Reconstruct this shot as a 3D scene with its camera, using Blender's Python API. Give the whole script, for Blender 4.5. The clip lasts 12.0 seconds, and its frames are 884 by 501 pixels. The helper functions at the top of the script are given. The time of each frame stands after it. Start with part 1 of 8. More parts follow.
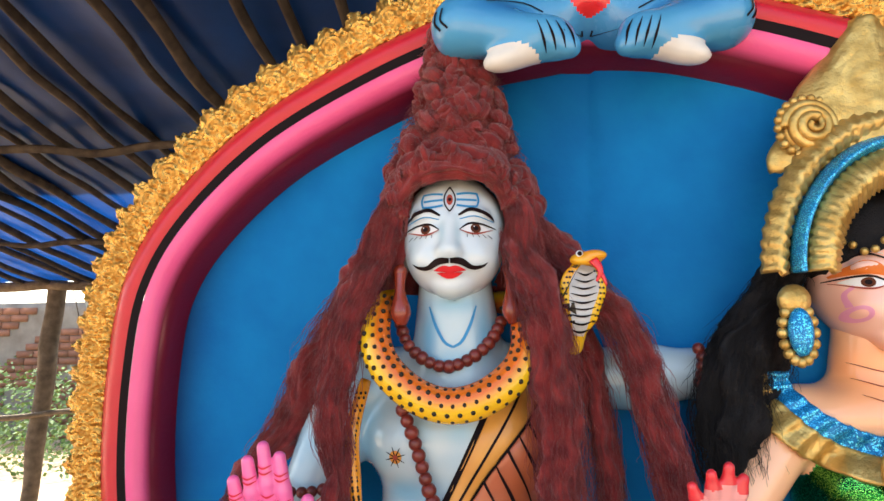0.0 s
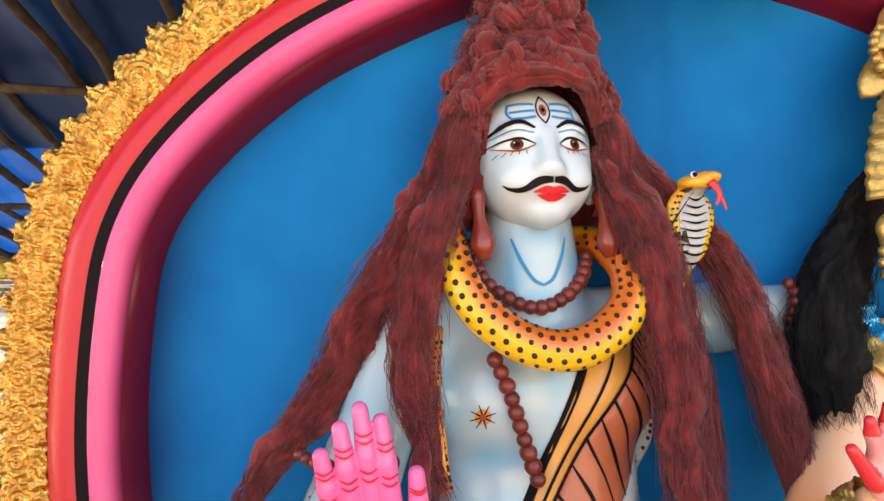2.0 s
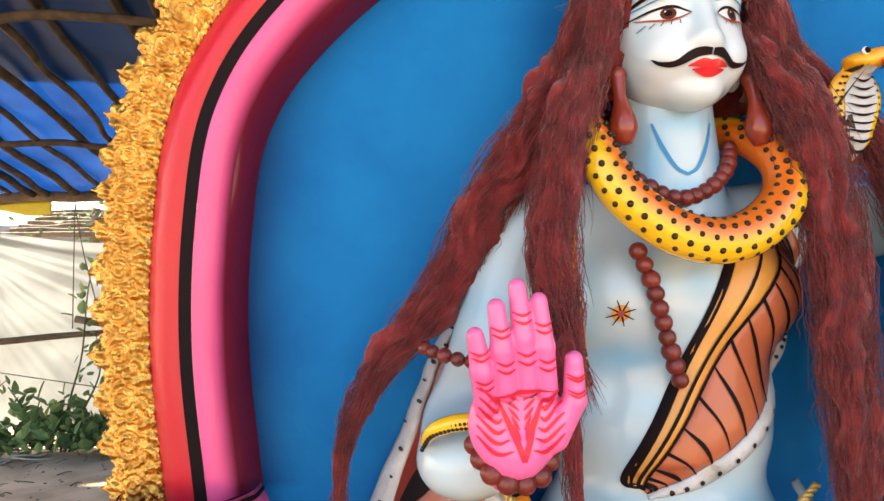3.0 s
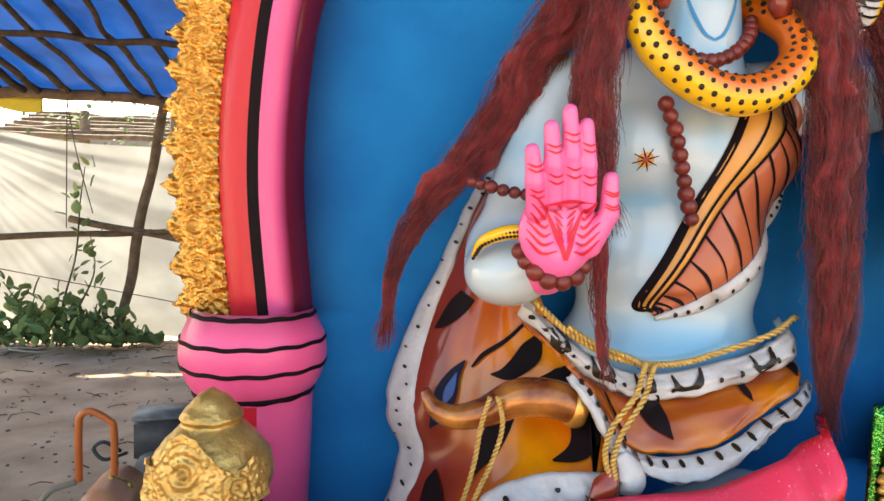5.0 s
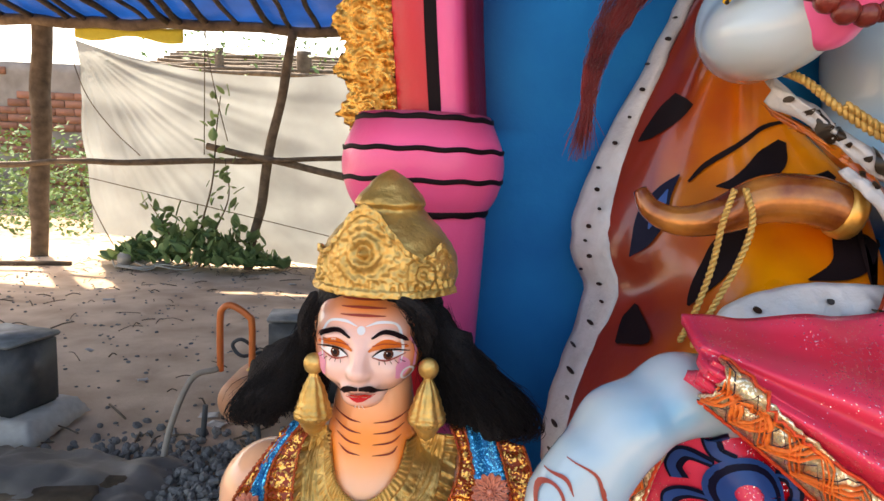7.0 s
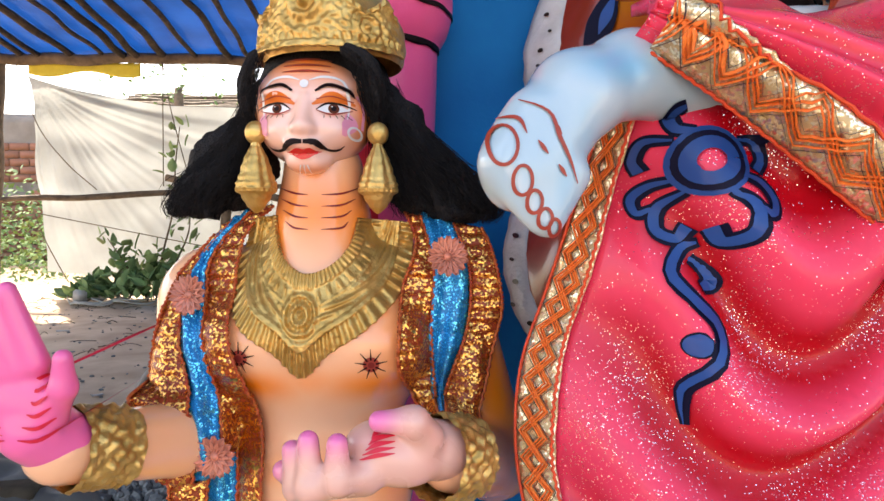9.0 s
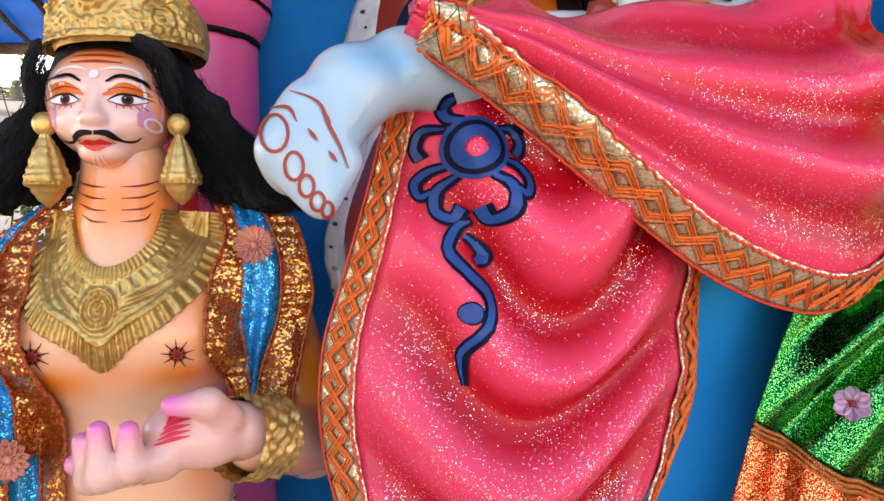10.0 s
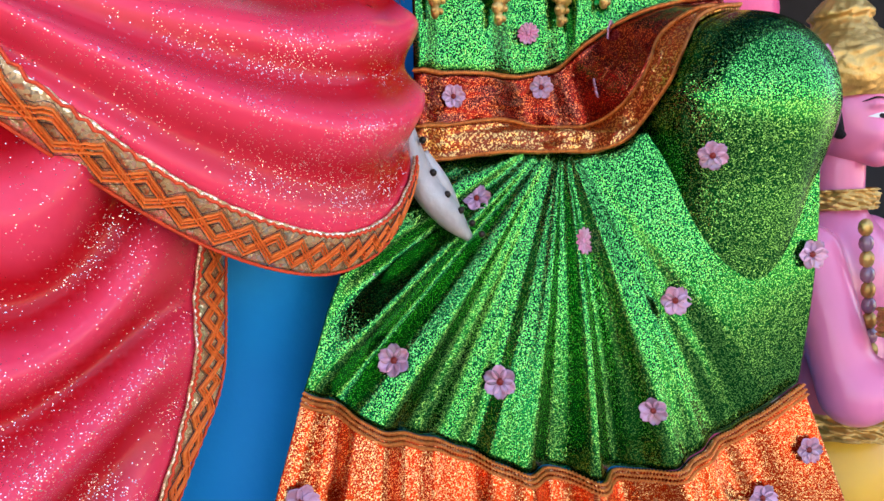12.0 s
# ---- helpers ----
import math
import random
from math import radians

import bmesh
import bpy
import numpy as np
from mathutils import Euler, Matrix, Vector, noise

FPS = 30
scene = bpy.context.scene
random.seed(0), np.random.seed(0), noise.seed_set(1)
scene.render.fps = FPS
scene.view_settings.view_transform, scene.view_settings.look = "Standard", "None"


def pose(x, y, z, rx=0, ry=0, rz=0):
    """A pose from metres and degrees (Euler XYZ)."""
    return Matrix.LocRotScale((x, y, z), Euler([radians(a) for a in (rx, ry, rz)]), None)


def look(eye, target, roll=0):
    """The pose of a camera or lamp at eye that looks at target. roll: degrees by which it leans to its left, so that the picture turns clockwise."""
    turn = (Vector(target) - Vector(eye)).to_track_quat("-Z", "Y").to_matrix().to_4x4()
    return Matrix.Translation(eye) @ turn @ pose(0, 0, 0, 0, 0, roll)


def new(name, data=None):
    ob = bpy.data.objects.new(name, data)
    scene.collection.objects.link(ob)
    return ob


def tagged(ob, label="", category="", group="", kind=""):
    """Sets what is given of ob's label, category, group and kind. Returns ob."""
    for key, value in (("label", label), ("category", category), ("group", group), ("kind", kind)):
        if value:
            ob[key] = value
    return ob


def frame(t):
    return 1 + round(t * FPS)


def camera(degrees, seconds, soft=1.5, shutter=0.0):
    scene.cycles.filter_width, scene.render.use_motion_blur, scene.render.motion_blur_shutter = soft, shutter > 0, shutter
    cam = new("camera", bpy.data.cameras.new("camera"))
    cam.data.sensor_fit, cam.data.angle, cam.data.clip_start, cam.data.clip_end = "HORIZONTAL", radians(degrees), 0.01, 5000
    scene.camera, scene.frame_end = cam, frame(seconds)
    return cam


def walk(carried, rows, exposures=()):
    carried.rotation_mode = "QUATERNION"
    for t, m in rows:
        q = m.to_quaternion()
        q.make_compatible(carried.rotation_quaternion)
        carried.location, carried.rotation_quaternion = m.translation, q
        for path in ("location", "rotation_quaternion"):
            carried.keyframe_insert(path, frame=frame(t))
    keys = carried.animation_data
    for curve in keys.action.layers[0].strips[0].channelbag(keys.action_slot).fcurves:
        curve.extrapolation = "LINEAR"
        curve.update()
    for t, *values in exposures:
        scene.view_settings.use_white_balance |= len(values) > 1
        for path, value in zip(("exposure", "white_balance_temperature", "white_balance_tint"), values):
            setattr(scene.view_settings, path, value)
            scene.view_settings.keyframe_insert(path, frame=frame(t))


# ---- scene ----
cam = camera(69.9, 12.0)
EXPOSURES = [(0.0, 2.28, 7000, 5), (3.0, 2.60, 7500, 7), (5.0, 2.52, 7700, 8), (7.0, 2.25, 7700, 12), (9.5, 2.50, 7100, 12), (12.0, 2.48, 6600, 12)]
PATH = [
    (0, (0.154, -0.132, 2.216), (0.044, 1.839, 2.534), -0.8),
    (0.5, (-0.004, -0.097, 2.204), (0.106, 1.878, 2.501), -1.8),
    (1, (-0.102, -0.059, 2.196), (0.101, 1.914, 2.454), -1.1),
    (1.5, (-0.15, 0.008, 2.181), (0.119, 1.971, 2.456), -1.1),
    (2, (-0.263, 0.124, 2.156), (0.084, 2.077, 2.406), -2.5),
    (2.5, (-0.365, 0.216, 2.101), (-0.067, 2.187, 2.263), -1.9),
    (3, (-0.427, 0.244, 2.062), (-0.149, 2.222, 2.167), -1.4),
    (3.2, (-0.44, 0.239, 2.059), (-0.181, 2.221, 2.124), -1.3),
    (4.8, (-0.548, 0.132, 1.926), (-0.231, 2.106, 1.854), 0.9),
    (5, (-0.557, 0.121, 1.903), (-0.229, 2.091, 1.789), 1.5),
    (5.5, (-0.588, 0.149, 1.838), (-0.387, 2.135, 1.703), 2.6),
    (6, (-0.626, 0.234, 1.764), (-0.526, 2.22, 1.554), 2.3),
    (6.5, (-0.665, 0.264, 1.707), (-0.661, 2.246, 1.438), 2.2),
    (7, (-0.677, 0.297, 1.617), (-0.686, 2.278, 1.346), 2.5),
    (7.5, (-0.672, 0.384, 1.482), (-0.659, 2.367, 1.223), 2.3),
    (7.7, (-0.672, 0.412, 1.413), (-0.645, 2.398, 1.182), 1.5),
    (9.3, (-0.62, 0.276, 1.229), (-0.488, 2.269, 1.132), -0.6),
    (9.5, (-0.598, 0.268, 1.227), (-0.357, 2.252, 1.137), -0.8),
    (10, (-0.549, 0.24, 1.218), (-0.097, 2.184, 1.093), -1.3),
    (10.5, (-0.49, 0.222, 1.208), (0.167, 2.107, 1.091), -2.0),
    (11, (-0.418, 0.219, 1.195), (0.458, 2.012, 1.064), -2.9),
    (11.5, (-0.349, 0.207, 1.193), (0.732, 1.882, 1.032), -3.2),
    (12, (-0.284, 0.194, 1.179), (0.92, 1.78, 0.989), -2.7),
]
walk(cam, [(t, look(eye, target, roll)) for t, eye, target, roll in PATH], EXPOSURES)


# ---- world, sun, exposure ----
SUN_AZ, SUN_EL = radians(-38), radians(52)      # the sun stands behind the white sheet, high
world = bpy.data.worlds.new("world")
scene.world = world
world.use_nodes = True
wn = world.node_tree.nodes
sky = wn.new("ShaderNodeTexSky")
sky.sky_type = "NISHITA"
sky.sun_disc = False
sky.sun_elevation = SUN_EL
sky.sun_rotation = SUN_AZ
sky.dust_density = 3.0
wn["Background"].inputs["Strength"].default_value = 0.14
world.node_tree.links.new(sky.outputs[0], wn["Background"].inputs["Color"])
sun = new("sun", bpy.data.lights.new("sun", "SUN"))
sun.data.energy, sun.data.angle, sun.data.color = 2.9, radians(1.5), (1.0, 0.95, 0.86)
sun_dir = Vector((math.sin(SUN_AZ) * math.cos(SUN_EL), math.cos(SUN_AZ) * math.cos(SUN_EL), math.sin(SUN_EL)))
sun.matrix_world = look(sun_dir * 20, (0, 0, 0))


# ---- materials ----
def material(name, colour, rough=0.5, metal=0.0, second=None, scale=12.0, amount=0.5, grain=0.0, grain_scale=120.0,
             coat=0.0, attr=None, attr_colour=None, per_object=0.0, spec=0.3, sheen=0.0):
    """A painted or natural surface: two tones by noise, a fine relief, and where attr is given a second colour (spray
    paint or painted-in shade) mixed in by that attribute.
    """
    m = bpy.data.materials.new(name)
    m.use_nodes = True
    nt = m.node_tree
    n, l = nt.nodes, nt.links
    p = n["Principled BSDF"]
    tex = n.new("ShaderNodeTexCoord")
    big = n.new("ShaderNodeTexNoise")
    big.inputs["Scale"].default_value = scale
    big.inputs["Detail"].default_value = 6
    l.new(tex.outputs["Object"], big.inputs["Vector"])
    ramp = n.new("ShaderNodeMapRange")
    ramp.inputs["From Min"].default_value, ramp.inputs["From Max"].default_value = 0.35, 0.68
    ramp.inputs["To Max"].default_value = amount
    l.new(big.outputs["Fac"], ramp.inputs["Value"])
    mix = n.new("ShaderNodeMixRGB")
    mix.inputs[1].default_value = (*colour, 1)
    mix.inputs[2].default_value = (*(second or [c * 0.72 for c in colour]), 1)
    l.new(ramp.outputs[0], mix.inputs[0])
    out = mix.outputs[0]
    if attr:
        at = n.new("ShaderNodeAttribute")
        at.attribute_name = attr
        mix2 = n.new("ShaderNodeMixRGB")
        mix2.inputs[2].default_value = (*attr_colour, 1)
        l.new(at.outputs["Fac"], mix2.inputs[0])
        l.new(out, mix2.inputs[1])
        out = mix2.outputs[0]
    if per_object:
        info = n.new("ShaderNodeObjectInfo")
        hsv = n.new("ShaderNodeHueSaturation")
        mr = n.new("ShaderNodeMapRange")
        mr.inputs["To Min"].default_value, mr.inputs["To Max"].default_value = 1 - per_object, 1 + per_object
        l.new(info.outputs["Random"], mr.inputs["Value"])
        l.new(mr.outputs[0], hsv.inputs["Value"])
        l.new(out, hsv.inputs["Color"])
        out = hsv.outputs[0]
    l.new(out, p.inputs["Base Color"])
    rr = n.new("ShaderNodeMapRange")
    rr.inputs["To Min"].default_value, rr.inputs["To Max"].default_value = max(rough - 0.1, 0.03), min(rough + 0.12, 1)
    l.new(big.outputs["Fac"], rr.inputs["Value"])
    l.new(rr.outputs[0], p.inputs["Roughness"])
    p.inputs["Metallic"].default_value = metal
    p.inputs["Specular IOR Level"].default_value = spec
    p.inputs["Coat Weight"].default_value = coat
    p.inputs["Coat Roughness"].default_value = 0.12
    p.inputs["Sheen Weight"].default_value = sheen
    if grain:
        fine = n.new("ShaderNodeTexNoise")
        fine.inputs["Scale"].default_value = grain_scale
        fine.inputs["Detail"].default_value = 4
        l.new(tex.outputs["Object"], fine.inputs["Vector"])
        bump = n.new("ShaderNodeBump")
        bump.inputs["Strength"].default_value = grain
        bump.inputs["Distance"].default_value = 0.004
        l.new(fine.outputs["Fac"], bump.inputs["Height"])
        l.new(bump.outputs[0], p.inputs["Normal"])
    return m


def glitter(name, colour, second, spark, scale=420.0, share=0.3, rough=0.3, attr=None, attr_colour=None, metal=0.0, tilt=0.9, drift=0.0):
    """Cloth or paint strewn with tiny metal flakes: each cell of a fine Voronoi is a flake with a turn of its own."""
    m = material(name, colour, rough, metal, second, 9.0, 0.6, attr=attr, attr_colour=attr_colour)
    nt = m.node_tree
    n, l = nt.nodes, nt.links
    p = n["Principled BSDF"]
    base = p.inputs["Base Color"].links[0].from_socket
    tex = n.new("ShaderNodeTexCoord")
    v = n.new("ShaderNodeTexVoronoi")
    v.inputs["Scale"].default_value = scale
    l.new(tex.outputs["Object"], v.inputs["Vector"])
    sep = n.new("ShaderNodeSeparateColor")
    l.new(v.outputs["Color"], sep.inputs[0])
    flake = n.new("ShaderNodeMath")
    flake.operation = "LESS_THAN"
    flake.inputs[1].default_value = share
    l.new(sep.outputs[0], flake.inputs[0])
    if drift:
        heap = n.new("ShaderNodeTexNoise")
        heap.inputs["Scale"].default_value = drift
        heap.inputs["Detail"].default_value = 3
        l.new(tex.outputs["Object"], heap.inputs["Vector"])
        many = n.new("ShaderNodeMapRange")
        many.inputs["From Min"].default_value, many.inputs["From Max"].default_value = 0.42, 0.70
        many.inputs["To Min"].default_value, many.inputs["To Max"].default_value = share * 0.25, share * 3.2
        l.new(heap.outputs["Fac"], many.inputs["Value"])
        l.new(many.outputs[0], flake.inputs[1])
    mix = n.new("ShaderNodeMixRGB")
    mix.inputs[2].default_value = (*spark, 1)
    l.new(flake.outputs[0], mix.inputs[0])
    l.new(base, mix.inputs[1])
    l.new(mix.outputs[0], p.inputs["Base Color"])
    shine = n.new("ShaderNodeMapRange")
    shine.inputs["To Min"].default_value = metal
    l.new(flake.outputs[0], shine.inputs["Value"])
    l.new(shine.outputs[0], p.inputs["Metallic"])
    geo = n.new("ShaderNodeNewGeometry")
    sub = n.new("ShaderNodeVectorMath")
    sub.operation = "SUBTRACT"
    sub.inputs[1].default_value = (0.5, 0.5, 0.5)
    l.new(v.outputs["Color"], sub.inputs[0])
    sc = n.new("ShaderNodeVectorMath")
    sc.operation = "SCALE"
    l.new(sub.outputs[0], sc.inputs[0])
    k = n.new("ShaderNodeMath")
    k.operation = "MULTIPLY"
    k.inputs[1].default_value = tilt
    l.new(flake.outputs[0], k.inputs[0])
    l.new(k.outputs[0], sc.inputs["Scale"])
    add = n.new("ShaderNodeVectorMath")
    add.operation = "ADD"
    l.new(geo.outputs["Normal"], add.inputs[0])
    l.new(sc.outputs[0], add.inputs[1])
    nm = n.new("ShaderNodeVectorMath")
    nm.operation = "NORMALIZE"
    l.new(add.outputs[0], nm.inputs[0])
    l.new(nm.outputs[0], p.inputs["Normal"])
    return m


def sheet_material(name, colour, second, clear, rough=0.4):
    """A thin plastic sheet that lets part of the light through."""
    m = material(name, colour, rough, 0, second, 1.7, 0.7, 0.25, 14)
    n, l = m.node_tree.nodes, m.node_tree.links
    p = n["Principled BSDF"]
    tr = n.new("ShaderNodeBsdfTranslucent")
    l.new(p.inputs["Base Color"].links[0].from_socket, tr.inputs["Color"])
    mix = n.new("ShaderNodeMixShader")
    mix.inputs[0].default_value = clear
    l.new(p.outputs[0], mix.inputs[1])
    l.new(tr.outputs[0], mix.inputs[2])
    l.new(mix.outputs[0], n["Material Output"].inputs[0])
    return m


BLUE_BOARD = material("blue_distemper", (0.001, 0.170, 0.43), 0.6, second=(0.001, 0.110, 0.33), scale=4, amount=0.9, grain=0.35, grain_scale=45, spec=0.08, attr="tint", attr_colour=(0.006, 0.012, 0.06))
RED = material("red_paint", (0.55, 0.012, 0.030), 0.4, second=(0.52, 0.025, 0.025), scale=7, grain=0.2, coat=0.2)
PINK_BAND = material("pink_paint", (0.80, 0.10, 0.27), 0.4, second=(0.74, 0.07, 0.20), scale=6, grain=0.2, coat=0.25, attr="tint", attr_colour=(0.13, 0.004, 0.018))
BLACK = material("black_paint", (0.008, 0.005, 0.006), 0.6, second=(0.018, 0.008, 0.008), grain=0.1, spec=0.08)
GOLD = material("gold_paint", (0.84, 0.46, 0.11), 0.27, 0.92, second=(0.40, 0.16, 0.025), scale=55, amount=0.9, grain=0.8, grain_scale=190)
GOLD_PALE = material("pale_gold_paint", (0.68, 0.44, 0.14), 0.36, 0.65, second=(0.38, 0.21, 0.045), scale=30, amount=0.8, grain=0.5, grain_scale=130)
WOOD = material("weathered_bamboo", (0.16, 0.115, 0.075), 0.8, second=(0.07, 0.048, 0.03), scale=9, amount=0.9, grain=0.6, grain_scale=60, per_object=0.2)
# darker version of the bamboo, for rafters and purlins
RAFTER = material("dark_bamboo", (0.075, 0.055, 0.04), 0.85, second=(0.03, 0.022, 0.018), scale=9, amount=0.9, grain=0.6, grain_scale=60, per_object=0.3, spec=0.15)
EARTH = material("dry_earth", (0.62, 0.46, 0.33), 0.95, second=(0.40, 0.28, 0.19), scale=2.4, amount=0.9, grain=0.9, grain_scale=28, spec=0.15)
ROOF_BLUE = sheet_material("blue_tarpaulin", (0.003, 0.055, 0.25), (0.002, 0.022, 0.11), 0.30)
WHITE_SHEET = sheet_material("milky_plastic_sheet", (0.38, 0.395, 0.38), (0.26, 0.265, 0.25), 0.36)
LEAF = material("leaf_green", (0.17, 0.27, 0.10), 0.6, second=(0.21, 0.28, 0.12), scale=3, amount=0.8, per_object=0.3)
GRASS = material("far_greenery", (0.15, 0.24, 0.07), 0.8, second=(0.09, 0.16, 0.04), scale=6, amount=0.8)

# ---- shape helpers ----
V = Vector


def curve(pts, n):
    """n points evenly spread in parameter on a smooth line through pts."""
    pts = [Vector(p) for p in pts]
    if len(pts) == 2:
        return [pts[0].lerp(pts[1], i / (n - 1)) for i in range(n)]
    out = []
    for i in range(n):
        s = i / (n - 1) * (len(pts) - 1)
        k = min(int(s), len(pts) - 2)
        u = s - k
        p1, p2 = pts[k], pts[k + 1]
        p0 = pts[k - 1] if k else p1 * 2 - p2
        p3 = pts[k + 2] if k + 2 < len(pts) else p2 * 2 - p1
        out.append(0.5 * ((2 * p1) + (p2 - p0) * u + (2 * p0 - 5 * p1 + 4 * p2 - p3) * u * u + (3 * p1 - p0 - 3 * p2 + p3) * u ** 3))
    return out


def values(vals, n):
    """n numbers spread smoothly over vals."""
    return [p[0] for p in curve([(v, 0, 0) for v in vals], n)]


class Shape:
    """Gathers one mesh with several paints."""

    def __init__(self):
        self.v, self.f, self.m, self.t, self.mats = [], [], [], [], []

    def slot(self, mat):
        if mat not in self.mats:
            self.mats.append(mat)
        return self.mats.index(mat)

    def add(self, verts, faces, mat, tint=None):
        o, s = len(self.v), self.slot(mat)
        self.v += [tuple(p) for p in verts]
        self.t += list(tint) if tint is not None else [0.0] * len(verts)
        self.f += [tuple(i + o for i in f) for f in faces]
        self.m += [s] * len(faces)

    def grid(self, fn, nu, nv, mat, thick=0.0, tint=None, wrap=False):
        """A sheet fn(u, v) with u, v in 0..1; thick gives it a back and edges."""
        pts = [[Vector(fn(i / (nu if wrap else nu - 1), j / (nv - 1))) for i in range(nu)] for j in range(nv)]
        tv = [tint(i / (nu - 1), j / (nv - 1)) if tint else 0.0 for j in range(nv) for i in range(nu)]
        flat = [p for row in pts for p in row]
        quads = []
        for j in range(nv - 1):
            for i in range(nu if wrap else nu - 1):
                k = (i + 1) % nu
                quads.append((j * nu + i, j * nu + k, (j + 1) * nu + k, (j + 1) * nu + i))
        if not thick:
            return self.add(flat, quads, mat, tv)
        back = []
        turn = 1.0
        mid_a = pts[nv // 2][min(nu // 2 + 1, nu - 1)] - pts[nv // 2][nu // 2 - 1]
        mid_b = pts[min(nv // 2 + 1, nv - 1)][nu // 2] - pts[nv // 2 - 1][nu // 2]
        if mid_a.cross(mid_b).y > 0:
            turn = -1.0
        for j in range(nv):
            for i in range(nu):
                a = pts[j][min(i + 1, nu - 1)] - pts[j][max(i - 1, 0)]
                b = pts[min(j + 1, nv - 1)][i] - pts[max(j - 1, 0)][i]
                c = a.cross(b)
                back.append(pts[j][i] - (c.normalized() if c.length > 1e-12 else Vector((0, -1, 0))) * thick * turn)
        n = nu * nv
        faces = quads + [tuple(q + n for q in reversed(f)) for f in quads]
        rim = [j * nu for j in range(nv)] + [(nv - 1) * nu + i for i in range(1, nu)] + [j * nu + nu - 1 for j in range(nv - 2, -1, -1)] + [i for i in range(nu - 2, 0, -1)]
        for a, b in zip(rim, rim[1:] + rim[:1]):
            faces.append((a, b, b + n, a + n))
        self.add(flat + back, faces, mat, tv + tv)

    def tube(self, pts, radii, mat, n=24, seg=10, flat=1.0, side=None, cap=True, smooth=True, tint=0.0):
        """A round or flattened rod along pts; side is the direction of its broad way."""
        path = curve(pts, n) if smooth else [Vector(p) for p in pts]
        n = len(path)
        rr = values(radii, n) if isinstance(radii, (list, tuple)) else [radii] * n
        verts, faces = [], []
        ref = Vector(side) if side is not None else None
        last = None
        for i, p in enumerate(path):
            d = (path[min(i + 1, n - 1)] - path[max(i - 1, 0)]).normalized()
            if ref is not None:
                x = ref - d * ref.dot(d)
            elif last is None:
                x = d.orthogonal()
            else:
                x = last - d * last.dot(d)
            x.normalize()
            last = x
            y = d.cross(x)
            for s in range(seg):
                a = 2 * math.pi * s / seg
                verts.append(p + (x * math.cos(a) + y * math.sin(a) * flat) * rr[i])
        for i in range(n - 1):
            for s in range(seg):
                k = (s + 1) % seg
                faces.append((i * seg + s, i * seg + k, (i + 1) * seg + k, (i + 1) * seg + s))
        if cap:
            faces += [tuple(reversed(range(seg))), tuple(range((n - 1) * seg, n * seg))]
        tv = [tint(2 * math.pi * (k % seg) / seg) for k in range(len(verts))] if callable(tint) else [tint] * len(verts)
        self.add(verts, faces, mat, tv)

    def ball(self, c, r, mat, turn=None, seg=14, rings=9, tint=0.0):
        c = Vector(c)
        r = (r, r, r) if isinstance(r, (int, float)) else r
        R = Euler([radians(a) for a in turn]).to_matrix() if turn else Matrix.Identity(3)
        verts = [c + R @ Vector((0, 0, -r[2]))]
        for j in range(1, rings):
            a = math.pi * j / rings
            for i in range(seg):
                b = 2 * math.pi * i / seg
                verts.append(c + R @ Vector((r[0] * math.sin(a) * math.cos(b), r[1] * math.sin(a) * math.sin(b), -r[2] * math.cos(a))))
        verts.append(c + R @ Vector((0, 0, r[2])))
        faces = [(0, 1 + (i + 1) % seg, 1 + i) for i in range(seg)]
        for j in range(rings - 2):
            for i in range(seg):
                k = (i + 1) % seg
                faces.append((1 + j * seg + i, 1 + j * seg + k, 1 + (j + 1) * seg + k, 1 + (j + 1) * seg + i))
        e = len(verts) - 1
        faces += [(e, 1 + (rings - 2) * seg + i, 1 + (rings - 2) * seg + (i + 1) % seg) for i in range(seg)]
        self.add(verts, faces, mat, [tint] * len(verts))

    def box(self, m, size, mat, bevel=0.0):
        bm = bmesh.new()
        bmesh.ops.create_cube(bm, size=1, matrix=Matrix.Diagonal((*size, 1)))
        if bevel:
            bmesh.ops.bevel(bm, geom=bm.edges[:], offset=bevel, segments=2, affect="EDGES")
        bm.verts.ensure_lookup_table()
        self.add([m @ v.co for v in bm.verts], [[v.index for v in f.verts] for f in bm.faces], mat)
        bm.free()

    def tree(self):
        from_faces = [f for f in self.f]
        from mathutils.bvhtree import BVHTree
        return BVHTree.FromPolygons([Vector(p) for p in self.v], from_faces)

    def stroke(self, tree, pts, width, mat, to, n=20, lift=0.0015, smooth=True, back=0.3):
        """A painted line: a thin ribbon laid on the surface found in direction to from each of pts. width: a number or a list."""
        path = curve(pts, n) if smooth else [Vector(p) for p in pts]
        n = len(path)
        ww = values(width, n) if isinstance(width, (list, tuple)) else [width] * n
        to = Vector(to).normalized()
        rows = []
        for i, p in enumerate(path):
            d = (path[min(i + 1, n - 1)] - path[max(i - 1, 0)])
            s = d.cross(to)
            s = s.normalized() if s.length > 1e-9 else Vector((0, 0, 1))
            row = []
            for k in (-0.5, 0.0, 0.5):
                q = p + s * ww[i] * k
                hit, nor, _, _ = tree.ray_cast(q - to * back, to)
                if hit is None:
                    hit, nor, _, _ = tree.find_nearest(q)
                if nor.dot(to) > 0:
                    nor = -nor
                row.append(hit + nor * lift)
            rows.append(row)
        verts = [p for r in rows for p in r]
        faces = []
        for i in range(n - 1):
            for k in (0, 1):
                faces.append((i * 3 + k, i * 3 + k + 1, i * 3 + k + 4, i * 3 + k + 3))
        self.add(verts, faces, mat)

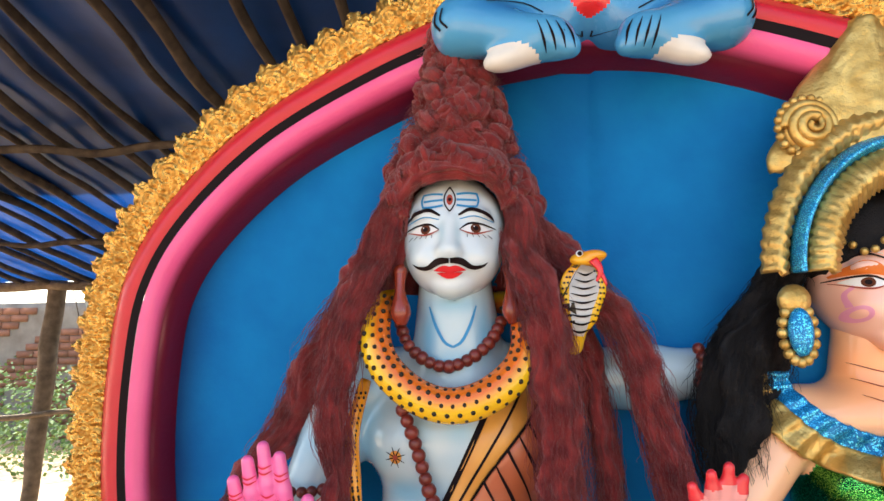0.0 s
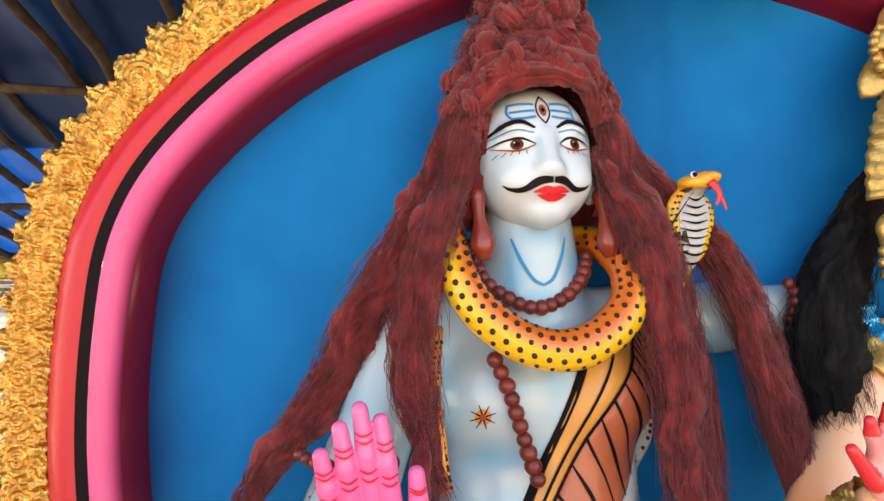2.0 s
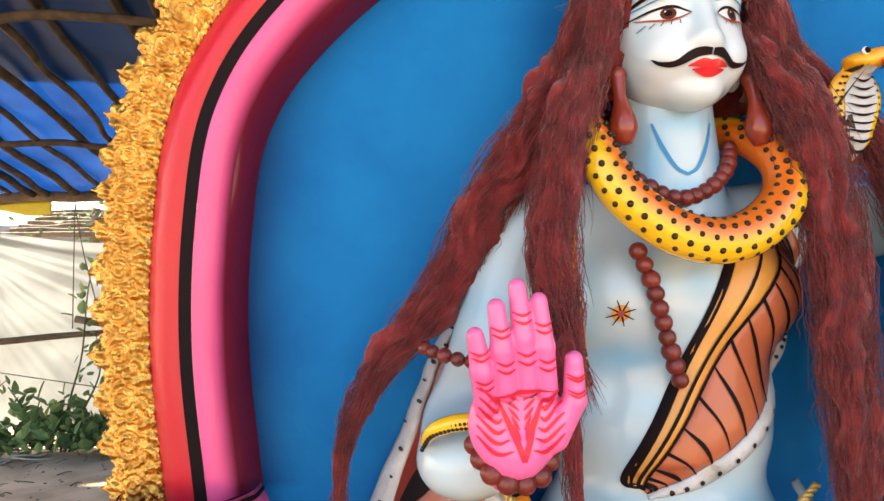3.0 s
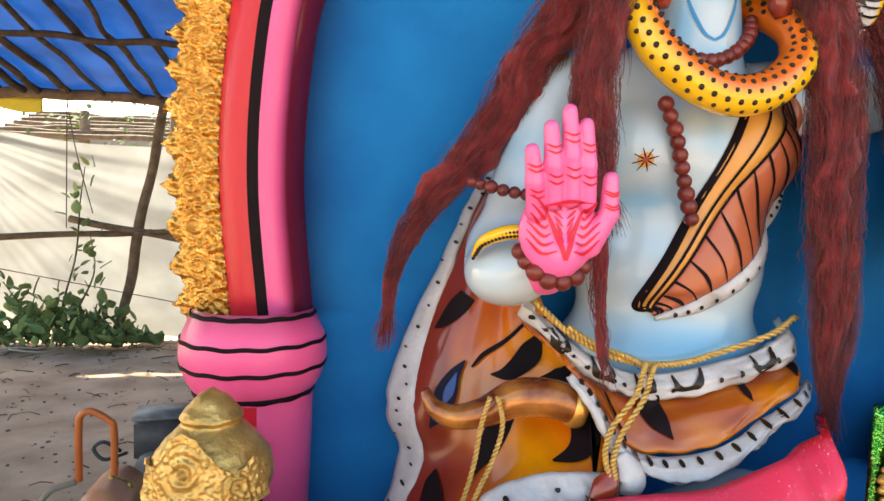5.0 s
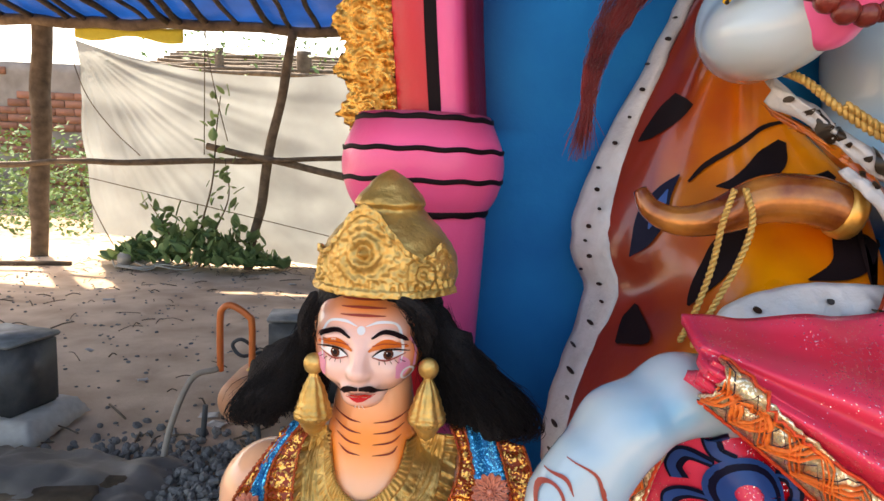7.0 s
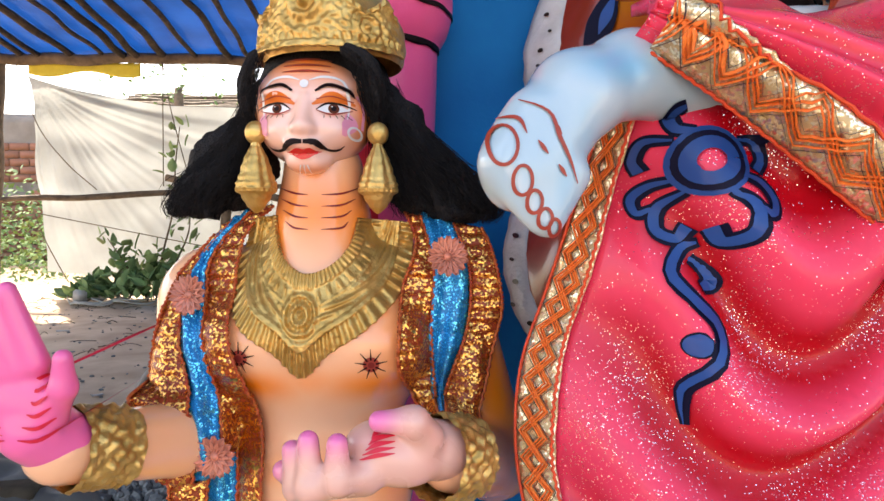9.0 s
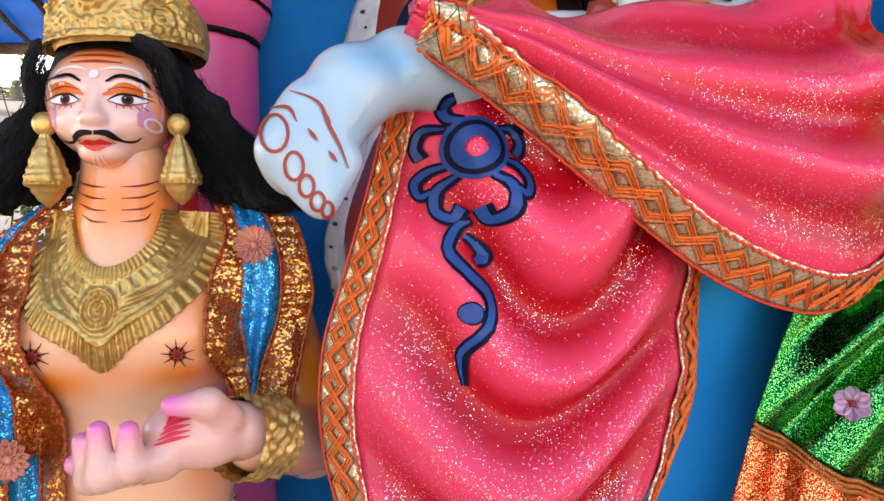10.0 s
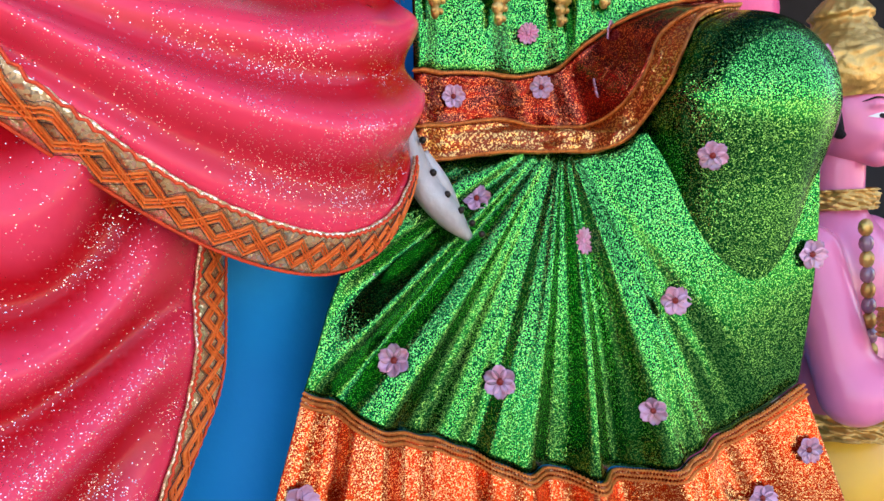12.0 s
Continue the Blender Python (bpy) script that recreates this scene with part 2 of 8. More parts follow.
    def object(self, name, parent=None, flat_shade=False):
        me = bpy.data.meshes.new(name)
        me.from_pydata(self.v, [], self.f)
        for m in self.mats:
            me.materials.append(m)
        me.polygons.foreach_set("material_index", self.m)
        me.polygons.foreach_set("use_smooth", [not flat_shade] * len(self.f))
        at = me.attributes.new("tint", "FLOAT", "POINT")
        at.data.foreach_set("value", self.t)
        me.validate()
        me.update()
        ob = new(name, me)
        if parent:
            ob.parent = parent
        return ob


def capsule(a, b, ra, rb, mat):
    return ("cap", np.array(a, float), np.array(b, float), ra, rb, mat)


def egg(c, r, mat, turn=(0, 0, 0)):
    return ("egg", np.array(c, float), np.array(r, float), np.array(Euler([radians(x) for x in turn]).to_matrix()), None, mat)


def sculpt(prims, cell, blend, carve=()):
    """Soft clay: melts the lumps into one skin. Returns points, quads and each quad's paint."""
    lo, hi = np.full(3, 1e9), np.full(3, -1e9)
    for p in prims:
        if p[0] == "cap":
            r = max(p[3], p[4])
            for q in (p[1], p[2]):
                lo, hi = np.minimum(lo, q - r), np.maximum(hi, q + r)
        else:
            r = p[2].max()
            lo, hi = np.minimum(lo, p[1] - r), np.maximum(hi, p[1] + r)
    lo -= cell * 3
    hi += cell * 3
    dims = np.ceil((hi - lo) / cell).astype(int) + 1
    ax = [(lo[i] + cell * np.arange(dims[i])).astype(np.float32) for i in range(3)]
    X, Y, Z = np.meshgrid(*ax, indexing="ij")

    def field(p, X, Y, Z):
        if p[0] == "cap":
            a, b = p[1], p[2]
            ab = b - a
            h = np.clip(((X - a[0]) * ab[0] + (Y - a[1]) * ab[1] + (Z - a[2]) * ab[2]) / max(ab @ ab, 1e-9), 0, 1)
            return np.sqrt((X - a[0] - h * ab[0]) ** 2 + (Y - a[1] - h * ab[1]) ** 2 + (Z - a[2] - h * ab[2]) ** 2) - (p[3] + (p[4] - p[3]) * h)
        c, r, R = p[1], p[2], p[3]
        x, y, z = X - c[0], Y - c[1], Z - c[2]
        u = R[0, 0] * x + R[1, 0] * y + R[2, 0] * z
        v = R[0, 1] * x + R[1, 1] * y + R[2, 1] * z
        w = R[0, 2] * x + R[1, 2] * y + R[2, 2] * z
        k0 = np.sqrt((u / r[0]) ** 2 + (v / r[1]) ** 2 + (w / r[2]) ** 2)
        k1 = np.sqrt((u / r[0] ** 2) ** 2 + (v / r[1] ** 2) ** 2 + (w / r[2] ** 2) ** 2)
        return k0 * (k0 - 1) / np.maximum(k1, 1e-6)

    d = None
    for p in prims:
        e = field(p, X, Y, Z).astype(np.float32)
        if d is None:
            d = e
        else:
            h = np.maximum(blend - np.abs(d - e), 0) / blend
            d = np.minimum(d, e) - h * h * blend * 0.25
    for p in carve:
        e = -field(p, X, Y, Z).astype(np.float32)
        h = np.maximum(blend * 0.5 - np.abs(d - e), 0) / (blend * 0.5)
        d = np.maximum(d, e) + h * h * blend * 0.125
    inside = d < 0
    nx, ny, nz = dims
    acc = np.zeros((nx - 1, ny - 1, nz - 1, 3), np.float32)
    cnt = np.zeros((nx - 1, ny - 1, nz - 1), np.float32)
    corners = [(i, j, k) for i in (0, 1) for j in (0, 1) for k in (0, 1)]
    sl = lambda c: tuple(slice(c[i], dims[i] - 1 + c[i]) for i in range(3))
    for c in corners:
        for axis in range(3):
            if c[axis]:
                continue
            c2 = list(c)
            c2[axis] = 1
            da, db = d[sl(c)], d[sl(c2)]
            hit = (da < 0) != (db < 0)
            t = np.where(hit, da / np.where(hit, da - db, 1), 0)
            for i in range(3):
                acc[..., i] += np.where(hit, c[i] + (t if i == axis else 0), 0)
            cnt += hit
    live = cnt > 0
    ids = np.full(live.shape, -1, int)
    ids[live] = np.arange(live.sum())
    idx = np.argwhere(live)
    pts = lo + cell * (idx + acc[live] / cnt[live][:, None])
    quads = []
    for axis in range(3):
        o1, o2 = (axis + 1) % 3, (axis + 2) % 3
        a = [slice(0, dims[i] - 1) for i in range(3)]
        s0, s1 = [slice(None)] * 3, [slice(None)] * 3
        s0[axis], s1[axis] = slice(0, dims[axis] - 1), slice(1, dims[axis])
        A, B = inside[tuple(s0)], inside[tuple(s1)]
        e = np.argwhere(A != B)
        e = e[(e[:, o1] > 0) & (e[:, o2] > 0) & (e[:, o1] < dims[o1] - 1) & (e[:, o2] < dims[o2] - 1)]
        flip = A[tuple(e.T)]
        q = []
        for u, w in ((-1, -1), (0, -1), (0, 0), (-1, 0)):
            f = e.copy()
            f[:, o1] += u
            f[:, o2] += w
            q.append(ids[tuple(f.T)])
        q = np.stack(q, 1)
        q[~flip] = q[~flip][:, ::-1]
        quads.append(q)
    quads = np.concatenate(quads)
    mid = pts[quads].mean(1)
    dist = np.stack([field(p, mid[:, 0], mid[:, 1], mid[:, 2]) for p in prims], 1)
    which = dist.argmin(1)
    return pts, quads, which


def add_sculpt(shape, prims, cell, blend, spray=(), wave=None, carve=()):
    """Puts the sculpted lumps into shape. spray: (centre, reach, strength) of the second colour mixed in. wave: a push
    along y or a function of the points.
    """
    pts, quads, which = sculpt(prims, cell, blend, carve)
    if wave:
        pts = wave(pts)
    tint = np.zeros(len(pts))
    for c, reach, strength in spray:
        r = np.array(reach, float) if not isinstance(reach, (int, float)) else np.full(3, float(reach))
        q = (((pts - np.array(c)) / r) ** 2).sum(1)
        tint = np.maximum(tint, strength * np.exp(-q))
    base = len(shape.v)
    shape.v += [tuple(p) for p in pts.tolist()]
    shape.t += tint.tolist()
    slots = [shape.slot(p[5]) for p in prims]
    shape.f += [tuple(i + base for i in q) for q in quads.tolist()]
    shape.m += [slots[w] for w in which]


def thing(name, label, category, group="", kind="", at=(0, 0, 0)):
    """An empty at a thing's base, to carry its parts."""
    e = new(name)
    e.empty_display_size = 0.05
    e.location = at
    return tagged(e, label, category, group, kind)


def part(name, shape, parent, label="", flat_shade=False):
    """One part of a thing, built in the world's measures."""
    ob = shape.object(name, None, flat_shade)
    ob.parent = parent
    ob.matrix_parent_inverse = Matrix.Translation(parent.location).inverted() if parent.type == "EMPTY" else Matrix.Identity(4)
    if label:
        tagged(ob, label)
    return ob



def disc(shape, tree, c, d, mat, to=(0, 1, 0), lift=0.0016, n=9, tall=1.0, back=0.3):
    """A painted round spot."""
    c = Vector(c)
    w = [max(0.02, math.sin(math.pi * i / (n - 1))) * d for i in range(n)]
    pts = [c + Vector((0, 0, -math.cos(math.pi * i / (n - 1)) * d * 0.5 * tall)) for i in range(n)]
    shape.stroke(tree, pts, w, mat, to, n, lift, False, back)


def arc_ring(shape, tree, c, r, width, mat, to=(0, 1, 0), a0=0, a1=360, lift=0.0016, tall=1.0, n=26):
    c = Vector(c)
    pts = [c + Vector((r * math.cos(radians(a0 + (a1 - a0) * i / (n - 1))), 0, tall * r * math.sin(radians(a0 + (a1 - a0) * i / (n - 1))))) for i in range(n)]
    shape.stroke(tree, pts, width, mat, to, n, lift, False)


def bead_string(name, pts, r, count, mat, label, group="", squash=1.0, closed=False):
    """A string of beads, each bead a part."""
    path = curve(pts, 200)
    lens = [0.0]
    for a, b in zip(path, path[1:]):
        lens.append(lens[-1] + (b - a).length)
    holder = thing(name, label, "beads", group, at=path[100])
    cord = Shape()
    cord.tube(path[::6], r * 0.22, mat, 40, 6)
    part("cord", cord, holder)
    first = None
    rnd = random.Random(len(pts) * 7 + count)
    for i in range(count):
        want = lens[-1] * (i + 0.5) / count
        k = min(range(len(lens)), key=lambda q: abs(lens[q] - want))
        if first is None:
            s = Shape()
            s.ball((0, 0, 0), (r, r * squash, r), mat, seg=12, rings=8)
            ob = s.object("bead")
            first = ob
        else:
            ob = new("bead", first.data)
        ob.parent = holder
        ob.location = path[k] - path[100]
        ob.rotation_euler = (rnd.uniform(0, 3), rnd.uniform(0, 3), rnd.uniform(0, 3))
        q = rnd.uniform(0.92, 1.08)
        ob.scale = (q, q, q)
    return holder


def fluff(shape, guide, spread, mat, seed, flat=0.8, taper=0.3):
    """The woolly mass of a lock: a tube along the guide whose skin swells into wavy ridges and tufts."""
    length = sum((Vector(b) - Vector(a)).length for a, b in zip(guide, guide[1:]))
    n = max(14, int(length / 0.0065))
    path = curve(guide, n)
    sp = values(spread, n)
    rnd = random.Random(seed)
    ph = [rnd.uniform(0, 9) for _ in range(4)]
    chord = path[-1] - path[0]
    ref = Vector((0, -1, 0)) if abs(chord.x) > abs(chord.z) and abs(chord.x) > 0.1 else Vector((1, 0, 0))
    def fn(u, v):
        i = min(n - 1, int(v * (n - 1) + 0.5))
        d = (path[min(i + 1, n - 1)] - path[max(i - 1, 0)]).normalized()
        x = ref - d * d.dot(ref)
        x.normalize()
        y = d.cross(x)
        a = 6.2832 * u
        s = v * length
        w = 0.55 * math.sin(s * 42 + ph[0]) + 0.35 * math.sin(s * 83 + ph[1])
        q = Vector((math.cos(a + w * 0.35), math.sin(a + w * 0.35), 0))
        big = noise.noise((q.x * 1.3 + ph[2], q.y * 1.3, s * 17))
        ridge = noise.noise((q.x * 3.6, q.y * 3.6 + ph[3], s * 13 + 0.6 * w))
        tuft = noise.noise((q.x * 8 + ph[1], q.y * 8, s * 60))
        r = sp[i] * (0.86 + 0.34 * big + 0.34 * ridge + 0.12 * tuft)
        end = min(1.0, (1 - v) / taper) ** 0.6 if v > 1 - taper else 1.0
        r = max(0.0008, r * max(0.02, end) * min(1.0, 0.3 + v * 12))
        return path[i] + (x * math.cos(a) + y * math.sin(a) * flat) * r + x * 0.007 * math.sin(s * 26 + ph[2])
    shape.grid(fn, 44, n, mat, wrap=True)


def lock(holder, guide, spread, count, mat, seed, thick=0.0015, wig=0.014, flat=0.7, label="", blunt=False):
    """A lock of hair: a woolly mass with wavy ridges, and many fine frizzy hairs that stand off it. spread: its half width along the way."""
    shape = Shape()
    rnd = random.Random(seed)
    n = 26
    path = curve(guide, n)
    sp = values(spread, n)
    fluff(shape, guide, [q * 0.92 for q in spread], mat, seed, max(flat, 0.7), 0.12 if blunt else 0.3)
    length = sum((b - a).length for a, b in zip(path, path[1:]))
    for _ in range(count):
        a = rnd.uniform(0, 6.283)
        rr = rnd.uniform(0.62, 1.12)
        start = rnd.uniform(-0.05, 0.92)
        run = rnd.uniform(0.05, 0.16) / max(length, 0.1)
        f, ph, ph2 = rnd.uniform(5, 16), rnd.uniform(0, 6.28), rnd.uniform(0, 6.28)
        amp = rnd.uniform(0.002, 0.006)
        fly = rnd.random() < 0.10
        lean = rnd.gauss(0, 0.5)
        pts = []
        for i in range(7):
            u = start + run * i / 6
            if u < 0 or u > 1:
                continue
            k = min(n - 2, int(u * (n - 1)))
            g = u * (n - 1) - k
            c = path[k].lerp(path[k + 1], g)
            r = (sp[k] + (sp[k + 1] - sp[k]) * g) * rr * (1.0 if blunt else min(1.0, 0.35 + (1 - u) * 3))
            b = a + lean * i / 6
            o = Vector((math.cos(b) * r, math.sin(b) * r * max(flat, 0.7), 0))
            w = Vector((math.sin(f * i / 6 + ph), math.cos(f * i / 6 + ph2), 0.6 * math.sin(f * i / 6 + ph2))) * amp
            pts.append(c + o * (1 + (0.35 * i / 6 if fly else 0)) + w)
        if len(pts) > 3:
            t = thick * 0.36
            shape.tube(pts, [t * 0.5, t, t, t * 0.4], mat, len(pts) + 2, 3, cap=False)
    if not blunt:
        for _ in range(max(12, count // 14)):
            p = path[-1] + Vector((rnd.gauss(0, 1), rnd.gauss(0, 0.7), 0)) * sp[-1] * 0.35
            d = (path[-1] - path[-3]).normalized()
            q = Vector((rnd.gauss(0, 0.012), rnd.gauss(0, 0.008), 0))
            shape.tube([p - d * 0.05, p - d * 0.02 + q * 0.4, p + d * rnd.uniform(0.01, 0.05) + q], [thick * 0.5, thick * 0.45, thick * 0.2], mat, 7, 3, cap=False)
    return part("lock", shape, holder, label)


def trim_band(name, surf, label, group="brocade trims", pitch=0.034):
    """A woven brocade ribbon laid on the surface surf(u, w): gold ground, a chain of orange lozenges and corded edges."""
    line = [Vector(surf(i / 60, 0.5)) for i in range(61)]
    L = sum((b - a).length for a, b in zip(line, line[1:]))
    holder = thing(name, label, "ribbon trim", group, at=line[0])
    def at(u, w, h):
        e = 0.01
        p = Vector(surf(u, w))
        a = Vector(surf(min(1, u + e), w)) - Vector(surf(max(0, u - e), w))
        b = Vector(surf(u, min(1, w + 0.1))) - Vector(surf(u, max(0, w - 0.1)))
        n = a.cross(b)
        n = n.normalized() if n.length > 1e-12 else Vector((0, -1, 0))
        if n.y > 0:
            n = -n
        return p + n * h
    s = Shape()
    s.grid(lambda u, w: at(u, w, 0.006 + 0.0010 * math.sin(u * L * 900)), int(L / 0.006), 10, BROCADE, 0.003)
    part("brocade_ground", s, holder, "crinkled gold brocade")
    for w in (0.02, 0.98):
        s = Shape()
        m = int(L / 0.0055)
        s.tube([at(i / m, w + 0.03 * (i % 2) * (1 if w < 0.5 else -1), 0.008 + 0.0015 * (i % 2)) for i in range(m + 1)], 0.0020, EDGE_CORD, 0, 5, smooth=False)
        part("edge_cord", s, holder, "orange corded edge")
    k = max(2, int(L / pitch))
    for ph in (0, 1):
        for off, width, mat, lift in ((0.075, 0.0026, ORANGE_CORD, 0.0094), (-0.075, 0.0026, ORANGE_CORD, 0.0094), (0.0, 0.0030, ORANGE_CORD, 0.0080), (0.15, 0.0008, DARK_CORD, 0.0090), (-0.15, 0.0008, DARK_CORD, 0.0090)):
            s = Shape()
            dense = []
            for i in range(k):
                w0, w1 = ((0.24, 0.76) if (i + ph) % 2 else (0.76, 0.24))
                dense += [at((i + q / 6) / k, min(0.95, max(0.05, w0 + (w1 - w0) * q / 6 + off)), lift + (0.0008 if ph else 0)) for q in range(6)]
            s.tube(dense, width, mat, 0, 6, 0.35, smooth=False)
            part("zigzag_cord" if mat is ORANGE_CORD else "outline_thread", s, holder)
    for i in range(0, 2 * k):
        s = Shape()
        u0, u1 = (i + 0.30) / (2 * k), (i + 0.70) / (2 * k)
        s.grid(lambda u, w: at(u0 + (u1 - u0) * u, 0.5 + 0.16 * (w - 0.5) * (1 - abs(2 * u - 1)) if i % 2 else (0.08 + 0.10 * w if (i // 2) % 2 else 0.82 + 0.10 * w), 0.0078), 5, 4, BROCADE, 0.0012)
        part("sequin", s, holder)
    return holder


def head_lumps(c, k, mat, tall=1.0):
    """A head of size k whose middle between the eyes is c, looking to -y; tall stretches or shortens it."""
    c = Vector(c)
    p = lambda x, y, z: c + Vector((x, y, z * tall)) * k
    r = lambda a, b, q: (a * k, b * k, q * k * tall)
    lumps = [egg(p(.005, .135, .014), r(.114, .118, .125), mat), egg(p(.004, .100, -.036), r(.092, .093, .086), mat), egg(p(.002, .05, -.109), r(.040, .038, .030), mat),
             egg(p(-.038, .05, -.046), r(.034, .034, .030), mat), egg(p(.044, .05, -.046), r(.034, .034, .030), mat), capsule(p(.001, .020, .017), p(-.002, -.003, -.040), .0085 * k, .0115 * k, mat),
             egg(p(-.012, .006, -.046), r(.0085, .011, .008), mat), egg(p(.009, .006, -.046), r(.0085, .011, .008), mat), egg(p(-.003, .014, -.077), r(.030, .016, .013), mat),
             egg(p(-.042, .036, .033), r(.034, .018, .010), mat), egg(p(.044, .036, .033), r(.034, .018, .010), mat)]
    hollows = [egg(p(-.050, -.005, .002), r(.030, .010, .014), mat), egg(p(.050, -.005, .002), r(.030, .010, .014), mat)]
    return lumps, hollows

# for the unseen sheet and wall that only hold light back
LIGHT_BLOCKER = material("dark_light_blocker", (0.016, 0.018, 0.022), 0.7, second=(0.035, 0.03, 0.03), scale=3)

# ---- ground ----
def ground_height(x, y):
    h = 0.035 * noise.noise((x * 0.9, y * 0.9, 0)) + 0.018 * noise.noise((x * 3.1, y * 3.1, 4))
    bank = math.exp(-((y - 8.9) / 0.5) ** 2) * 0.10 * (0.6 + noise.noise((x * 1.3, 3, 1)))
    return (h + bank) * min(1, max(0.0, (y - 1.5) / 1.5)) if abs(x) < 30 and abs(y) < 30 else 0.0


def build_ground():
    s = Shape()
    def spread(k):
        return math.copysign(abs(k) ** 3 * 900 + abs(k) * 14, k)
    s.grid(lambda u, v: (spread(u * 2 - 1) - 3, spread(v * 2 - 1) + 5, ground_height(spread(u * 2 - 1) - 3, spread(v * 2 - 1) + 5)), 221, 221, EARTH)
    tagged(s.object("ground"), "bare brown trampled earth", "ground", kind="structure")


build_ground()

# ---- the shed: posts, beam, rafters, blue roof sheet, white side sheet ----
ROOF_Y = 9.25


def roof_z(y):
    return 3.36 + 0.14 * (ROOF_Y - y)


def pole(name, a, b, r, label, seg=9, wobble=0.02, parent=None, seed=0, mat=WOOD):
    a, b = Vector(a), Vector(b)
    rnd = random.Random(seed)
    k = max(4, int((b - a).length / 0.45))
    pts = [a.lerp(b, i / k) + Vector((rnd.uniform(-1, 1), rnd.uniform(-1, 1), rnd.uniform(-1, 1))) * (wobble if 0 < i < k else 0) for i in range(k + 1)]
    s = Shape()
    s.tube(pts, [r * rnd.uniform(0.9, 1.1) for _ in range(k + 1)], mat, k * 4, seg)
    ob = s.object(name)
    if parent:
        ob.parent = parent
        return ob
    return tagged(ob, label, "post" if "post" in name else "pole", kind="")


tagged(pole("timber_post", (-6.55, 9.3, -0.05), (-6.36, 9.3, 3.4), 0.125, "thick weathered timber post carrying the shed's beam", 12, 0.03, seed=3), group="shed posts")
tagged(pole("bamboo_post", (-3.47, 9.15, -0.05), (-2.86, 9.15, 3.3), 0.065, "leaning bamboo post of the shed on bare earth", 10, 0.02, seed=4), group="shed posts")
tagged(pole("bamboo_post", (-1.2, 9.3, -0.05), (-1.0, 9.3, 3.3), 0.065, "bamboo post of the shed on bare earth", 10, 0.02, seed=5), group="shed posts")
tagged(pole("eaves_beam", (-9.2, 9.2, 3.28), (5.0, 9.2, 3.40), 0.075, "long grey timber beam along the eaves of the shed", 10, 0.03, seed=6), category="beam")
tagged(pole("bamboo_rail", (-8.4, 9.12, 1.28), (-3.0, 9.1, 1.57), 0.04, "thin bamboo rail tied across the shed posts", 8, 0.02, seed=7), category="rail", group="shed rails")
tagged(pole("bamboo_rail", (-4.0, 9.05, 1.72), (-2.0, 9.08, 1.36), 0.05, "split bamboo rail tied to the leaning post", 8, 0.02, seed=8), category="rail", group="shed rails")
tagged(pole("bamboo_rail", (-3.2, 9.0, 1.55), (-1.9, 9.08, 1.66), 0.035, "thin bamboo rail tied to the leaning post", 8, 0.02, seed=9), category="rail", group="shed rails")


def build_roof():
    rnd = random.Random(11)
    s = Shape()
    def fn(u, v):
        # front run and raised end past the beam added to block sky and sun
        x, y = -9.5 + 14.5 * u, -0.5 + 10.2 * v
        eaves = 0.24 * max(0.0, y - ROOF_Y)
        return (x, y, roof_z(y) + eaves + 0.06 - 0.03 * abs(math.sin((x + 9.5) * math.pi / 0.52)) + 0.02 * noise.noise((x * 1.5, y * 1.5, 7)))
    s.grid(fn, 170, 70, ROOF_BLUE)
    # unseen layer added above the tarpaulin to stop light coming through it
    cover = Shape()
    cover.grid(lambda u, v: (-9.0 + 14.0 * u, -0.6 + 6.6 * v, roof_z(-0.6 + 6.6 * v) + 0.12 + 0.02 * noise.noise((u * 9, v * 5, 1))), 60, 30, LIGHT_BLOCKER, 0.01)
    tagged(cover.object("roof_cover_sheet"), "added dark sheet above the roof that blocks light through it", "roof sheet", kind="structure")
    tagged(s.object("ceiling"), "blue tarpaulin roof sheet sagging over bamboo rafters", "roof sheet", kind="structure")
    i = 0
    x = -9.3
    while x < 4.9:
        y0 = -0.4
        ob = pole("roof_rafter", (x + rnd.uniform(-.12, .12), ROOF_Y + 0.1, roof_z(ROOF_Y) - 0.02), (x + rnd.uniform(-.2, .2), y0, roof_z(y0) - 0.04), rnd.uniform(0.03, 0.048), "", 7, 0.03, seed=100 + i, mat=RAFTER)
        tagged(ob, "dark bamboo rafter under the blue roof sheet", "rafter", "roof rafters")
        x += rnd.uniform(0.3, 0.46)
        i += 1
    for j, y in enumerate((7.0, 4.6, 2.4)):
        ob = pole("roof_purlin", (-9.3, y, roof_z(y) - 0.1), (4.8, y + 0.2, roof_z(y) - 0.12), 0.035, "", 7, 0.03, seed=200 + j, mat=RAFTER)
        tagged(ob, "thin bamboo purlin under the rafters", "purlin", "roof purlins")


build_roof()


def build_blocking_wall():
    # not a known part of the shed: added to cut light from the right
    for name, x0, y0, x1, y1 in (("wall_east", 3.9, 9.3, 3.9, -0.6),):
        s = Shape()
        def fn(u, v):
            x, y = x0 + (x1 - x0) * u, y0 + (y1 - y0) * u
            w = 0.06 * math.sin(u * 40) * (1 - v) + 0.05 * noise.noise((u * 9, v * 3, 4))
            return (x + (w if x0 == x1 else 0), y + (0 if x0 == x1 else w), 4.9 * v - 0.02)
        s.grid(fn, 90, 20, LIGHT_BLOCKER)
        tagged(s.object(name), "unseen dark wall added to keep light off the right side", "wall", kind="structure")


build_blocking_wall()


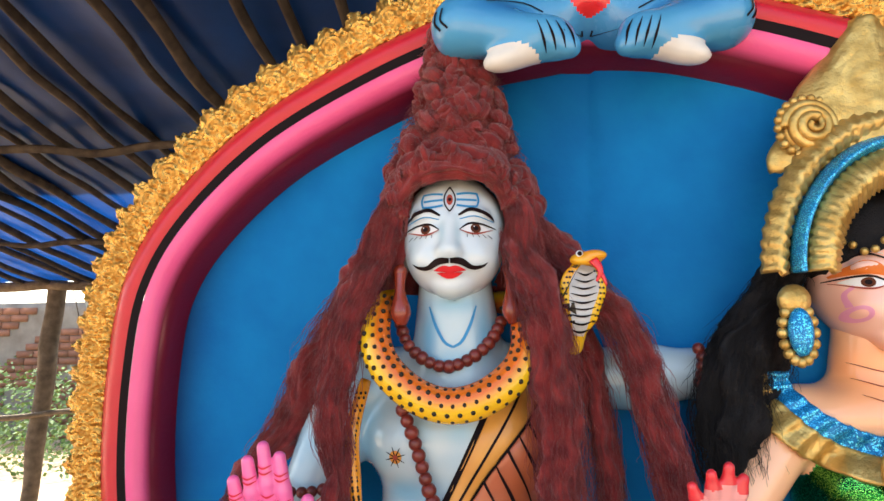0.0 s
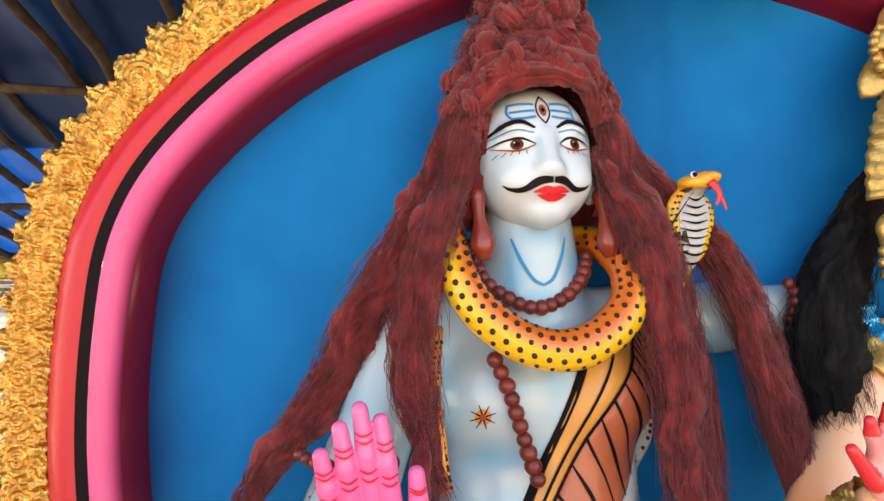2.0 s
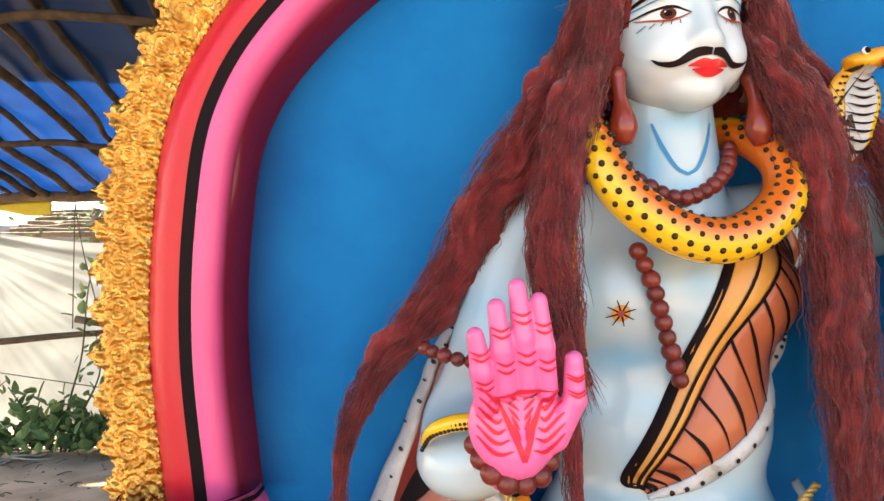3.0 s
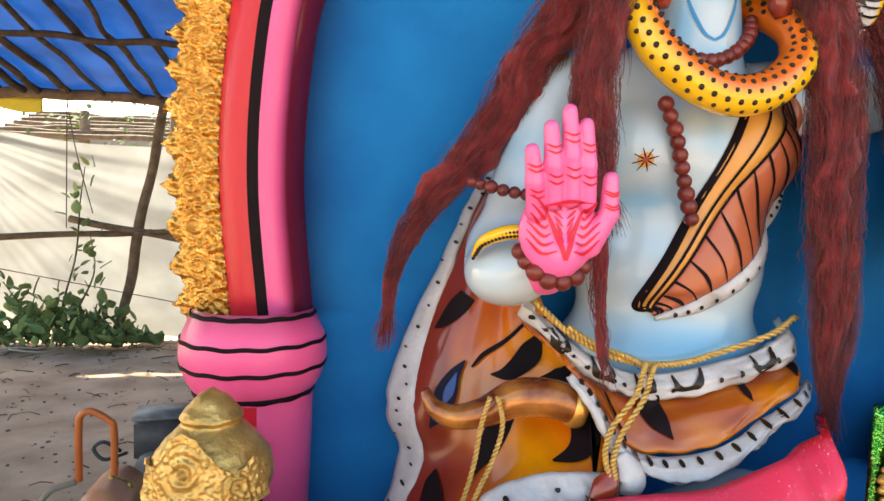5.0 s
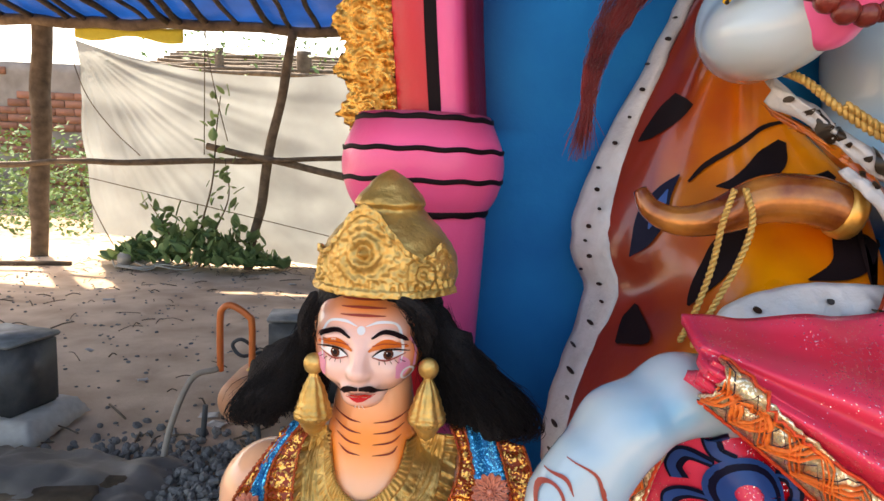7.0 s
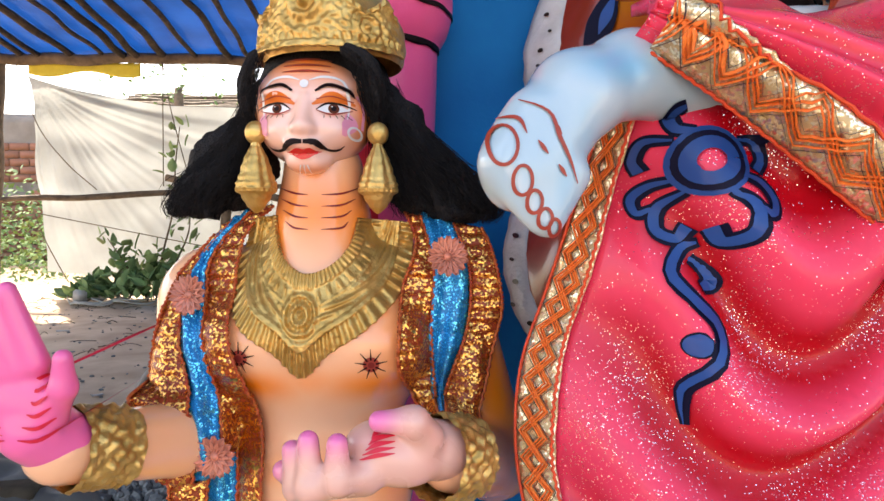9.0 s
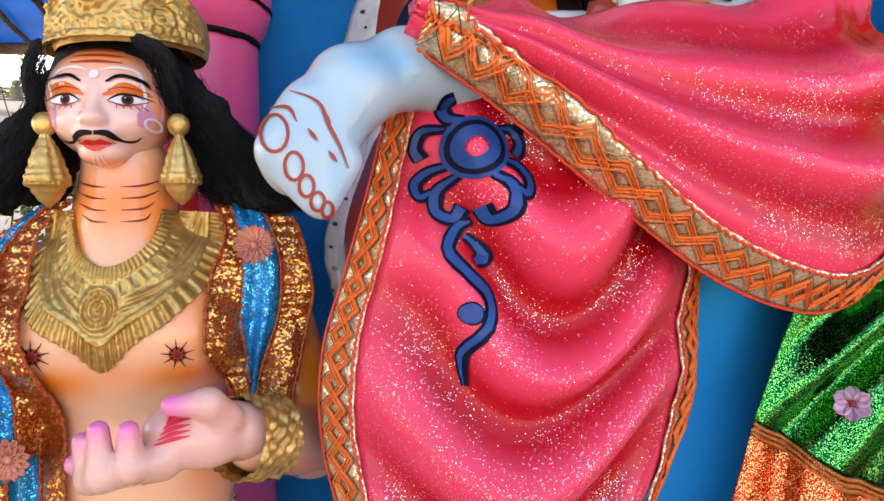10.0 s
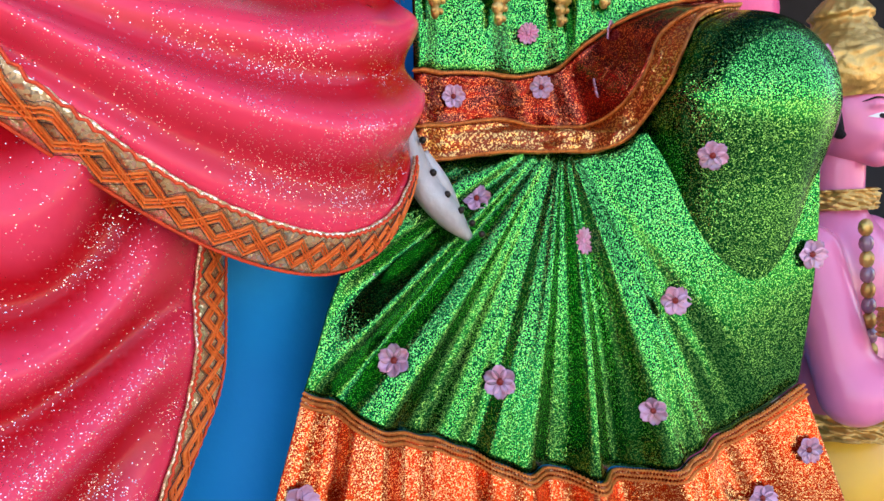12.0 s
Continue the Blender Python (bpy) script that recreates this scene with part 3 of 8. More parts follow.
def build_side_sheet():
    s = Shape()
    def fn(u, v):
        x = -5.95 + 5.6 * u + 0.18 * (1 - v) * (1 - u)
        top = 3.12 - 0.36 * math.sin(math.pi * min(1, u * 1.15)) ** 0.8 - 0.1 * u
        bottom = 0.42 - 0.45 * min(1, u * 1.3)
        z = bottom + (top - bottom) * v
        fan = math.sin(u * 26 + (1 - v) * 5 * u) * 0.035 * (0.3 + v) + math.sin((u * 1.0 + v * 0.6) * 15) * 0.035
        d = math.hypot(u * 5.6, (1 - v) * 2.7)
        th = math.atan2((1 - v) * 2.7, u * 5.6 + 0.02)
        fan += 0.10 * math.exp(-d / 2.2) * min(1, d * 2) * (noise.noise((th * 9, 1, 0)) + 0.5 * noise.noise((th * 22, 2, 0))) + 0.05 * noise.noise((x * 1.1 + z, z * 2.4, 8))
        return (x, 9.36 + fan + 0.03 * noise.noise((x * 2, z * 2, 3)), z)
    s.grid(fn, 240, 110, WHITE_SHEET)
    tagged(s.object("plastic_side_sheet"), "milky white plastic sheet hung along the side of the shed", "plastic sheet")


build_side_sheet()

# ---- the painted backdrop with its arch ----
MID = 0.36                                   # the arch's middle line


def board(x, z, out=0.0):
    """A point of the backdrop's front plane; out is towards the viewer."""
    return Vector((x, 1.393 - 0.081 * (z - 2.623) - 0.15 * (x + 0.642) - out, z))


HALF = curve([(-0.703, 1.68, 0), (-0.724, 1.95, 0), (-0.712, 2.19, 0), (-0.672, 2.385, 0), (-0.565, 2.55, 0), (-0.363, 2.722, 0), (-0.116, 2.846, 0), (0.12, 2.925, 0), (MID, 2.955, 0)], 90)
ARCH = [Vector((p.x, p.y)) for p in HALF] + [Vector((2 * MID - p.x, p.y)) for p in reversed(HALF[:-1])]
ARCH_LEN = [0.0]
for _a, _b in zip(ARCH, ARCH[1:]):
    ARCH_LEN.append(ARCH_LEN[-1] + (_b - _a).length)


def arch(s, across, out):
    """A point of the arch: s along it from 0 to 1, across outwards from the black line, out to the viewer."""
    k = s * (len(ARCH) - 1)
    i = min(int(k), len(ARCH) - 2)
    p = ARCH[i].lerp(ARCH[i + 1], k - i)
    a, b = ARCH[max(i - 1, 0)], ARCH[min(i + 2, len(ARCH) - 1)]
    d = (b - a).normalized()
    q = p + Vector((-d.y, d.x)) * across
    return board(q.x, q.y, out)


def build_backdrop():
    back = thing("painted_backdrop", "blue painted backdrop board with a pink, red and gold arched frame", "backdrop", at=board(MID, 0.0, -0.1))
    s = Shape()
    def sheet(u, v):
        z = 0.02 + (2.97 - 0.02) * v
        half = 1.14
        for p in HALF:
            if p.y <= z:
                half = MID - p.x
        x = MID + (u * 2 - 1) * half
        return board(x, z, -0.062 + 0.004 * noise.noise((x * 3, 0, z * 3)) + (0.008 if x > 0.43 else 0.0))
    # navy at both side edges: airbrushed rim and the columns' shade, put into the colour
    def edge_shade(u, v):
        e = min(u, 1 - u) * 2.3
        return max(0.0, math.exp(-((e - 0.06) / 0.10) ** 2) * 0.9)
    s.grid(sheet, 120, 100, BLUE_BOARD, 0.03, tint=edge_shade)
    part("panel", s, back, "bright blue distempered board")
    n = 260
    # maroon_edge takes the full tint, which fades out across the pink moulding
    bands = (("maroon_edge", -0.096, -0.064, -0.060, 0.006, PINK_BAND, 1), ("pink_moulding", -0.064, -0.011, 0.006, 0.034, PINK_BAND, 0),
             ("black_line", -0.011, 0.011, 0.034, 0.036, BLACK, 0), ("red_moulding", 0.011, 0.068, 0.036, 0.016, RED, 0))
    for name, a0, a1, o0, o1, mat, t in bands:
        s = Shape()
        def fn(u, v):
            w = 0.004 * noise.noise((u * 30, 0, a0 * 50))
            swell = 0.012 * math.sin(math.pi * v) if mat is not BLACK else 0.001
            return arch(u, a0 + (a1 - a0) * v + (w if 0 < v < 1 else 0), o0 + (o1 - o0) * v + swell)
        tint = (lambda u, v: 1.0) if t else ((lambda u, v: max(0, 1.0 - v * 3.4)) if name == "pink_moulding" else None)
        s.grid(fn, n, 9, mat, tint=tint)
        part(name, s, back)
    # gilt border with rosettes and leafy edge
    s = Shape()
    length = ARCH_LEN[-1]
    step = 0.070
    def fn(u, v):
        along = u * length
        tooth = 1 - abs(((along / step) % 1.0) - 0.5) * 2
        width = 0.088 + 0.030 * tooth ** 1.3 + 0.005 * noise.noise((along * 60, 0, 0)) + 0.003 * math.sin(along * 420)
        k = ((along / step) % 1.0 - 0.5) * step
        a = 0.068 + width * v
        c = a - 0.068 - 0.055
        r = math.hypot(k, c)
        h = 0.0045 * math.cos(r * 520) * math.exp(-(r / 0.034) ** 2) + 0.004 * math.exp(-(r / 0.009) ** 2)
        ang = math.atan2(c, k)
        if r > 0.030:
            h += 0.0035 * math.sin(ang * 11 + r * 120)
        h += 0.003 * noise.noise((along * 75, v * 8, 2)) + 0.0035 * noise.noise((along * 190, v * 21, 5))
        if v < 0.12:
            h += 0.010
        return arch(u, a, 0.006 + h + 0.012 * math.sin(math.pi * v))
    s.grid(fn, 1500, 30, GOLD, 0.012)
    part("gilt_border", s, back, "gold-painted embossed border with rosettes")
    # the two columns with their swollen capitals
    for side in (1, -1):
        cx = MID - side * 1.084
        def ring(z, rx, ry):
            def at(a):
                p = board(cx, z, 0.005)
                return p + Vector((math.cos(a) * rx, math.sin(a) * ry, 0))
            return at
        col = Shape()
        def column(u, v):
            z = 0.0 + 1.53 * v
            return ring(z, 0.116 - 0.006 * math.cos(v * 9), 0.125)(math.pi + math.pi * u)
        split = 0.55 if side > 0 else 0.45
        col.grid(lambda u, v: column(u * split, v), 20, 40, RED if side > 0 else PINK_BAND)
        col.grid(lambda u, v: column(split + u * (1 - split), v), 20, 40, PINK_BAND if side > 0 else RED)
        shaft = part("column_shaft", col, back, "pink and red painted half-round column")
        cap = Shape()
        prof = curve([(0.118, 1.515, 0), (0.122, 1.53, 0), (0.138, 1.558, 0), (0.149, 1.600, 0), (0.146, 1.640, 0), (0.130, 1.680, 0), (0.120, 1.702, 0)], 40)
        def bulge(u, v):
            q = prof[min(39, int(v * 39 + 0.5))]
            return ring(q.y, q.x, q.x * 1.05)(math.pi + math.pi * u)
        # maroon tint deepens over the capital's top quarter
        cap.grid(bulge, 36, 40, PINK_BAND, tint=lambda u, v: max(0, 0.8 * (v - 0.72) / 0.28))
        capital = part("capital", cap, back, "swollen pink capital with black painted rings")
        for z, rx, w in ((1.533, 0.1225, 0.0085), (1.588, 0.1475, 0.0042), (1.640, 0.1465, 0.0042), (1.692, 0.1245, 0.0055)):
            line = Shape()
            pts = [ring(z + 0.0015 * math.sin(k * 1.7), rx + 0.001, rx * 1.05 + 0.001)(math.pi + math.pi * k / 24) for k in range(25)]
            line.tube(pts, w, BLACK, 40, 6, 0.25, side=(0, 0, 1))
            part("painted_ring", line, capital)


build_backdrop()

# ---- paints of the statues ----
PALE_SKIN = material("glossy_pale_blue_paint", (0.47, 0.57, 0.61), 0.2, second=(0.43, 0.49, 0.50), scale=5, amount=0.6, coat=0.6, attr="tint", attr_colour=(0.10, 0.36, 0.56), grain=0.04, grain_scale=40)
FACE_WHITE = material("glossy_white_face_paint", (0.60, 0.65, 0.67), 0.22, second=(0.54, 0.60, 0.63), scale=4, coat=0.5, attr="tint", attr_colour=(0.22, 0.5, 0.62))
PALM_PINK = material("bright_pink_hand_paint", (0.88, 0.15, 0.37), 0.3, second=(0.84, 0.12, 0.3), scale=8, coat=0.5, grain=0.05, grain_scale=50)
PALM_RED = material("red_line_paint", (0.68, 0.02, 0.05), 0.35, second=(0.6, 0.02, 0.04))
LIP_RED = material("lip_red_paint", (0.68, 0.02, 0.025), 0.2, coat=0.5)
BLUE_LINE = material("blue_line_paint", (0.03, 0.24, 0.48), 0.4)
EYE_WHITE = material("eye_white_paint", (0.8, 0.78, 0.76), 0.25, coat=0.4)
EYE_BROWN = material("eye_brown_paint", (0.11, 0.030, 0.012), 0.5, second=(0.07, 0.018, 0.008), scale=60, spec=0.1)
BROW_DARK = material("brow_dark_paint", (0.012, 0.004, 0.004), 0.5, spec=0.12)
LID_RED = material("lid_red_paint", (0.35, 0.05, 0.03), 0.4)
HAIR_MAROON = material("maroon_jute_hair", (0.25, 0.028, 0.027), 0.9, second=(0.10, 0.010, 0.012), scale=30, amount=0.9, spec=0.10, sheen=0.25, grain=0.8, grain_scale=420)
HAIR_BLACK = material("black_jute_hair", (0.007, 0.006, 0.007), 0.7, second=(0.012, 0.010, 0.010), scale=38, amount=0.9, spec=0.22, grain=0.9, grain_scale=330)
SNAKE = material("yellow_snake_paint", (0.84, 0.50, 0.02), 0.22, second=(0.8, 0.42, 0.02), scale=14, coat=0.6, attr="tint", attr_colour=(0.72, 0.15, 0.015))
SPOT = material("dark_spot_paint", (0.02, 0.012, 0.006), 0.3)
BEAD = material("red_brown_bead", (0.17, 0.022, 0.014), 0.35, second=(0.1, 0.014, 0.01), scale=60, coat=0.3, per_object=0.2, grain=0.3, grain_scale=200)
DROP = material("varnished_red_brown_paint", (0.26, 0.035, 0.016), 0.25, second=(0.2, 0.025, 0.012), coat=0.6)
CLOTH_ORANGE = material("ochre_scarf_paint", (0.66, 0.30, 0.06), 0.35, second=(0.55, 0.2, 0.05), scale=10, coat=0.3, grain=0.1, grain_scale=80)
CLOTH_RUST = material("rust_scarf_paint", (0.46, 0.12, 0.05), 0.35, second=(0.36, 0.08, 0.04), scale=9, coat=0.3, grain=0.1, grain_scale=80)
FUR_WHITE = material("white_fur_paint", (0.54, 0.53, 0.52), 0.4, second=(0.38, 0.35, 0.33), scale=18, amount=0.8, coat=0.2, grain=0.6, grain_scale=90)
TIGER = material("tiger_orange_paint", (0.76, 0.26, 0.003), 0.3, second=(0.60, 0.10, 0.003), scale=6, amount=0.9, coat=0.6, attr="tint", attr_colour=(0.20, 0.020, 0.006), grain=0.15, grain_scale=50)
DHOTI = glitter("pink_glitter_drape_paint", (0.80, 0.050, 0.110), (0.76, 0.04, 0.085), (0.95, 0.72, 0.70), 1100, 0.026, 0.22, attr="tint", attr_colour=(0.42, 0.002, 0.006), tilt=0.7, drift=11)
BROCADE = glitter("gold_brocade", (0.62, 0.46, 0.24), (0.42, 0.27, 0.10), (1.0, 0.88, 0.62), 380, 0.45, 0.35, metal=0.1, tilt=0.5)
ORANGE_CORD = material("orange_cord", (0.88, 0.20, 0.03), 0.5, second=(0.72, 0.10, 0.02), scale=60, grain=0.4, grain_scale=400)
EDGE_CORD = material("red_orange_rickrack", (0.72, 0.075, 0.02), 0.5, second=(0.55, 0.04, 0.015), scale=80, grain=0.4, grain_scale=400)
DARK_CORD = material("dark_cord", (0.05, 0.03, 0.035), 0.6)
ROPE_GOLD = material("gold_rope", (0.62, 0.40, 0.12), 0.4, 0.4, second=(0.4, 0.22, 0.05), scale=60, grain=0.4, grain_scale=300)
HORN = material("gilded_horn", (0.50, 0.19, 0.035), 0.22, 0.35, second=(0.16, 0.030, 0.008), scale=16, amount=1.0, coat=0.6, grain=0.3, grain_scale=60)
HORN_GOLD = material("bright_gilding", (0.80, 0.45, 0.10), 0.3, 0.75, second=(0.45, 0.18, 0.03), scale=30, amount=0.8, coat=0.3)
MOTIF_BLUE = material("blue_motif_paint", (0.016, 0.065, 0.24), 0.35, second=(0.010, 0.03, 0.13), coat=0.15, spec=0.2)
MOTIF_BLACK = material("navy_outline_paint", (0.006, 0.006, 0.022), 0.45, spec=0.1)
ROCK_BLUE = material("bright_blue_seat_paint", (0.004, 0.28, 0.68), 0.6, second=(0.003, 0.22, 0.58), spec=0.15, scale=5, grain=0.3, grain_scale=40)
FOOT_WHITE = material("white_sole_paint", (0.72, 0.68, 0.62), 0.35, coat=0.2)
TOP_BLUE = material("blue_legs_paint", (0.07, 0.30, 0.52), 0.25, second=(0.05, 0.22, 0.44), scale=7, coat=0.5, attr="tint", attr_colour=(0.02, 0.16, 0.42), grain=0.1, grain_scale=40)


def paint_face(s, tree, c, k, eye_gap, brow, lip_mat, moustache, iris=EYE_BROWN, third_eye=False, lid=LID_RED, upper=None):
    """Painted features round c, the middle between the eyes. k: size against the largest statue."""
    c = Vector(c)
    at = lambda u, v: c + Vector((u, 0, v)) * k
    g = eye_gap
    for e in (-1, 1):
        if upper:
            s.stroke(tree, [at(e * (g - .038), .008), at(e * g, .024), at(e * (g + .042), .012)], [0.004 * k, 0.020 * k, 0.004 * k], upper, (0, 1, 0), 14, 0.0009)
        s.stroke(tree, [at(e * (g - .027), -.002), at(e * g, .001), at(e * (g + .03), 0)], [0.001, 0.014 * k, 0.0185 * k, 0.013 * k, 0.001], EYE_WHITE, (0, 1, 0), 16, 0.0014)
        disc(s, tree, at(e * g + 0.002, 0.0005), 0.0205 * k, iris, lift=0.0021)
        disc(s, tree, at(e * g + 0.002, 0.0005), 0.0105 * k, BROW_DARK, lift=0.0026)
        # catchlight painted on the iris as a white dot
        disc(s, tree, at(e * g - 0.0015, 0.004), 0.0026 * k, EYE_WHITE, lift=0.0030, n=7)
        s.stroke(tree, [at(e * (g - .031), -.003), at(e * (g - .01), .0105), at(e * (g + .014), .0105), at(e * (g + .043), .003)], [0.0014 * k, 0.0050 * k, 0.0045 * k, 0.0015 * k], BROW_DARK, (0, 1, 0), 18, 0.0024)
        s.stroke(tree, [at(e * (g - .030), -.004), at(e * g, -.0115), at(e * (g + .036), 0)], [0.0015 * k, 0.0035 * k, 0.0015 * k], lid, (0, 1, 0), 14, 0.0022)
        for q in range(5):
            s.stroke(tree, [at(e * (g - .015 + .010 * q), -.012), at(e * (g - .015 + .0125 * q), -.019)], 0.0012 * k, BROW_DARK, (0, 1, 0), 5, 0.0022)
        s.stroke(tree, [at(e * (g - .03), .019), at(e * g, .026), at(e * (g + .038), .018)], 0.0022 * k, BLUE_LINE if third_eye else LID_RED, (0, 1, 0), 14, 0.002)
        s.stroke(tree, [at(e * (g - .032), brow - .006), at(e * (g - .006), brow + .006), at(e * (g + .03), brow - .004), at(e * (g + .04), brow - .014)], [0.004 * k, 0.0080 * k, 0.0058 * k, 0.001 * k], BROW_DARK, (0, 1, 0), 18, 0.0022)
    for e in (-1, 1):
        s.stroke(tree, [at(e * .001, moustache + .003), at(e * .02, moustache + .002), at(e * .042, moustache - .008), at(e * .062, moustache - .006), at(e * .074, moustache + .002)], [q * k * (1.0 if third_eye else 0.68) for q in (0.010, 0.014, 0.009, 0.005, 0.001)], BROW_DARK, (0, 1, 0), 22, 0.003)
    s.stroke(tree, [at(-.03, moustache - .014), at(-.012, moustache - .012), at(0, moustache - .0135), at(.012, moustache - .012), at(.03, moustache - .014)], [0.001, 0.011 * k, 0.010 * k, 0.011 * k, 0.001], lip_mat, (0, 1, 0), 18, 0.0035)
    s.stroke(tree, [at(-.024, moustache - .018), at(0, moustache - .024), at(.024, moustache - .018)], [0.001, 0.013 * k, 0.001], lip_mat, (0, 1, 0), 16, 0.0045)


def open_palm(prims, wrist, tips, bases, thumb, palm_c, palm_r, mat, r=0.0138):
    prims.append(egg(palm_c, palm_r, mat))
    for b, t in zip(bases, tips):
        mid = (Vector(b) + Vector(t)) / 2 + Vector((0, -0.004, 0))
        prims.append(capsule(b, mid, r * 1.05, r, mat))
        prims.append(capsule(mid, t, r, r * 0.8, mat))
    prims.append(capsule(thumb[0], thumb[1], r * 1.5, r * 1.1, mat))
    prims.append(capsule(thumb[1], thumb[2], r * 1.1, r * 0.85, mat))


TRIMS = []


def build_seated_statue():
    s = Shape()
    # trunk and arms
    body = [egg((0.12, 1.335, 2.03), (0.212, 0.165, 0.185), PALE_SKIN), egg((0.025, 1.265, 2.035), (0.11, 0.095, 0.085), PALE_SKIN),
            egg((0.215, 1.265, 2.035), (0.105, 0.095, 0.085), PALE_SKIN), egg((0.115, 1.335, 1.82), (0.195, 0.160, 0.20), PALE_SKIN),
            egg((0.10, 1.33, 1.64), (0.215, 0.16, 0.12), PALE_SKIN), capsule((0.105, 1.26, 2.35), (0.108, 1.28, 2.17), 0.082, 0.106, PALE_SKIN),
            capsule((-0.09, 1.33, 2.155), (0.31, 1.33, 2.155), 0.075, 0.075, PALE_SKIN),
            capsule((-0.14, 1.32, 2.13), (-0.232, 1.275, 1.86), 0.078, 0.066, PALE_SKIN), capsule((-0.25, 1.25, 1.825), (-0.222, 1.115, 1.835), 0.072, 0.045, PALE_SKIN),
            egg((-0.275, 1.17, 1.805), (0.066, 0.075, 0.055), PALE_SKIN),
            capsule((0.35, 1.32, 2.15), (0.50, 1.29, 2.16), 0.075, 0.06, PALE_SKIN), capsule((0.50, 1.29, 2.16), (0.74, 1.27, 2.17), 0.06, 0.048, PALE_SKIN)]
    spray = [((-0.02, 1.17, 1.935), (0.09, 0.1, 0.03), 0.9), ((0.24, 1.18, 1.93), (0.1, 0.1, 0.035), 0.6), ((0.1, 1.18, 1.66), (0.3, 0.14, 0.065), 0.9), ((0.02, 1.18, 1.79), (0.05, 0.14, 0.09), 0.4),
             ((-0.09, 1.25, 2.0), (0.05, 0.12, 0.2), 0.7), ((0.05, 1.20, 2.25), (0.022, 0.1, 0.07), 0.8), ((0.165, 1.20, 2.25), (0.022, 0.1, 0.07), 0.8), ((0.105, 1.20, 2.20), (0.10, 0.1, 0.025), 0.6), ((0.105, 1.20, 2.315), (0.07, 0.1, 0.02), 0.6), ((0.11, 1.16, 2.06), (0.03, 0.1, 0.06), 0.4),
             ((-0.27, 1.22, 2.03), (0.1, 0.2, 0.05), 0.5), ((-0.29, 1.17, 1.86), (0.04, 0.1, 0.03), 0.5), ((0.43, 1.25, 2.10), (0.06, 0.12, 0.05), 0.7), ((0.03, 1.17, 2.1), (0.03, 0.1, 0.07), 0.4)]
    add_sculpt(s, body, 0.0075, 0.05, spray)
    # head
    head = [egg((0.105, 1.235, 2.475), (0.114, 0.118, 0.125), FACE_WHITE), egg((0.104, 1.198, 2.418), (0.100, 0.095, 0.090), FACE_WHITE),
            egg((0.102, 1.150, 2.352), (0.040, 0.038, 0.030), FACE_WHITE), egg((0.058, 1.150, 2.405), (0.035, 0.034, 0.032), FACE_WHITE),
            egg((0.148, 1.150, 2.405), (0.035, 0.034, 0.032), FACE_WHITE), capsule((0.101, 1.118, 2.478), (0.098, 1.094, 2.418), 0.010, 0.0135, FACE_WHITE),
            egg((0.087, 1.104, 2.411), (0.010, 0.012, 0.008), FACE_WHITE), egg((0.110, 1.104, 2.411), (0.010, 0.012, 0.008), FACE_WHITE),
            egg((0.097, 1.114, 2.384), (0.030, 0.016, 0.013), FACE_WHITE), egg((0.058, 1.137, 2.494), (0.034, 0.018, 0.010), FACE_WHITE), egg((0.146, 1.137, 2.494), (0.034, 0.018, 0.010), FACE_WHITE)]
    carve = [egg((0.050, 1.095, 2.463), (0.030, 0.010, 0.014), FACE_WHITE), egg((0.150, 1.095, 2.463), (0.030, 0.010, 0.014), FACE_WHITE)]
    add_sculpt(s, head, 0.0042, 0.022, [((0.105, 1.16, 2.325), (0.07, 0.06, 0.014), 0.4), ((0.02, 1.2, 2.42), (0.012, 0.1, 0.1), 0.35), ((0.2, 1.2, 2.42), (0.012, 0.1, 0.1), 0.3), ((0.085, 1.11, 2.45), (0.007, 0.05, 0.03), 0.35), ((0.116, 1.11, 2.45), (0.007, 0.05, 0.03), 0.35)], carve=carve)
    tree = s.tree()
    paint_face(s, tree, (0.100, 1.1, 2.461), 1.0, 0.050, 0.033, LIP_RED, -0.070, third_eye=True)
    at = lambda u, v: Vector((0.101 + u, 1.1, 2.523 + v))
    for e in (-1, 1):
        for v in (-0.016, 0.0, 0.016):
            s.stroke(tree, [at(e * 0.014, v * 0.8), at(e * 0.035, v), at(e * 0.054, v)], 0.005, BLUE_LINE, (0, 1, 0), 8, 0.0015)
        s.stroke(tree, [at(e * 0.054, -0.018), at(e * 0.058, 0), at(e * 0.054, 0.018)], 0.004, BLUE_LINE, (0, 1, 0), 8, 0.0016)
        s.stroke(tree, [at(0, -0.028), at(e * 0.010, -0.010), at(e * 0.010, 0.010), at(0, 0.03)], 0.0028, BROW_DARK, (0, 1, 0), 14, 0.0022)
        s.stroke(tree, [at(e * 0.048, -0.212), at(e * 0.036, -0.25), at(e * 0.018, -0.285), at(0, -0.297)], [0.003, 0.006, 0.006, 0.005], BLUE_LINE, (0, 1, 0), 22, 0.002)
    disc(s, tree, at(0, 0), 0.013, LID_RED, tall=1.9)
    disc(s, tree, at(0, 0), 0.007, BROW_DARK, lift=0.0024, tall=1.3)
    # the star-shaped breast mark
    for a in range(8):
        q = Vector((math.cos(a * 0.785 + .3), 0, math.sin(a * 0.785 + .3)))
        s.stroke(tree, [Vector((-0.018, 1.1, 2.01)) + q * 0.004, Vector((-0.018, 1.1, 2.01)) + q * 0.021], [0.003, 0.0012], BROW_DARK, (0, 1, 0), 5, 0.0026)
    disc(s, tree, (-0.018, 1.1, 2.01), 0.026, CLOTH_ORANGE, lift=0.0018)
    disc(s, tree, (-0.018, 1.1, 2.01), 0.010, LID_RED, lift=0.0028)
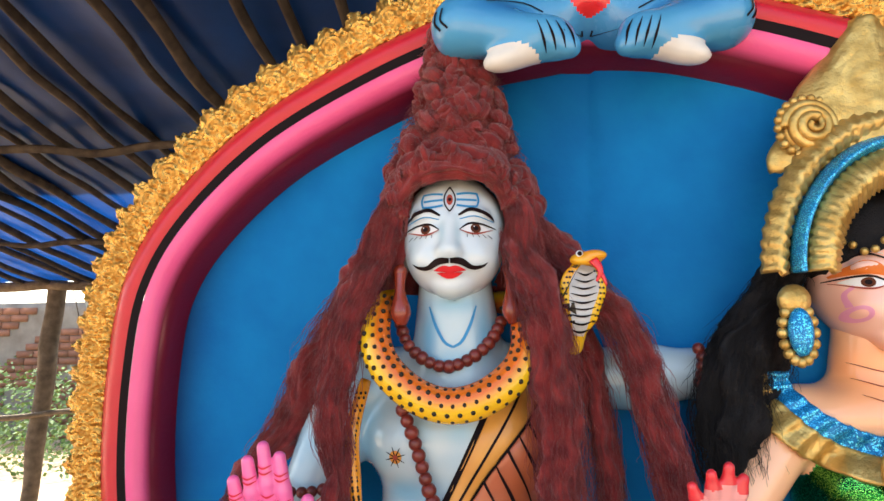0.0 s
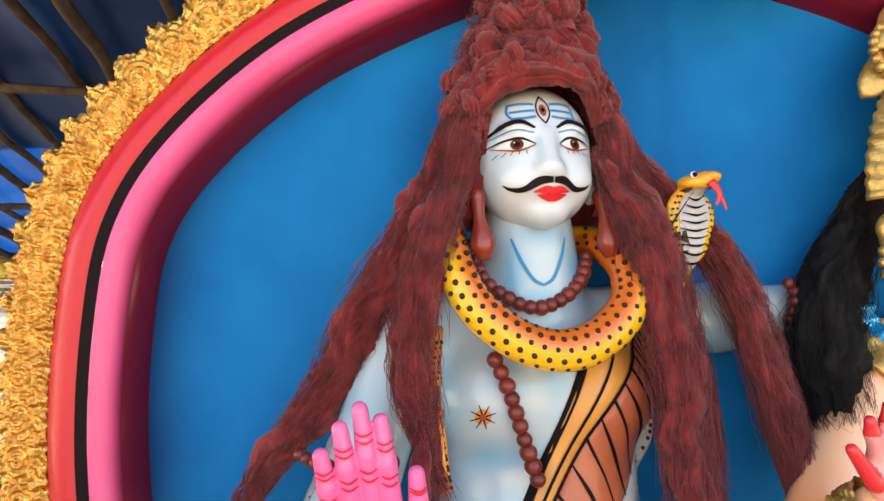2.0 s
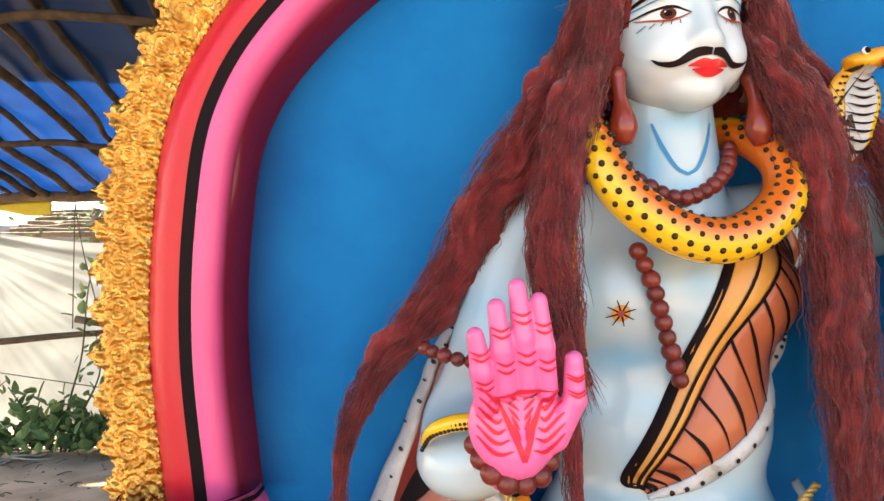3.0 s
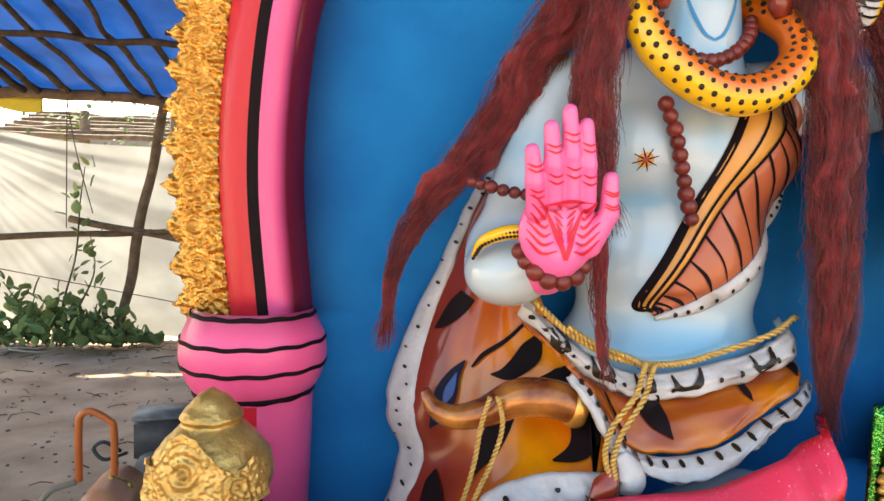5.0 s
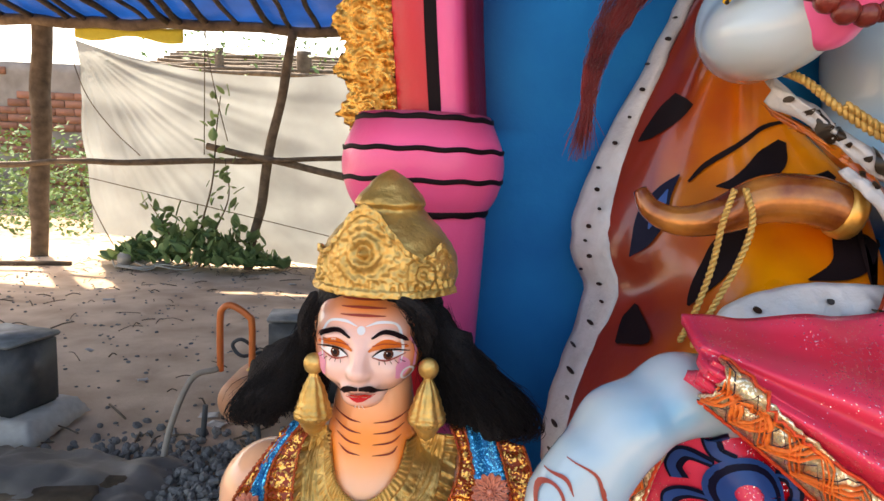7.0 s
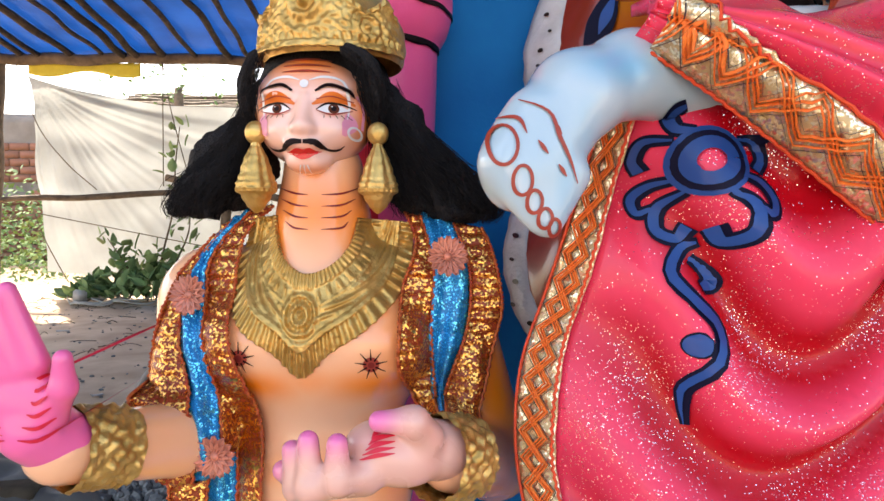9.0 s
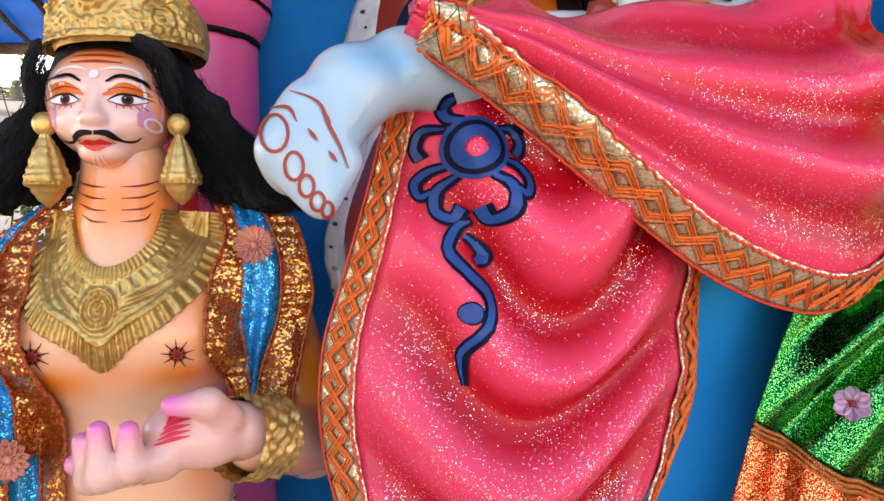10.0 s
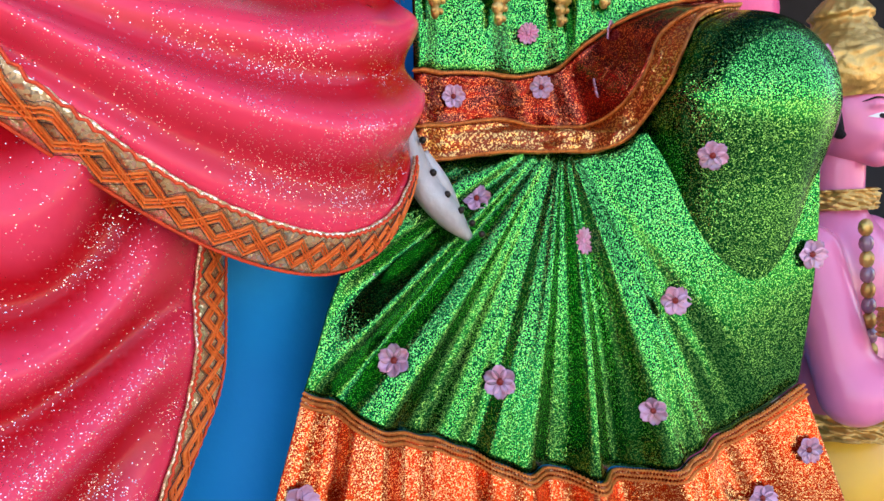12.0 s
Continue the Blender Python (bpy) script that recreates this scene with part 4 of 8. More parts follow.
    # the diagonal scarf, moulded on the breast
    inner = curve([(0.20, 0, 2.16), (0.173, 0, 2.11), (0.079, 0, 1.92), (-0.001, 0, 1.758), (0.010, 0, 1.735)], 40)
    middle = curve([(0.30, 0, 2.16), (0.267, 0, 2.10), (0.163, 0, 1.973), (0.035, 0, 1.775), (0.014, 0, 1.733)], 40)
    outer = curve([(0.34, 0, 2.10), (0.325, 0, 1.985), (0.305, 0, 1.94), (0.215, 0, 1.84), (0.10, 0, 1.765), (0.02, 0, 1.728)], 40)
    fur = curve([(0.36, 0, 2.06), (0.345, 0, 1.97), (0.325, 0, 1.91), (0.238, 0, 1.815), (0.115, 0, 1.742), (0.022, 0, 1.718)], 40)
    def on_breast(p, lift):
        hit, nor, _, _ = tree.ray_cast(Vector((p.x, 0.6, p.z)), Vector((0, 1, 0)))
        y = hit.y if hit else 1.3
        return Vector((p.x, min(y, 1.32) - lift, p.z))
    for a, b, mat in ((inner, middle, CLOTH_ORANGE), (middle, outer, CLOTH_RUST), (outer, fur, FUR_WHITE)):
        s.grid(lambda u, v: on_breast(a[int(v * 39)].lerp(b[int(v * 39)], u), 0.009 + 0.006 * math.sin(math.pi * u)), 9, 40, mat, 0.004)
    t2 = s.tree()
    for line, w in ((inner, 0.012), (middle, 0.006)):
        s.stroke(t2, [Vector((p.x, 1, p.z)) for p in line], w, BLACK, (0, 1, 0), 40, 0.002, False)
    s.stroke(t2, [Vector(((a.x + b.x) / 2, 1, (a.z + b.z) / 2)) for a, b in zip(inner, middle)], 0.005, BLACK, (0, 1, 0), 40, 0.002, False)
    for i in range(2, 38, 2):
        a, b = middle[i], outer[min(39, i + 4)]
        s.stroke(t2, [Vector((a.x, 1, a.z)), Vector(((a.x + b.x) / 2 + .006, 1, (a.z + b.z) / 2)), Vector((b.x, 1, b.z))], [0.003, 0.0075, 0.003] if i % 4 else [0.006, 0.004, 0.002], BLACK, (0, 1, 0), 10, 0.002)
        c = outer[i].lerp(fur[i], 0.6)
        disc(s, t2, (c.x, 1, c.z), 0.008, SPOT, lift=0.002, n=7)
    # neck snake
    ring = [(-0.03, 1.30, 2.345), (-0.055, 1.21, 2.31), (-0.055, 1.15, 2.245), (-0.028, 1.125, 2.185), (0.03, 1.11, 2.135), (0.098, 1.105, 2.115), (0.17, 1.11, 2.133), (0.232, 1.13, 2.185), (0.252, 1.17, 2.25), (0.24, 1.26, 2.31), (0.2, 1.34, 2.33)]
    s.tube(ring, [0.024, 0.030, 0.032, 0.033, 0.034, 0.035, 0.035, 0.034, 0.032, 0.03, 0.026], SNAKE, 70, 18, side=(0, -1, 0), tint=lambda a: 1.0 if math.sin(a) < -0.25 else (0.5 if math.sin(a) < 0.1 else 0.0))
    path = curve(ring, 70)
    for i in range(6, 64, 2):
        d = (path[i + 1] - path[i - 1]).normalized()
        x = Vector((0, -1, 0)) - d * d.dot(Vector((0, -1, 0)))
        x.normalize()
        y = d.cross(x)
        for k, a in enumerate((-62, -32, -2, 28, 58)):
            off = 0 if k % 2 else 1
            p = path[min(i + off, 69)] + (x * math.cos(radians(a)) + y * math.sin(radians(a))) * 0.0335
            s.ball(p, 0.0052 if k % 2 else 0.0044, SPOT, seg=7, rings=5)
    # snake along the arm and the small one at the elbow
    s.tube([(-0.085, 1.21, 2.16), (-0.105, 1.17, 2.06), (-0.10, 1.16, 1.97), (-0.09, 1.16, 1.90)], [0.012, 0.016, 0.016, 0.010], SNAKE, 30, 10, tint=lambda a: 0.6)
    for i, p in enumerate(curve([(-0.085, 1.21, 2.16), (-0.105, 1.17, 2.06), (-0.10, 1.16, 1.97), (-0.09, 1.16, 1.90)], 26)[2:-1]):
        for e in (-1, 0, 1):
            s.ball(p + Vector((0.009 * e, -0.015 + 0.004 * abs(e), 0.003 * (i % 2))), (0.0030, 0.0025, 0.0036), SPOT, seg=6, rings=4)
    elbow = [(-0.335, 1.14, 1.835), (-0.325, 1.115, 1.86), (-0.30, 1.09, 1.875), (-0.27, 1.075, 1.88)]
    s.tube(elbow, [0.004, 0.010, 0.012, 0.012], SNAKE, 24, 10)
    for i, p in enumerate(curve(elbow, 18)[1:]):
        for e in (-1, 0, 1):
            s.ball(p + Vector((0.004 * e, -0.011 + 0.003 * abs(e), 0.0065 * e)), (0.0034, 0.003, 0.0030), SPOT, seg=6, rings=4)
    # cobra on the far shoulder, hood spread
    add_sculpt(s, [egg((0.362, 1.130, 2.338), (0.046, 0.014, 0.050), SNAKE), egg((0.357, 1.130, 2.300), (0.036, 0.014, 0.045), SNAKE), capsule((0.352, 1.132, 2.275), (0.345, 1.17, 2.225), 0.020, 0.018, SNAKE),
                   egg((0.366, 1.112, 2.392), (0.030, 0.030, 0.015), SNAKE, (12, 0, 0)), egg((0.384, 1.098, 2.398), (0.022, 0.020, 0.011), SNAKE)], 0.0035, 0.012, [((0.38, 1.1, 2.40), 0.028, 0.9), ((0.330, 1.12, 2.38), (0.02, 0.1, 0.03), 0.5)])
    t3 = s.tree()
    s.stroke(t3, [(0.349, 1, 2.245), (0.355, 1, 2.30), (0.364, 1, 2.345), (0.370, 1, 2.378)], [0.018, 0.044, 0.056, 0.030], FUR_WHITE, (0, 1, 0), 18, 0.002)
    for i in range(9):
        z = 2.255 + 0.0135 * i
        w = 0.010 + 0.016 * math.sin(math.pi * (i + 1.5) / 10.5)
        x = 0.351 + 0.0018 * i
        s.stroke(t3, [(x - w, 1, z + 0.004), (x, 1, z - 0.002), (x + w, 1, z + 0.004)], [0.001, 0.0042, 0.001], BLACK, (0, 1, 0), 10, 0.0042)
    for i in range(11):
        f = i / 10
        for e in (1, -1):
            for ring_r in (0.86, 0.70):
                x = 0.357 + e * 0.046 * ring_r * math.sin(math.pi * (0.18 + 0.66 * f)) + 0.006 * f
                disc(s, t3, (x, 1, 2.272 + 0.108 * f), 0.0046, SPOT, lift=0.003, n=6)
    for e, x in ((-1, 0.352), (1, 0.380)):
        s.ball((x, 1.091, 2.401), (0.0070, 0.004, 0.0065), EYE_WHITE)
        s.ball((x, 1.0885, 2.401), (0.0048, 0.004, 0.0046), BLACK)
    s.tube([(0.376, 1.082, 2.388), (0.388, 1.078, 2.366), (0.380, 1.078, 2.345)], [0.010, 0.006, 0.002], LIP_RED, 12, 8, 0.4, side=(1, 0, 0))
    s.tube([(0.386, 1.080, 2.368), (0.394, 1.078, 2.350), (0.398, 1.078, 2.336)], [0.005, 0.004, 0.0015], LIP_RED, 8, 6, 0.4, side=(1, 0, 0))
    # raised open palm
    palm = []
    open_palm(palm, None, [(-0.201, 1.005, 2.038), (-0.229, 1.0, 2.056), (-0.256, 1.0, 2.032), (-0.282, 1.005, 1.998)],
              [(-0.187, 1.028, 1.925), (-0.214, 1.022, 1.932), (-0.241, 1.022, 1.927), (-0.266, 1.03, 1.910)],
              [(-0.175, 1.045, 1.862), (-0.150, 1.030, 1.910), (-0.153, 1.020, 1.962)], (-0.222, 1.048, 1.882), (0.064, 0.024, 0.066), PALM_PINK)
    palm.append(capsule((-0.222, 1.06, 1.85), (-0.222, 1.11, 1.82), 0.045, 0.044, PALM_PINK))
    add_sculpt(s, palm, 0.003, 0.0045)
    t4 = s.tree()
    c = Vector((-0.222, 0.9, 1.845))
    for e in (-1, 1):
        s.stroke(t4, [c + Vector((0, 0, -0.005)), c + Vector((e * 0.012, 0, 0.03)), c + Vector((e * 0.03, 0, 0.072))], [0.006, 0.008, 0.003], PALM_RED, (0, 1, 0), 14, 0.0018)
        for k in range(6):
            q = 0.008 + 0.013 * k
            s.stroke(t4, [c + Vector((e * (0.010 + q * 0.3), 0, q)), c + Vector((e * 0.033, 0, q - 0.004)), c + Vector((e * 0.055, 0, q + 0.018))], [0.0015, 0.0050, 0.0014], PALM_RED, (0, 1, 0), 12, 0.0018)
        for k in range(5):
            s.stroke(t4, [c + Vector((e * 0.003, 0, 0.020 + 0.012 * k)), c + Vector((e * (0.010 + .003 * k), 0, 0.040 + 0.010 * k))], [0.0012, 0.0042, 0.0012], PALM_RED, (0, 1, 0), 10, 0.0018)
    s.stroke(t4, [c + Vector((-0.045, 0, 0.072)), c + Vector((0, 0, 0.082)), c + Vector((0.04, 0, 0.080))], [0.001, 0.005, 0.001], PALM_RED, (0, 1, 0), 14, 0.0018)
    for b, t in (((-0.187, 1.925), (-0.203, 2.055)), ((-0.214, 1.932), (-0.231, 2.072)), ((-0.241, 1.927), (-0.258, 2.047)), ((-0.266, 1.910), (-0.284, 2.012)), ((-0.150, 1.905), (-0.153, 1.962))):
        for f in (0.22, 0.30, 0.58, 0.65):
            m = Vector((b[0] + (t[0] - b[0]) * f, 0.9, b[1] + (t[1] - b[1]) * f))
            s.stroke(t4, [m + Vector((-0.011, 0, 0.003)), m + Vector((0, 0, -0.002)), m + Vector((0.011, 0, 0.003))], [0.0012, 0.0036, 0.0012], PALM_RED, (0, 1, 0), 8, 0.0018)
    # tiger skin behind the arm, with its white spotted edge
    edge = curve([(-0.235, 1.44, 2.01), (-0.29, 1.45, 1.92), (-0.335, 1.455, 1.81), (-0.40, 1.46, 1.67), (-0.442, 1.455, 1.55), (-0.447, 1.445, 1.47), (-0.42, 1.44, 1.395), (-0.46, 1.40, 1.28), (-0.50, 1.32, 1.17), (-0.49, 1.25, 1.08), (-0.44, 1.2, 1.02)], 60)
    hem = curve([(-0.12, 1.40, 2.0), (-0.15, 1.40, 1.90), (-0.16, 1.38, 1.80), (-0.14, 1.30, 1.70), (-0.10, 1.22, 1.62), (-0.09, 1.16, 1.54), (-0.13, 1.08, 1.47), (-0.25, 1.06, 1.40), (-0.3, 1.1, 1.28), (-0.3, 1.15, 1.15), (-0.3, 1.15, 1.05)], 60)
    def skin(u, v):
        k = min(59, int(v * 59 + 0.5))
        p = edge[k].lerp(hem[k], u)
        p.y -= 0.05 * math.sin(math.pi * u) + 0.012 * math.sin(u * 17 + v * 11) * math.sin(math.pi * u)
        return p
    s.grid(lambda u, v: skin(u * 0.15, v) + Vector((0.006 * noise.noise((v * 25, 0, 0)), -0.012 * math.sin(math.pi * u), 0)), 8, 60, FUR_WHITE, 0.012)
    s.grid(lambda u, v: skin(0.13 + u * 0.87, v), 40, 60, TIGER, 0.006, tint=lambda u, v: max(0.0, min(1.0, 1.35 - u * 2.1 + 0.5 * noise.noise((u * 6, v * 9, 0)) + max(0.0, (v - 0.62) * 3))))
    t5 = s.tree()
    for k in range(2, 58, 4):
        p = skin(0.07, k / 59)
        disc(s, t5, p, 0.0075, SPOT, lift=0.003, n=7, back=0.06)
        p = skin(0.02 + 0.1 * ((k * 7) % 5) / 5, (k + 2) / 59)
        disc(s, t5, p, 0.0055, SPOT, lift=0.003, n=7, back=0.06)
    for pts, w in (([(-0.292, 1.740), (-0.312, 1.715), (-0.340, 1.680), (-0.352, 1.668)], (0.030, 0.030, 0.014, 0.002)),
                   ([(-0.168, 1.672), (-0.190, 1.640), (-0.232, 1.608), (-0.262, 1.600)], (0.010, 0.040, 0.026, 0.002)), ([(-0.150, 1.705), (-0.195, 1.690), (-0.262, 1.640), (-0.290, 1.605)], (0.004, 0.007, 0.007, 0.003)),
                   ([(-0.120, 1.625), (-0.145, 1.606), (-0.178, 1.600)], (0.012, 0.028, 0.002)), ([(-0.100, 1.575), (-0.118, 1.530), (-0.140, 1.500), (-0.180, 1.480)], (0.050, 0.044, 0.024, 0.002)),
                   ([(-0.218, 1.556), (-0.250, 1.520), (-0.275, 1.475), (-0.305, 1.420)], (0.004, 0.032, 0.026, 0.002)), ([(-0.355, 1.40), (-0.365, 1.37), (-0.39, 1.34)], (0.004, 0.022, 0.002)), ([(-0.36, 1.30), (-0.40, 1.27), (-0.43, 1.22)], (0.004, 0.024, 0.002))):
        s.stroke(t5, [(x, 0.8, z) for x, z in pts], list(w), BLACK, (0, 1, 0), 22, 0.004, back=0.06)
    s.stroke(t5, [(-0.300, 0.8, 1.615), (-0.322, 0.8, 1.585), (-0.338, 0.8, 1.545), (-0.352, 0.8, 1.505), (-0.366, 0.8, 1.478)], [0.002, 0.024, 0.040, 0.026, 0.002], MOTIF_BLACK, (0, 1, 0), 20, 0.006, back=0.06)
    s.stroke(t5, [(-0.316, 0.8, 1.59), (-0.330, 0.8, 1.555), (-0.342, 0.8, 1.525)], [0.002, 0.018, 0.002], MOTIF_BLUE, (0, 1, 0), 14, 0.008, back=0.06)
    # skin wrapped round the waist: spotted white hem, a rust striped flap, a second hem and a tail tip
    def lay(line, n=60):
        return curve(line, n)
    belt_a = lay([(-0.222, 1.235, 1.768), (-0.200, 1.187, 1.726), (-0.148, 1.165, 1.684), (-0.082, 1.150, 1.647), (-0.034, 1.145, 1.634), (0.024, 1.142, 1.636), (0.116, 1.143, 1.652), (0.204, 1.155, 1.669), (0.285, 1.185, 1.700), (0.325, 1.26, 1.715)])
    belt_b = lay([(-0.232, 1.225, 1.725), (-0.186, 1.175, 1.685), (-0.138, 1.155, 1.636), (-0.100, 1.142, 1.615), (-0.060, 1.135, 1.598), (0.017, 1.130, 1.588), (0.119, 1.130, 1.606), (0.208, 1.145, 1.628), (0.300, 1.175, 1.650), (0.335, 1.26, 1.665)])
    low_a = lay([(-0.150, 1.150, 1.640), (-0.130, 1.110, 1.612), (-0.105, 1.092, 1.564), (-0.064, 1.082, 1.520), (0.004, 1.075, 1.511), (0.090, 1.075, 1.525), (0.166, 1.085, 1.564), (0.250, 1.105, 1.600), (0.33, 1.18, 1.61)])
    low_b = lay([(-0.166, 1.140, 1.630), (-0.146, 1.095, 1.592), (-0.122, 1.070, 1.545), (-0.080, 1.055, 1.505), (-0.025, 1.048, 1.480), (0.028, 1.045, 1.480), (0.098, 1.050, 1.498), (0.162, 1.065, 1.543), (0.240, 1.085, 1.572), (0.33, 1.17, 1.585)])
    def between(a, b, bulge, wave=0.0, seed=0):
        def fn(u, v):
            k = min(58, int(u * 59))
            f = u * 59 - k
            p = a[k].lerp(a[k + 1], f).lerp(b[k].lerp(b[k + 1], f), v)
            p.y -= bulge * math.sin(math.pi * v) + wave * noise.noise((u * 14, v * 4, seed))
            p.z += wave * noise.noise((u * 20, v * 2, seed + 3)) * (1 if v > 0.5 else 0)
            return p
        return fn
    s.grid(between(belt_a, belt_b, 0.014, 0.008, 1), 110, 12, FUR_WHITE, 0.014)
    flap = between([p + Vector((0, 0.012, 0)) for p in belt_b], [p + Vector((0, 0.010, 0)) for p in low_a], 0.010, 0.005, 2)
    s.grid(flap, 80, 18, TIGER, 0.006, tint=lambda u, v: max(0.0, min(0.95, 0.75 + 0.7 * noise.noise((u * 7, v * 2, 1)) - 0.3 * v)))
    s.grid(between(low_a, low_b, 0.010, 0.007, 5), 110, 10, FUR_WHITE, 0.014)
    tip = lay([(-0.100, 1.060, 1.525), (-0.088, 1.050, 1.500), (-0.090, 1.046, 1.478), (-0.105, 1.050, 1.466)], 20)
    s.tube(tip, [0.012, 0.024, 0.026, 0.006], FUR_WHITE, 20, 10, 0.5, side=(1, 0, 0))
    s.tube([(-0.115, 1.045, 1.510), (-0.135, 1.035, 1.478), (-0.165, 1.030, 1.455)], [0.006, 0.024, 0.004], DROP, 16, 6, 0.35, side=(1, 0, 0))
    t6 = s.tree()
    for k in range(3, 58, 3):
        p = belt_a[k].lerp(belt_b[k], 0.72 + 0.16 * ((k * 7) % 3 - 1))
        disc(s, t6, (p.x, 0.8, p.z), 0.0085, SPOT, lift=0.003, n=7)
        p = low_a[k].lerp(low_b[k], 0.5 + 0.25 * ((k * 5) % 3 - 1))
        disc(s, t6, (p.x, 0.8, p.z), 0.0095, SPOT, lift=0.003, n=7)
    for k, w in ((10, 0.030), (18, 0.036), (28, 0.028), (35, 0.050), (46, 0.046)):
        p = belt_a[k].lerp(belt_b[k], 0.30)
        q = belt_a[k + 3].lerp(belt_b[k + 3], 0.30)
        d = (q - p).normalized()
        s.stroke(t6, [p - d * w * 0.55 + Vector((0, 0, 0.010)), p - d * w * 0.4 - Vector((0, 0, 0.010)), p - Vector((0, 0, 0.014)), p + d * w * 0.4 - Vector((0, 0, 0.008)), p + d * w * 0.55 + Vector((0, 0, 0.012))], [0.004, 0.012, 0.009, 0.013, 0.004], SPOT, (0, 1, 0), 18, 0.003)
    for u, v0, v1, w in ((0.33, 0.1, 0.95, (0.004, 0.005, 0.003)), (0.50, 0.0, 0.72, (0.046, 0.040, 0.002)), (0.72, 0.0, 0.55, (0.010, 0.014, 0.002)), (0.86, 0.0, 0.5, (0.026, 0.016, 0.002))):
        s.stroke(t6, [flap(u, v0), flap(u + 0.008, (v0 + v1) / 2), flap(u + 0.02, v1)], list(w), BLACK, (0, 1, 0), 14, 0.003)
    # white spotted hem of the skin on the flank, above the drape
    fa = lay([(-0.345, 1.10, 1.418), (-0.300, 1.095, 1.462), (-0.230, 1.085, 1.487), (-0.180, 1.075, 1.492), (-0.125, 1.070, 1.492)], 60)
    fb = lay([(-0.335, 1.075, 1.402), (-0.290, 1.06, 1.417), (-0.225, 1.05, 1.430), (-0.180, 1.045, 1.440), (-0.135, 1.045, 1.450)], 60)
    s.grid(between(fa, fb, 0.012, 0.006, 9), 50, 12, FUR_WHITE, 0.012)
    t6 = s.tree()
    for x, z in ((-0.285, 1.452), (-0.205, 1.470), (-0.235, 1.445), (-0.160, 1.465), (-0.310, 1.425)):
        disc(s, t6, (x, 0.8, z), 0.010, SPOT, lift=0.003, n=7, tall=0.7)
    # left thigh and folded leg, the foot with its painted nails
    leg = [capsule((0.20, 1.16, 1.34), (-0.20, 1.02, 1.365), 0.10, 0.062, PALE_SKIN), capsule((-0.20, 1.02, 1.365), (-0.42, 0.958, 1.38), 0.062, 0.042, PALE_SKIN),
           capsule((-0.42, 0.958, 1.38), (-0.485, 0.932, 1.350), 0.042, 0.042, PALE_SKIN), capsule((-0.485, 0.93, 1.350), (-0.540, 0.91, 1.28), 0.044, 0.040, PALE_SKIN), egg((-0.525, 0.908, 1.30), (0.042, 0.028, 0.068), PALE_SKIN, (0, 32, 0))]
    toes = [((-0.562, 0.888, 1.282), 0.021), ((-0.547, 0.882, 1.256), 0.0145), ((-0.537, 0.881, 1.240), 0.012), ((-0.527, 0.881, 1.228), 0.011), ((-0.517, 0.883, 1.223), 0.0095)]
    for c, r in toes:
        leg.append(capsule(c, (c[0] + 0.028, c[1] + 0.012, c[2] + 0.045), r, r, PALE_SKIN))
    add_sculpt(s, leg, 0.0045, 0.018, [((-0.45, 0.93, 1.375), (0.05, 0.1, 0.025), 0.9), ((-0.485, 0.93, 1.31), (0.02, 0.1, 0.04), 0.5), ((-0.53, 0.93, 1.345), (0.03, 0.1, 0.015), 0.4), ((-0.38, 0.93, 1.36), (0.06, 0.1, 0.03), 0.3), ((-0.53, 0.9, 1.30), (0.08, 0.1, 0.09), 0.28), ((-0.505, 0.9, 1.26), (0.015, 0.1, 0.05), 0.5)])
    t7 = s.tree()
    for x, z, r, q in ((-0.564, 1.296, 0.0125, 1.45), (-0.547, 1.264, 0.0085, 1.55), (-0.536, 1.245, 0.0068, 1.5), (-0.526, 1.230, 0.0062, 1.4), (-0.517, 1.222, 0.0052, 1.4)):
        arc_ring(s, t7, (x, 0.6, z), r, 0.0032, LID_RED, lift=0.0018, tall=q)
    for line in (((-0.548, 1.338), (-0.522, 1.326), (-0.513, 1.304), (-0.502, 1.282), (-0.495, 1.262)), ((-0.567, 1.322), (-0.550, 1.320), (-0.543, 1.306)), ((-0.533, 1.300), (-0.524, 1.288)), ((-0.514, 1.279), (-0.506, 1.268)), ((-0.519, 1.318), (-0.511, 1.306))):
        s.stroke(t7, [(x, 0.6, z) for x, z in line], [0.001, 0.0040, 0.001], LID_RED, (0, 1, 0), 18, 0.0018)
    # glittering pink drape over the folded leg
    top = curve([(-0.408, 0.995, 1.462), (-0.30, 1.0, 1.458), (-0.14, 1.03, 1.466), (0.03, 1.015, 1.482), (0.15, 1.025, 1.522), (0.25, 1.055, 1.555), (0.33, 1.14, 1.555)], 60)
    low = curve([(-0.428, 0.93, 1.408), (-0.33, 0.915, 1.335), (-0.20, 0.895, 1.225), (-0.09, 0.89, 1.14), (0.0, 0.885, 1.096), (0.075, 0.885, 1.085), (0.15, 0.9, 1.112), (0.215, 0.94, 1.178), (0.25, 1.05, 1.20)], 60)
    def drape(u, v):
        k = min(58, int(u * 59))
        f = u * 59 - k
        p = top[k].lerp(top[k + 1], f).lerp(low[k].lerp(low[k + 1], f), v)
        bulge = math.sin(math.pi * v) ** 0.8 * (0.03 + 0.10 * math.sin(math.pi * min(1, 0.12 + u * 0.85)))
        fold = math.sin((v * 3.6 + 0.35 * (1 - u) - 0.25 * u * u) * 6.283) * min(1.0, 0.3 + (1 - u) * 5)
        p.y -= bulge + 0.027 * fold * math.sin(math.pi * min(1, v * 1.05)) * (0.35 + 0.65 * u)
        lobe = (0.9 + 0.7 * math.sin(u * 34 + 2 * math.sin(u * 7))) * math.exp(-v * 5) * min(1, u * 5, (1 - u) * 5)
        p.y -= 0.020 * lobe
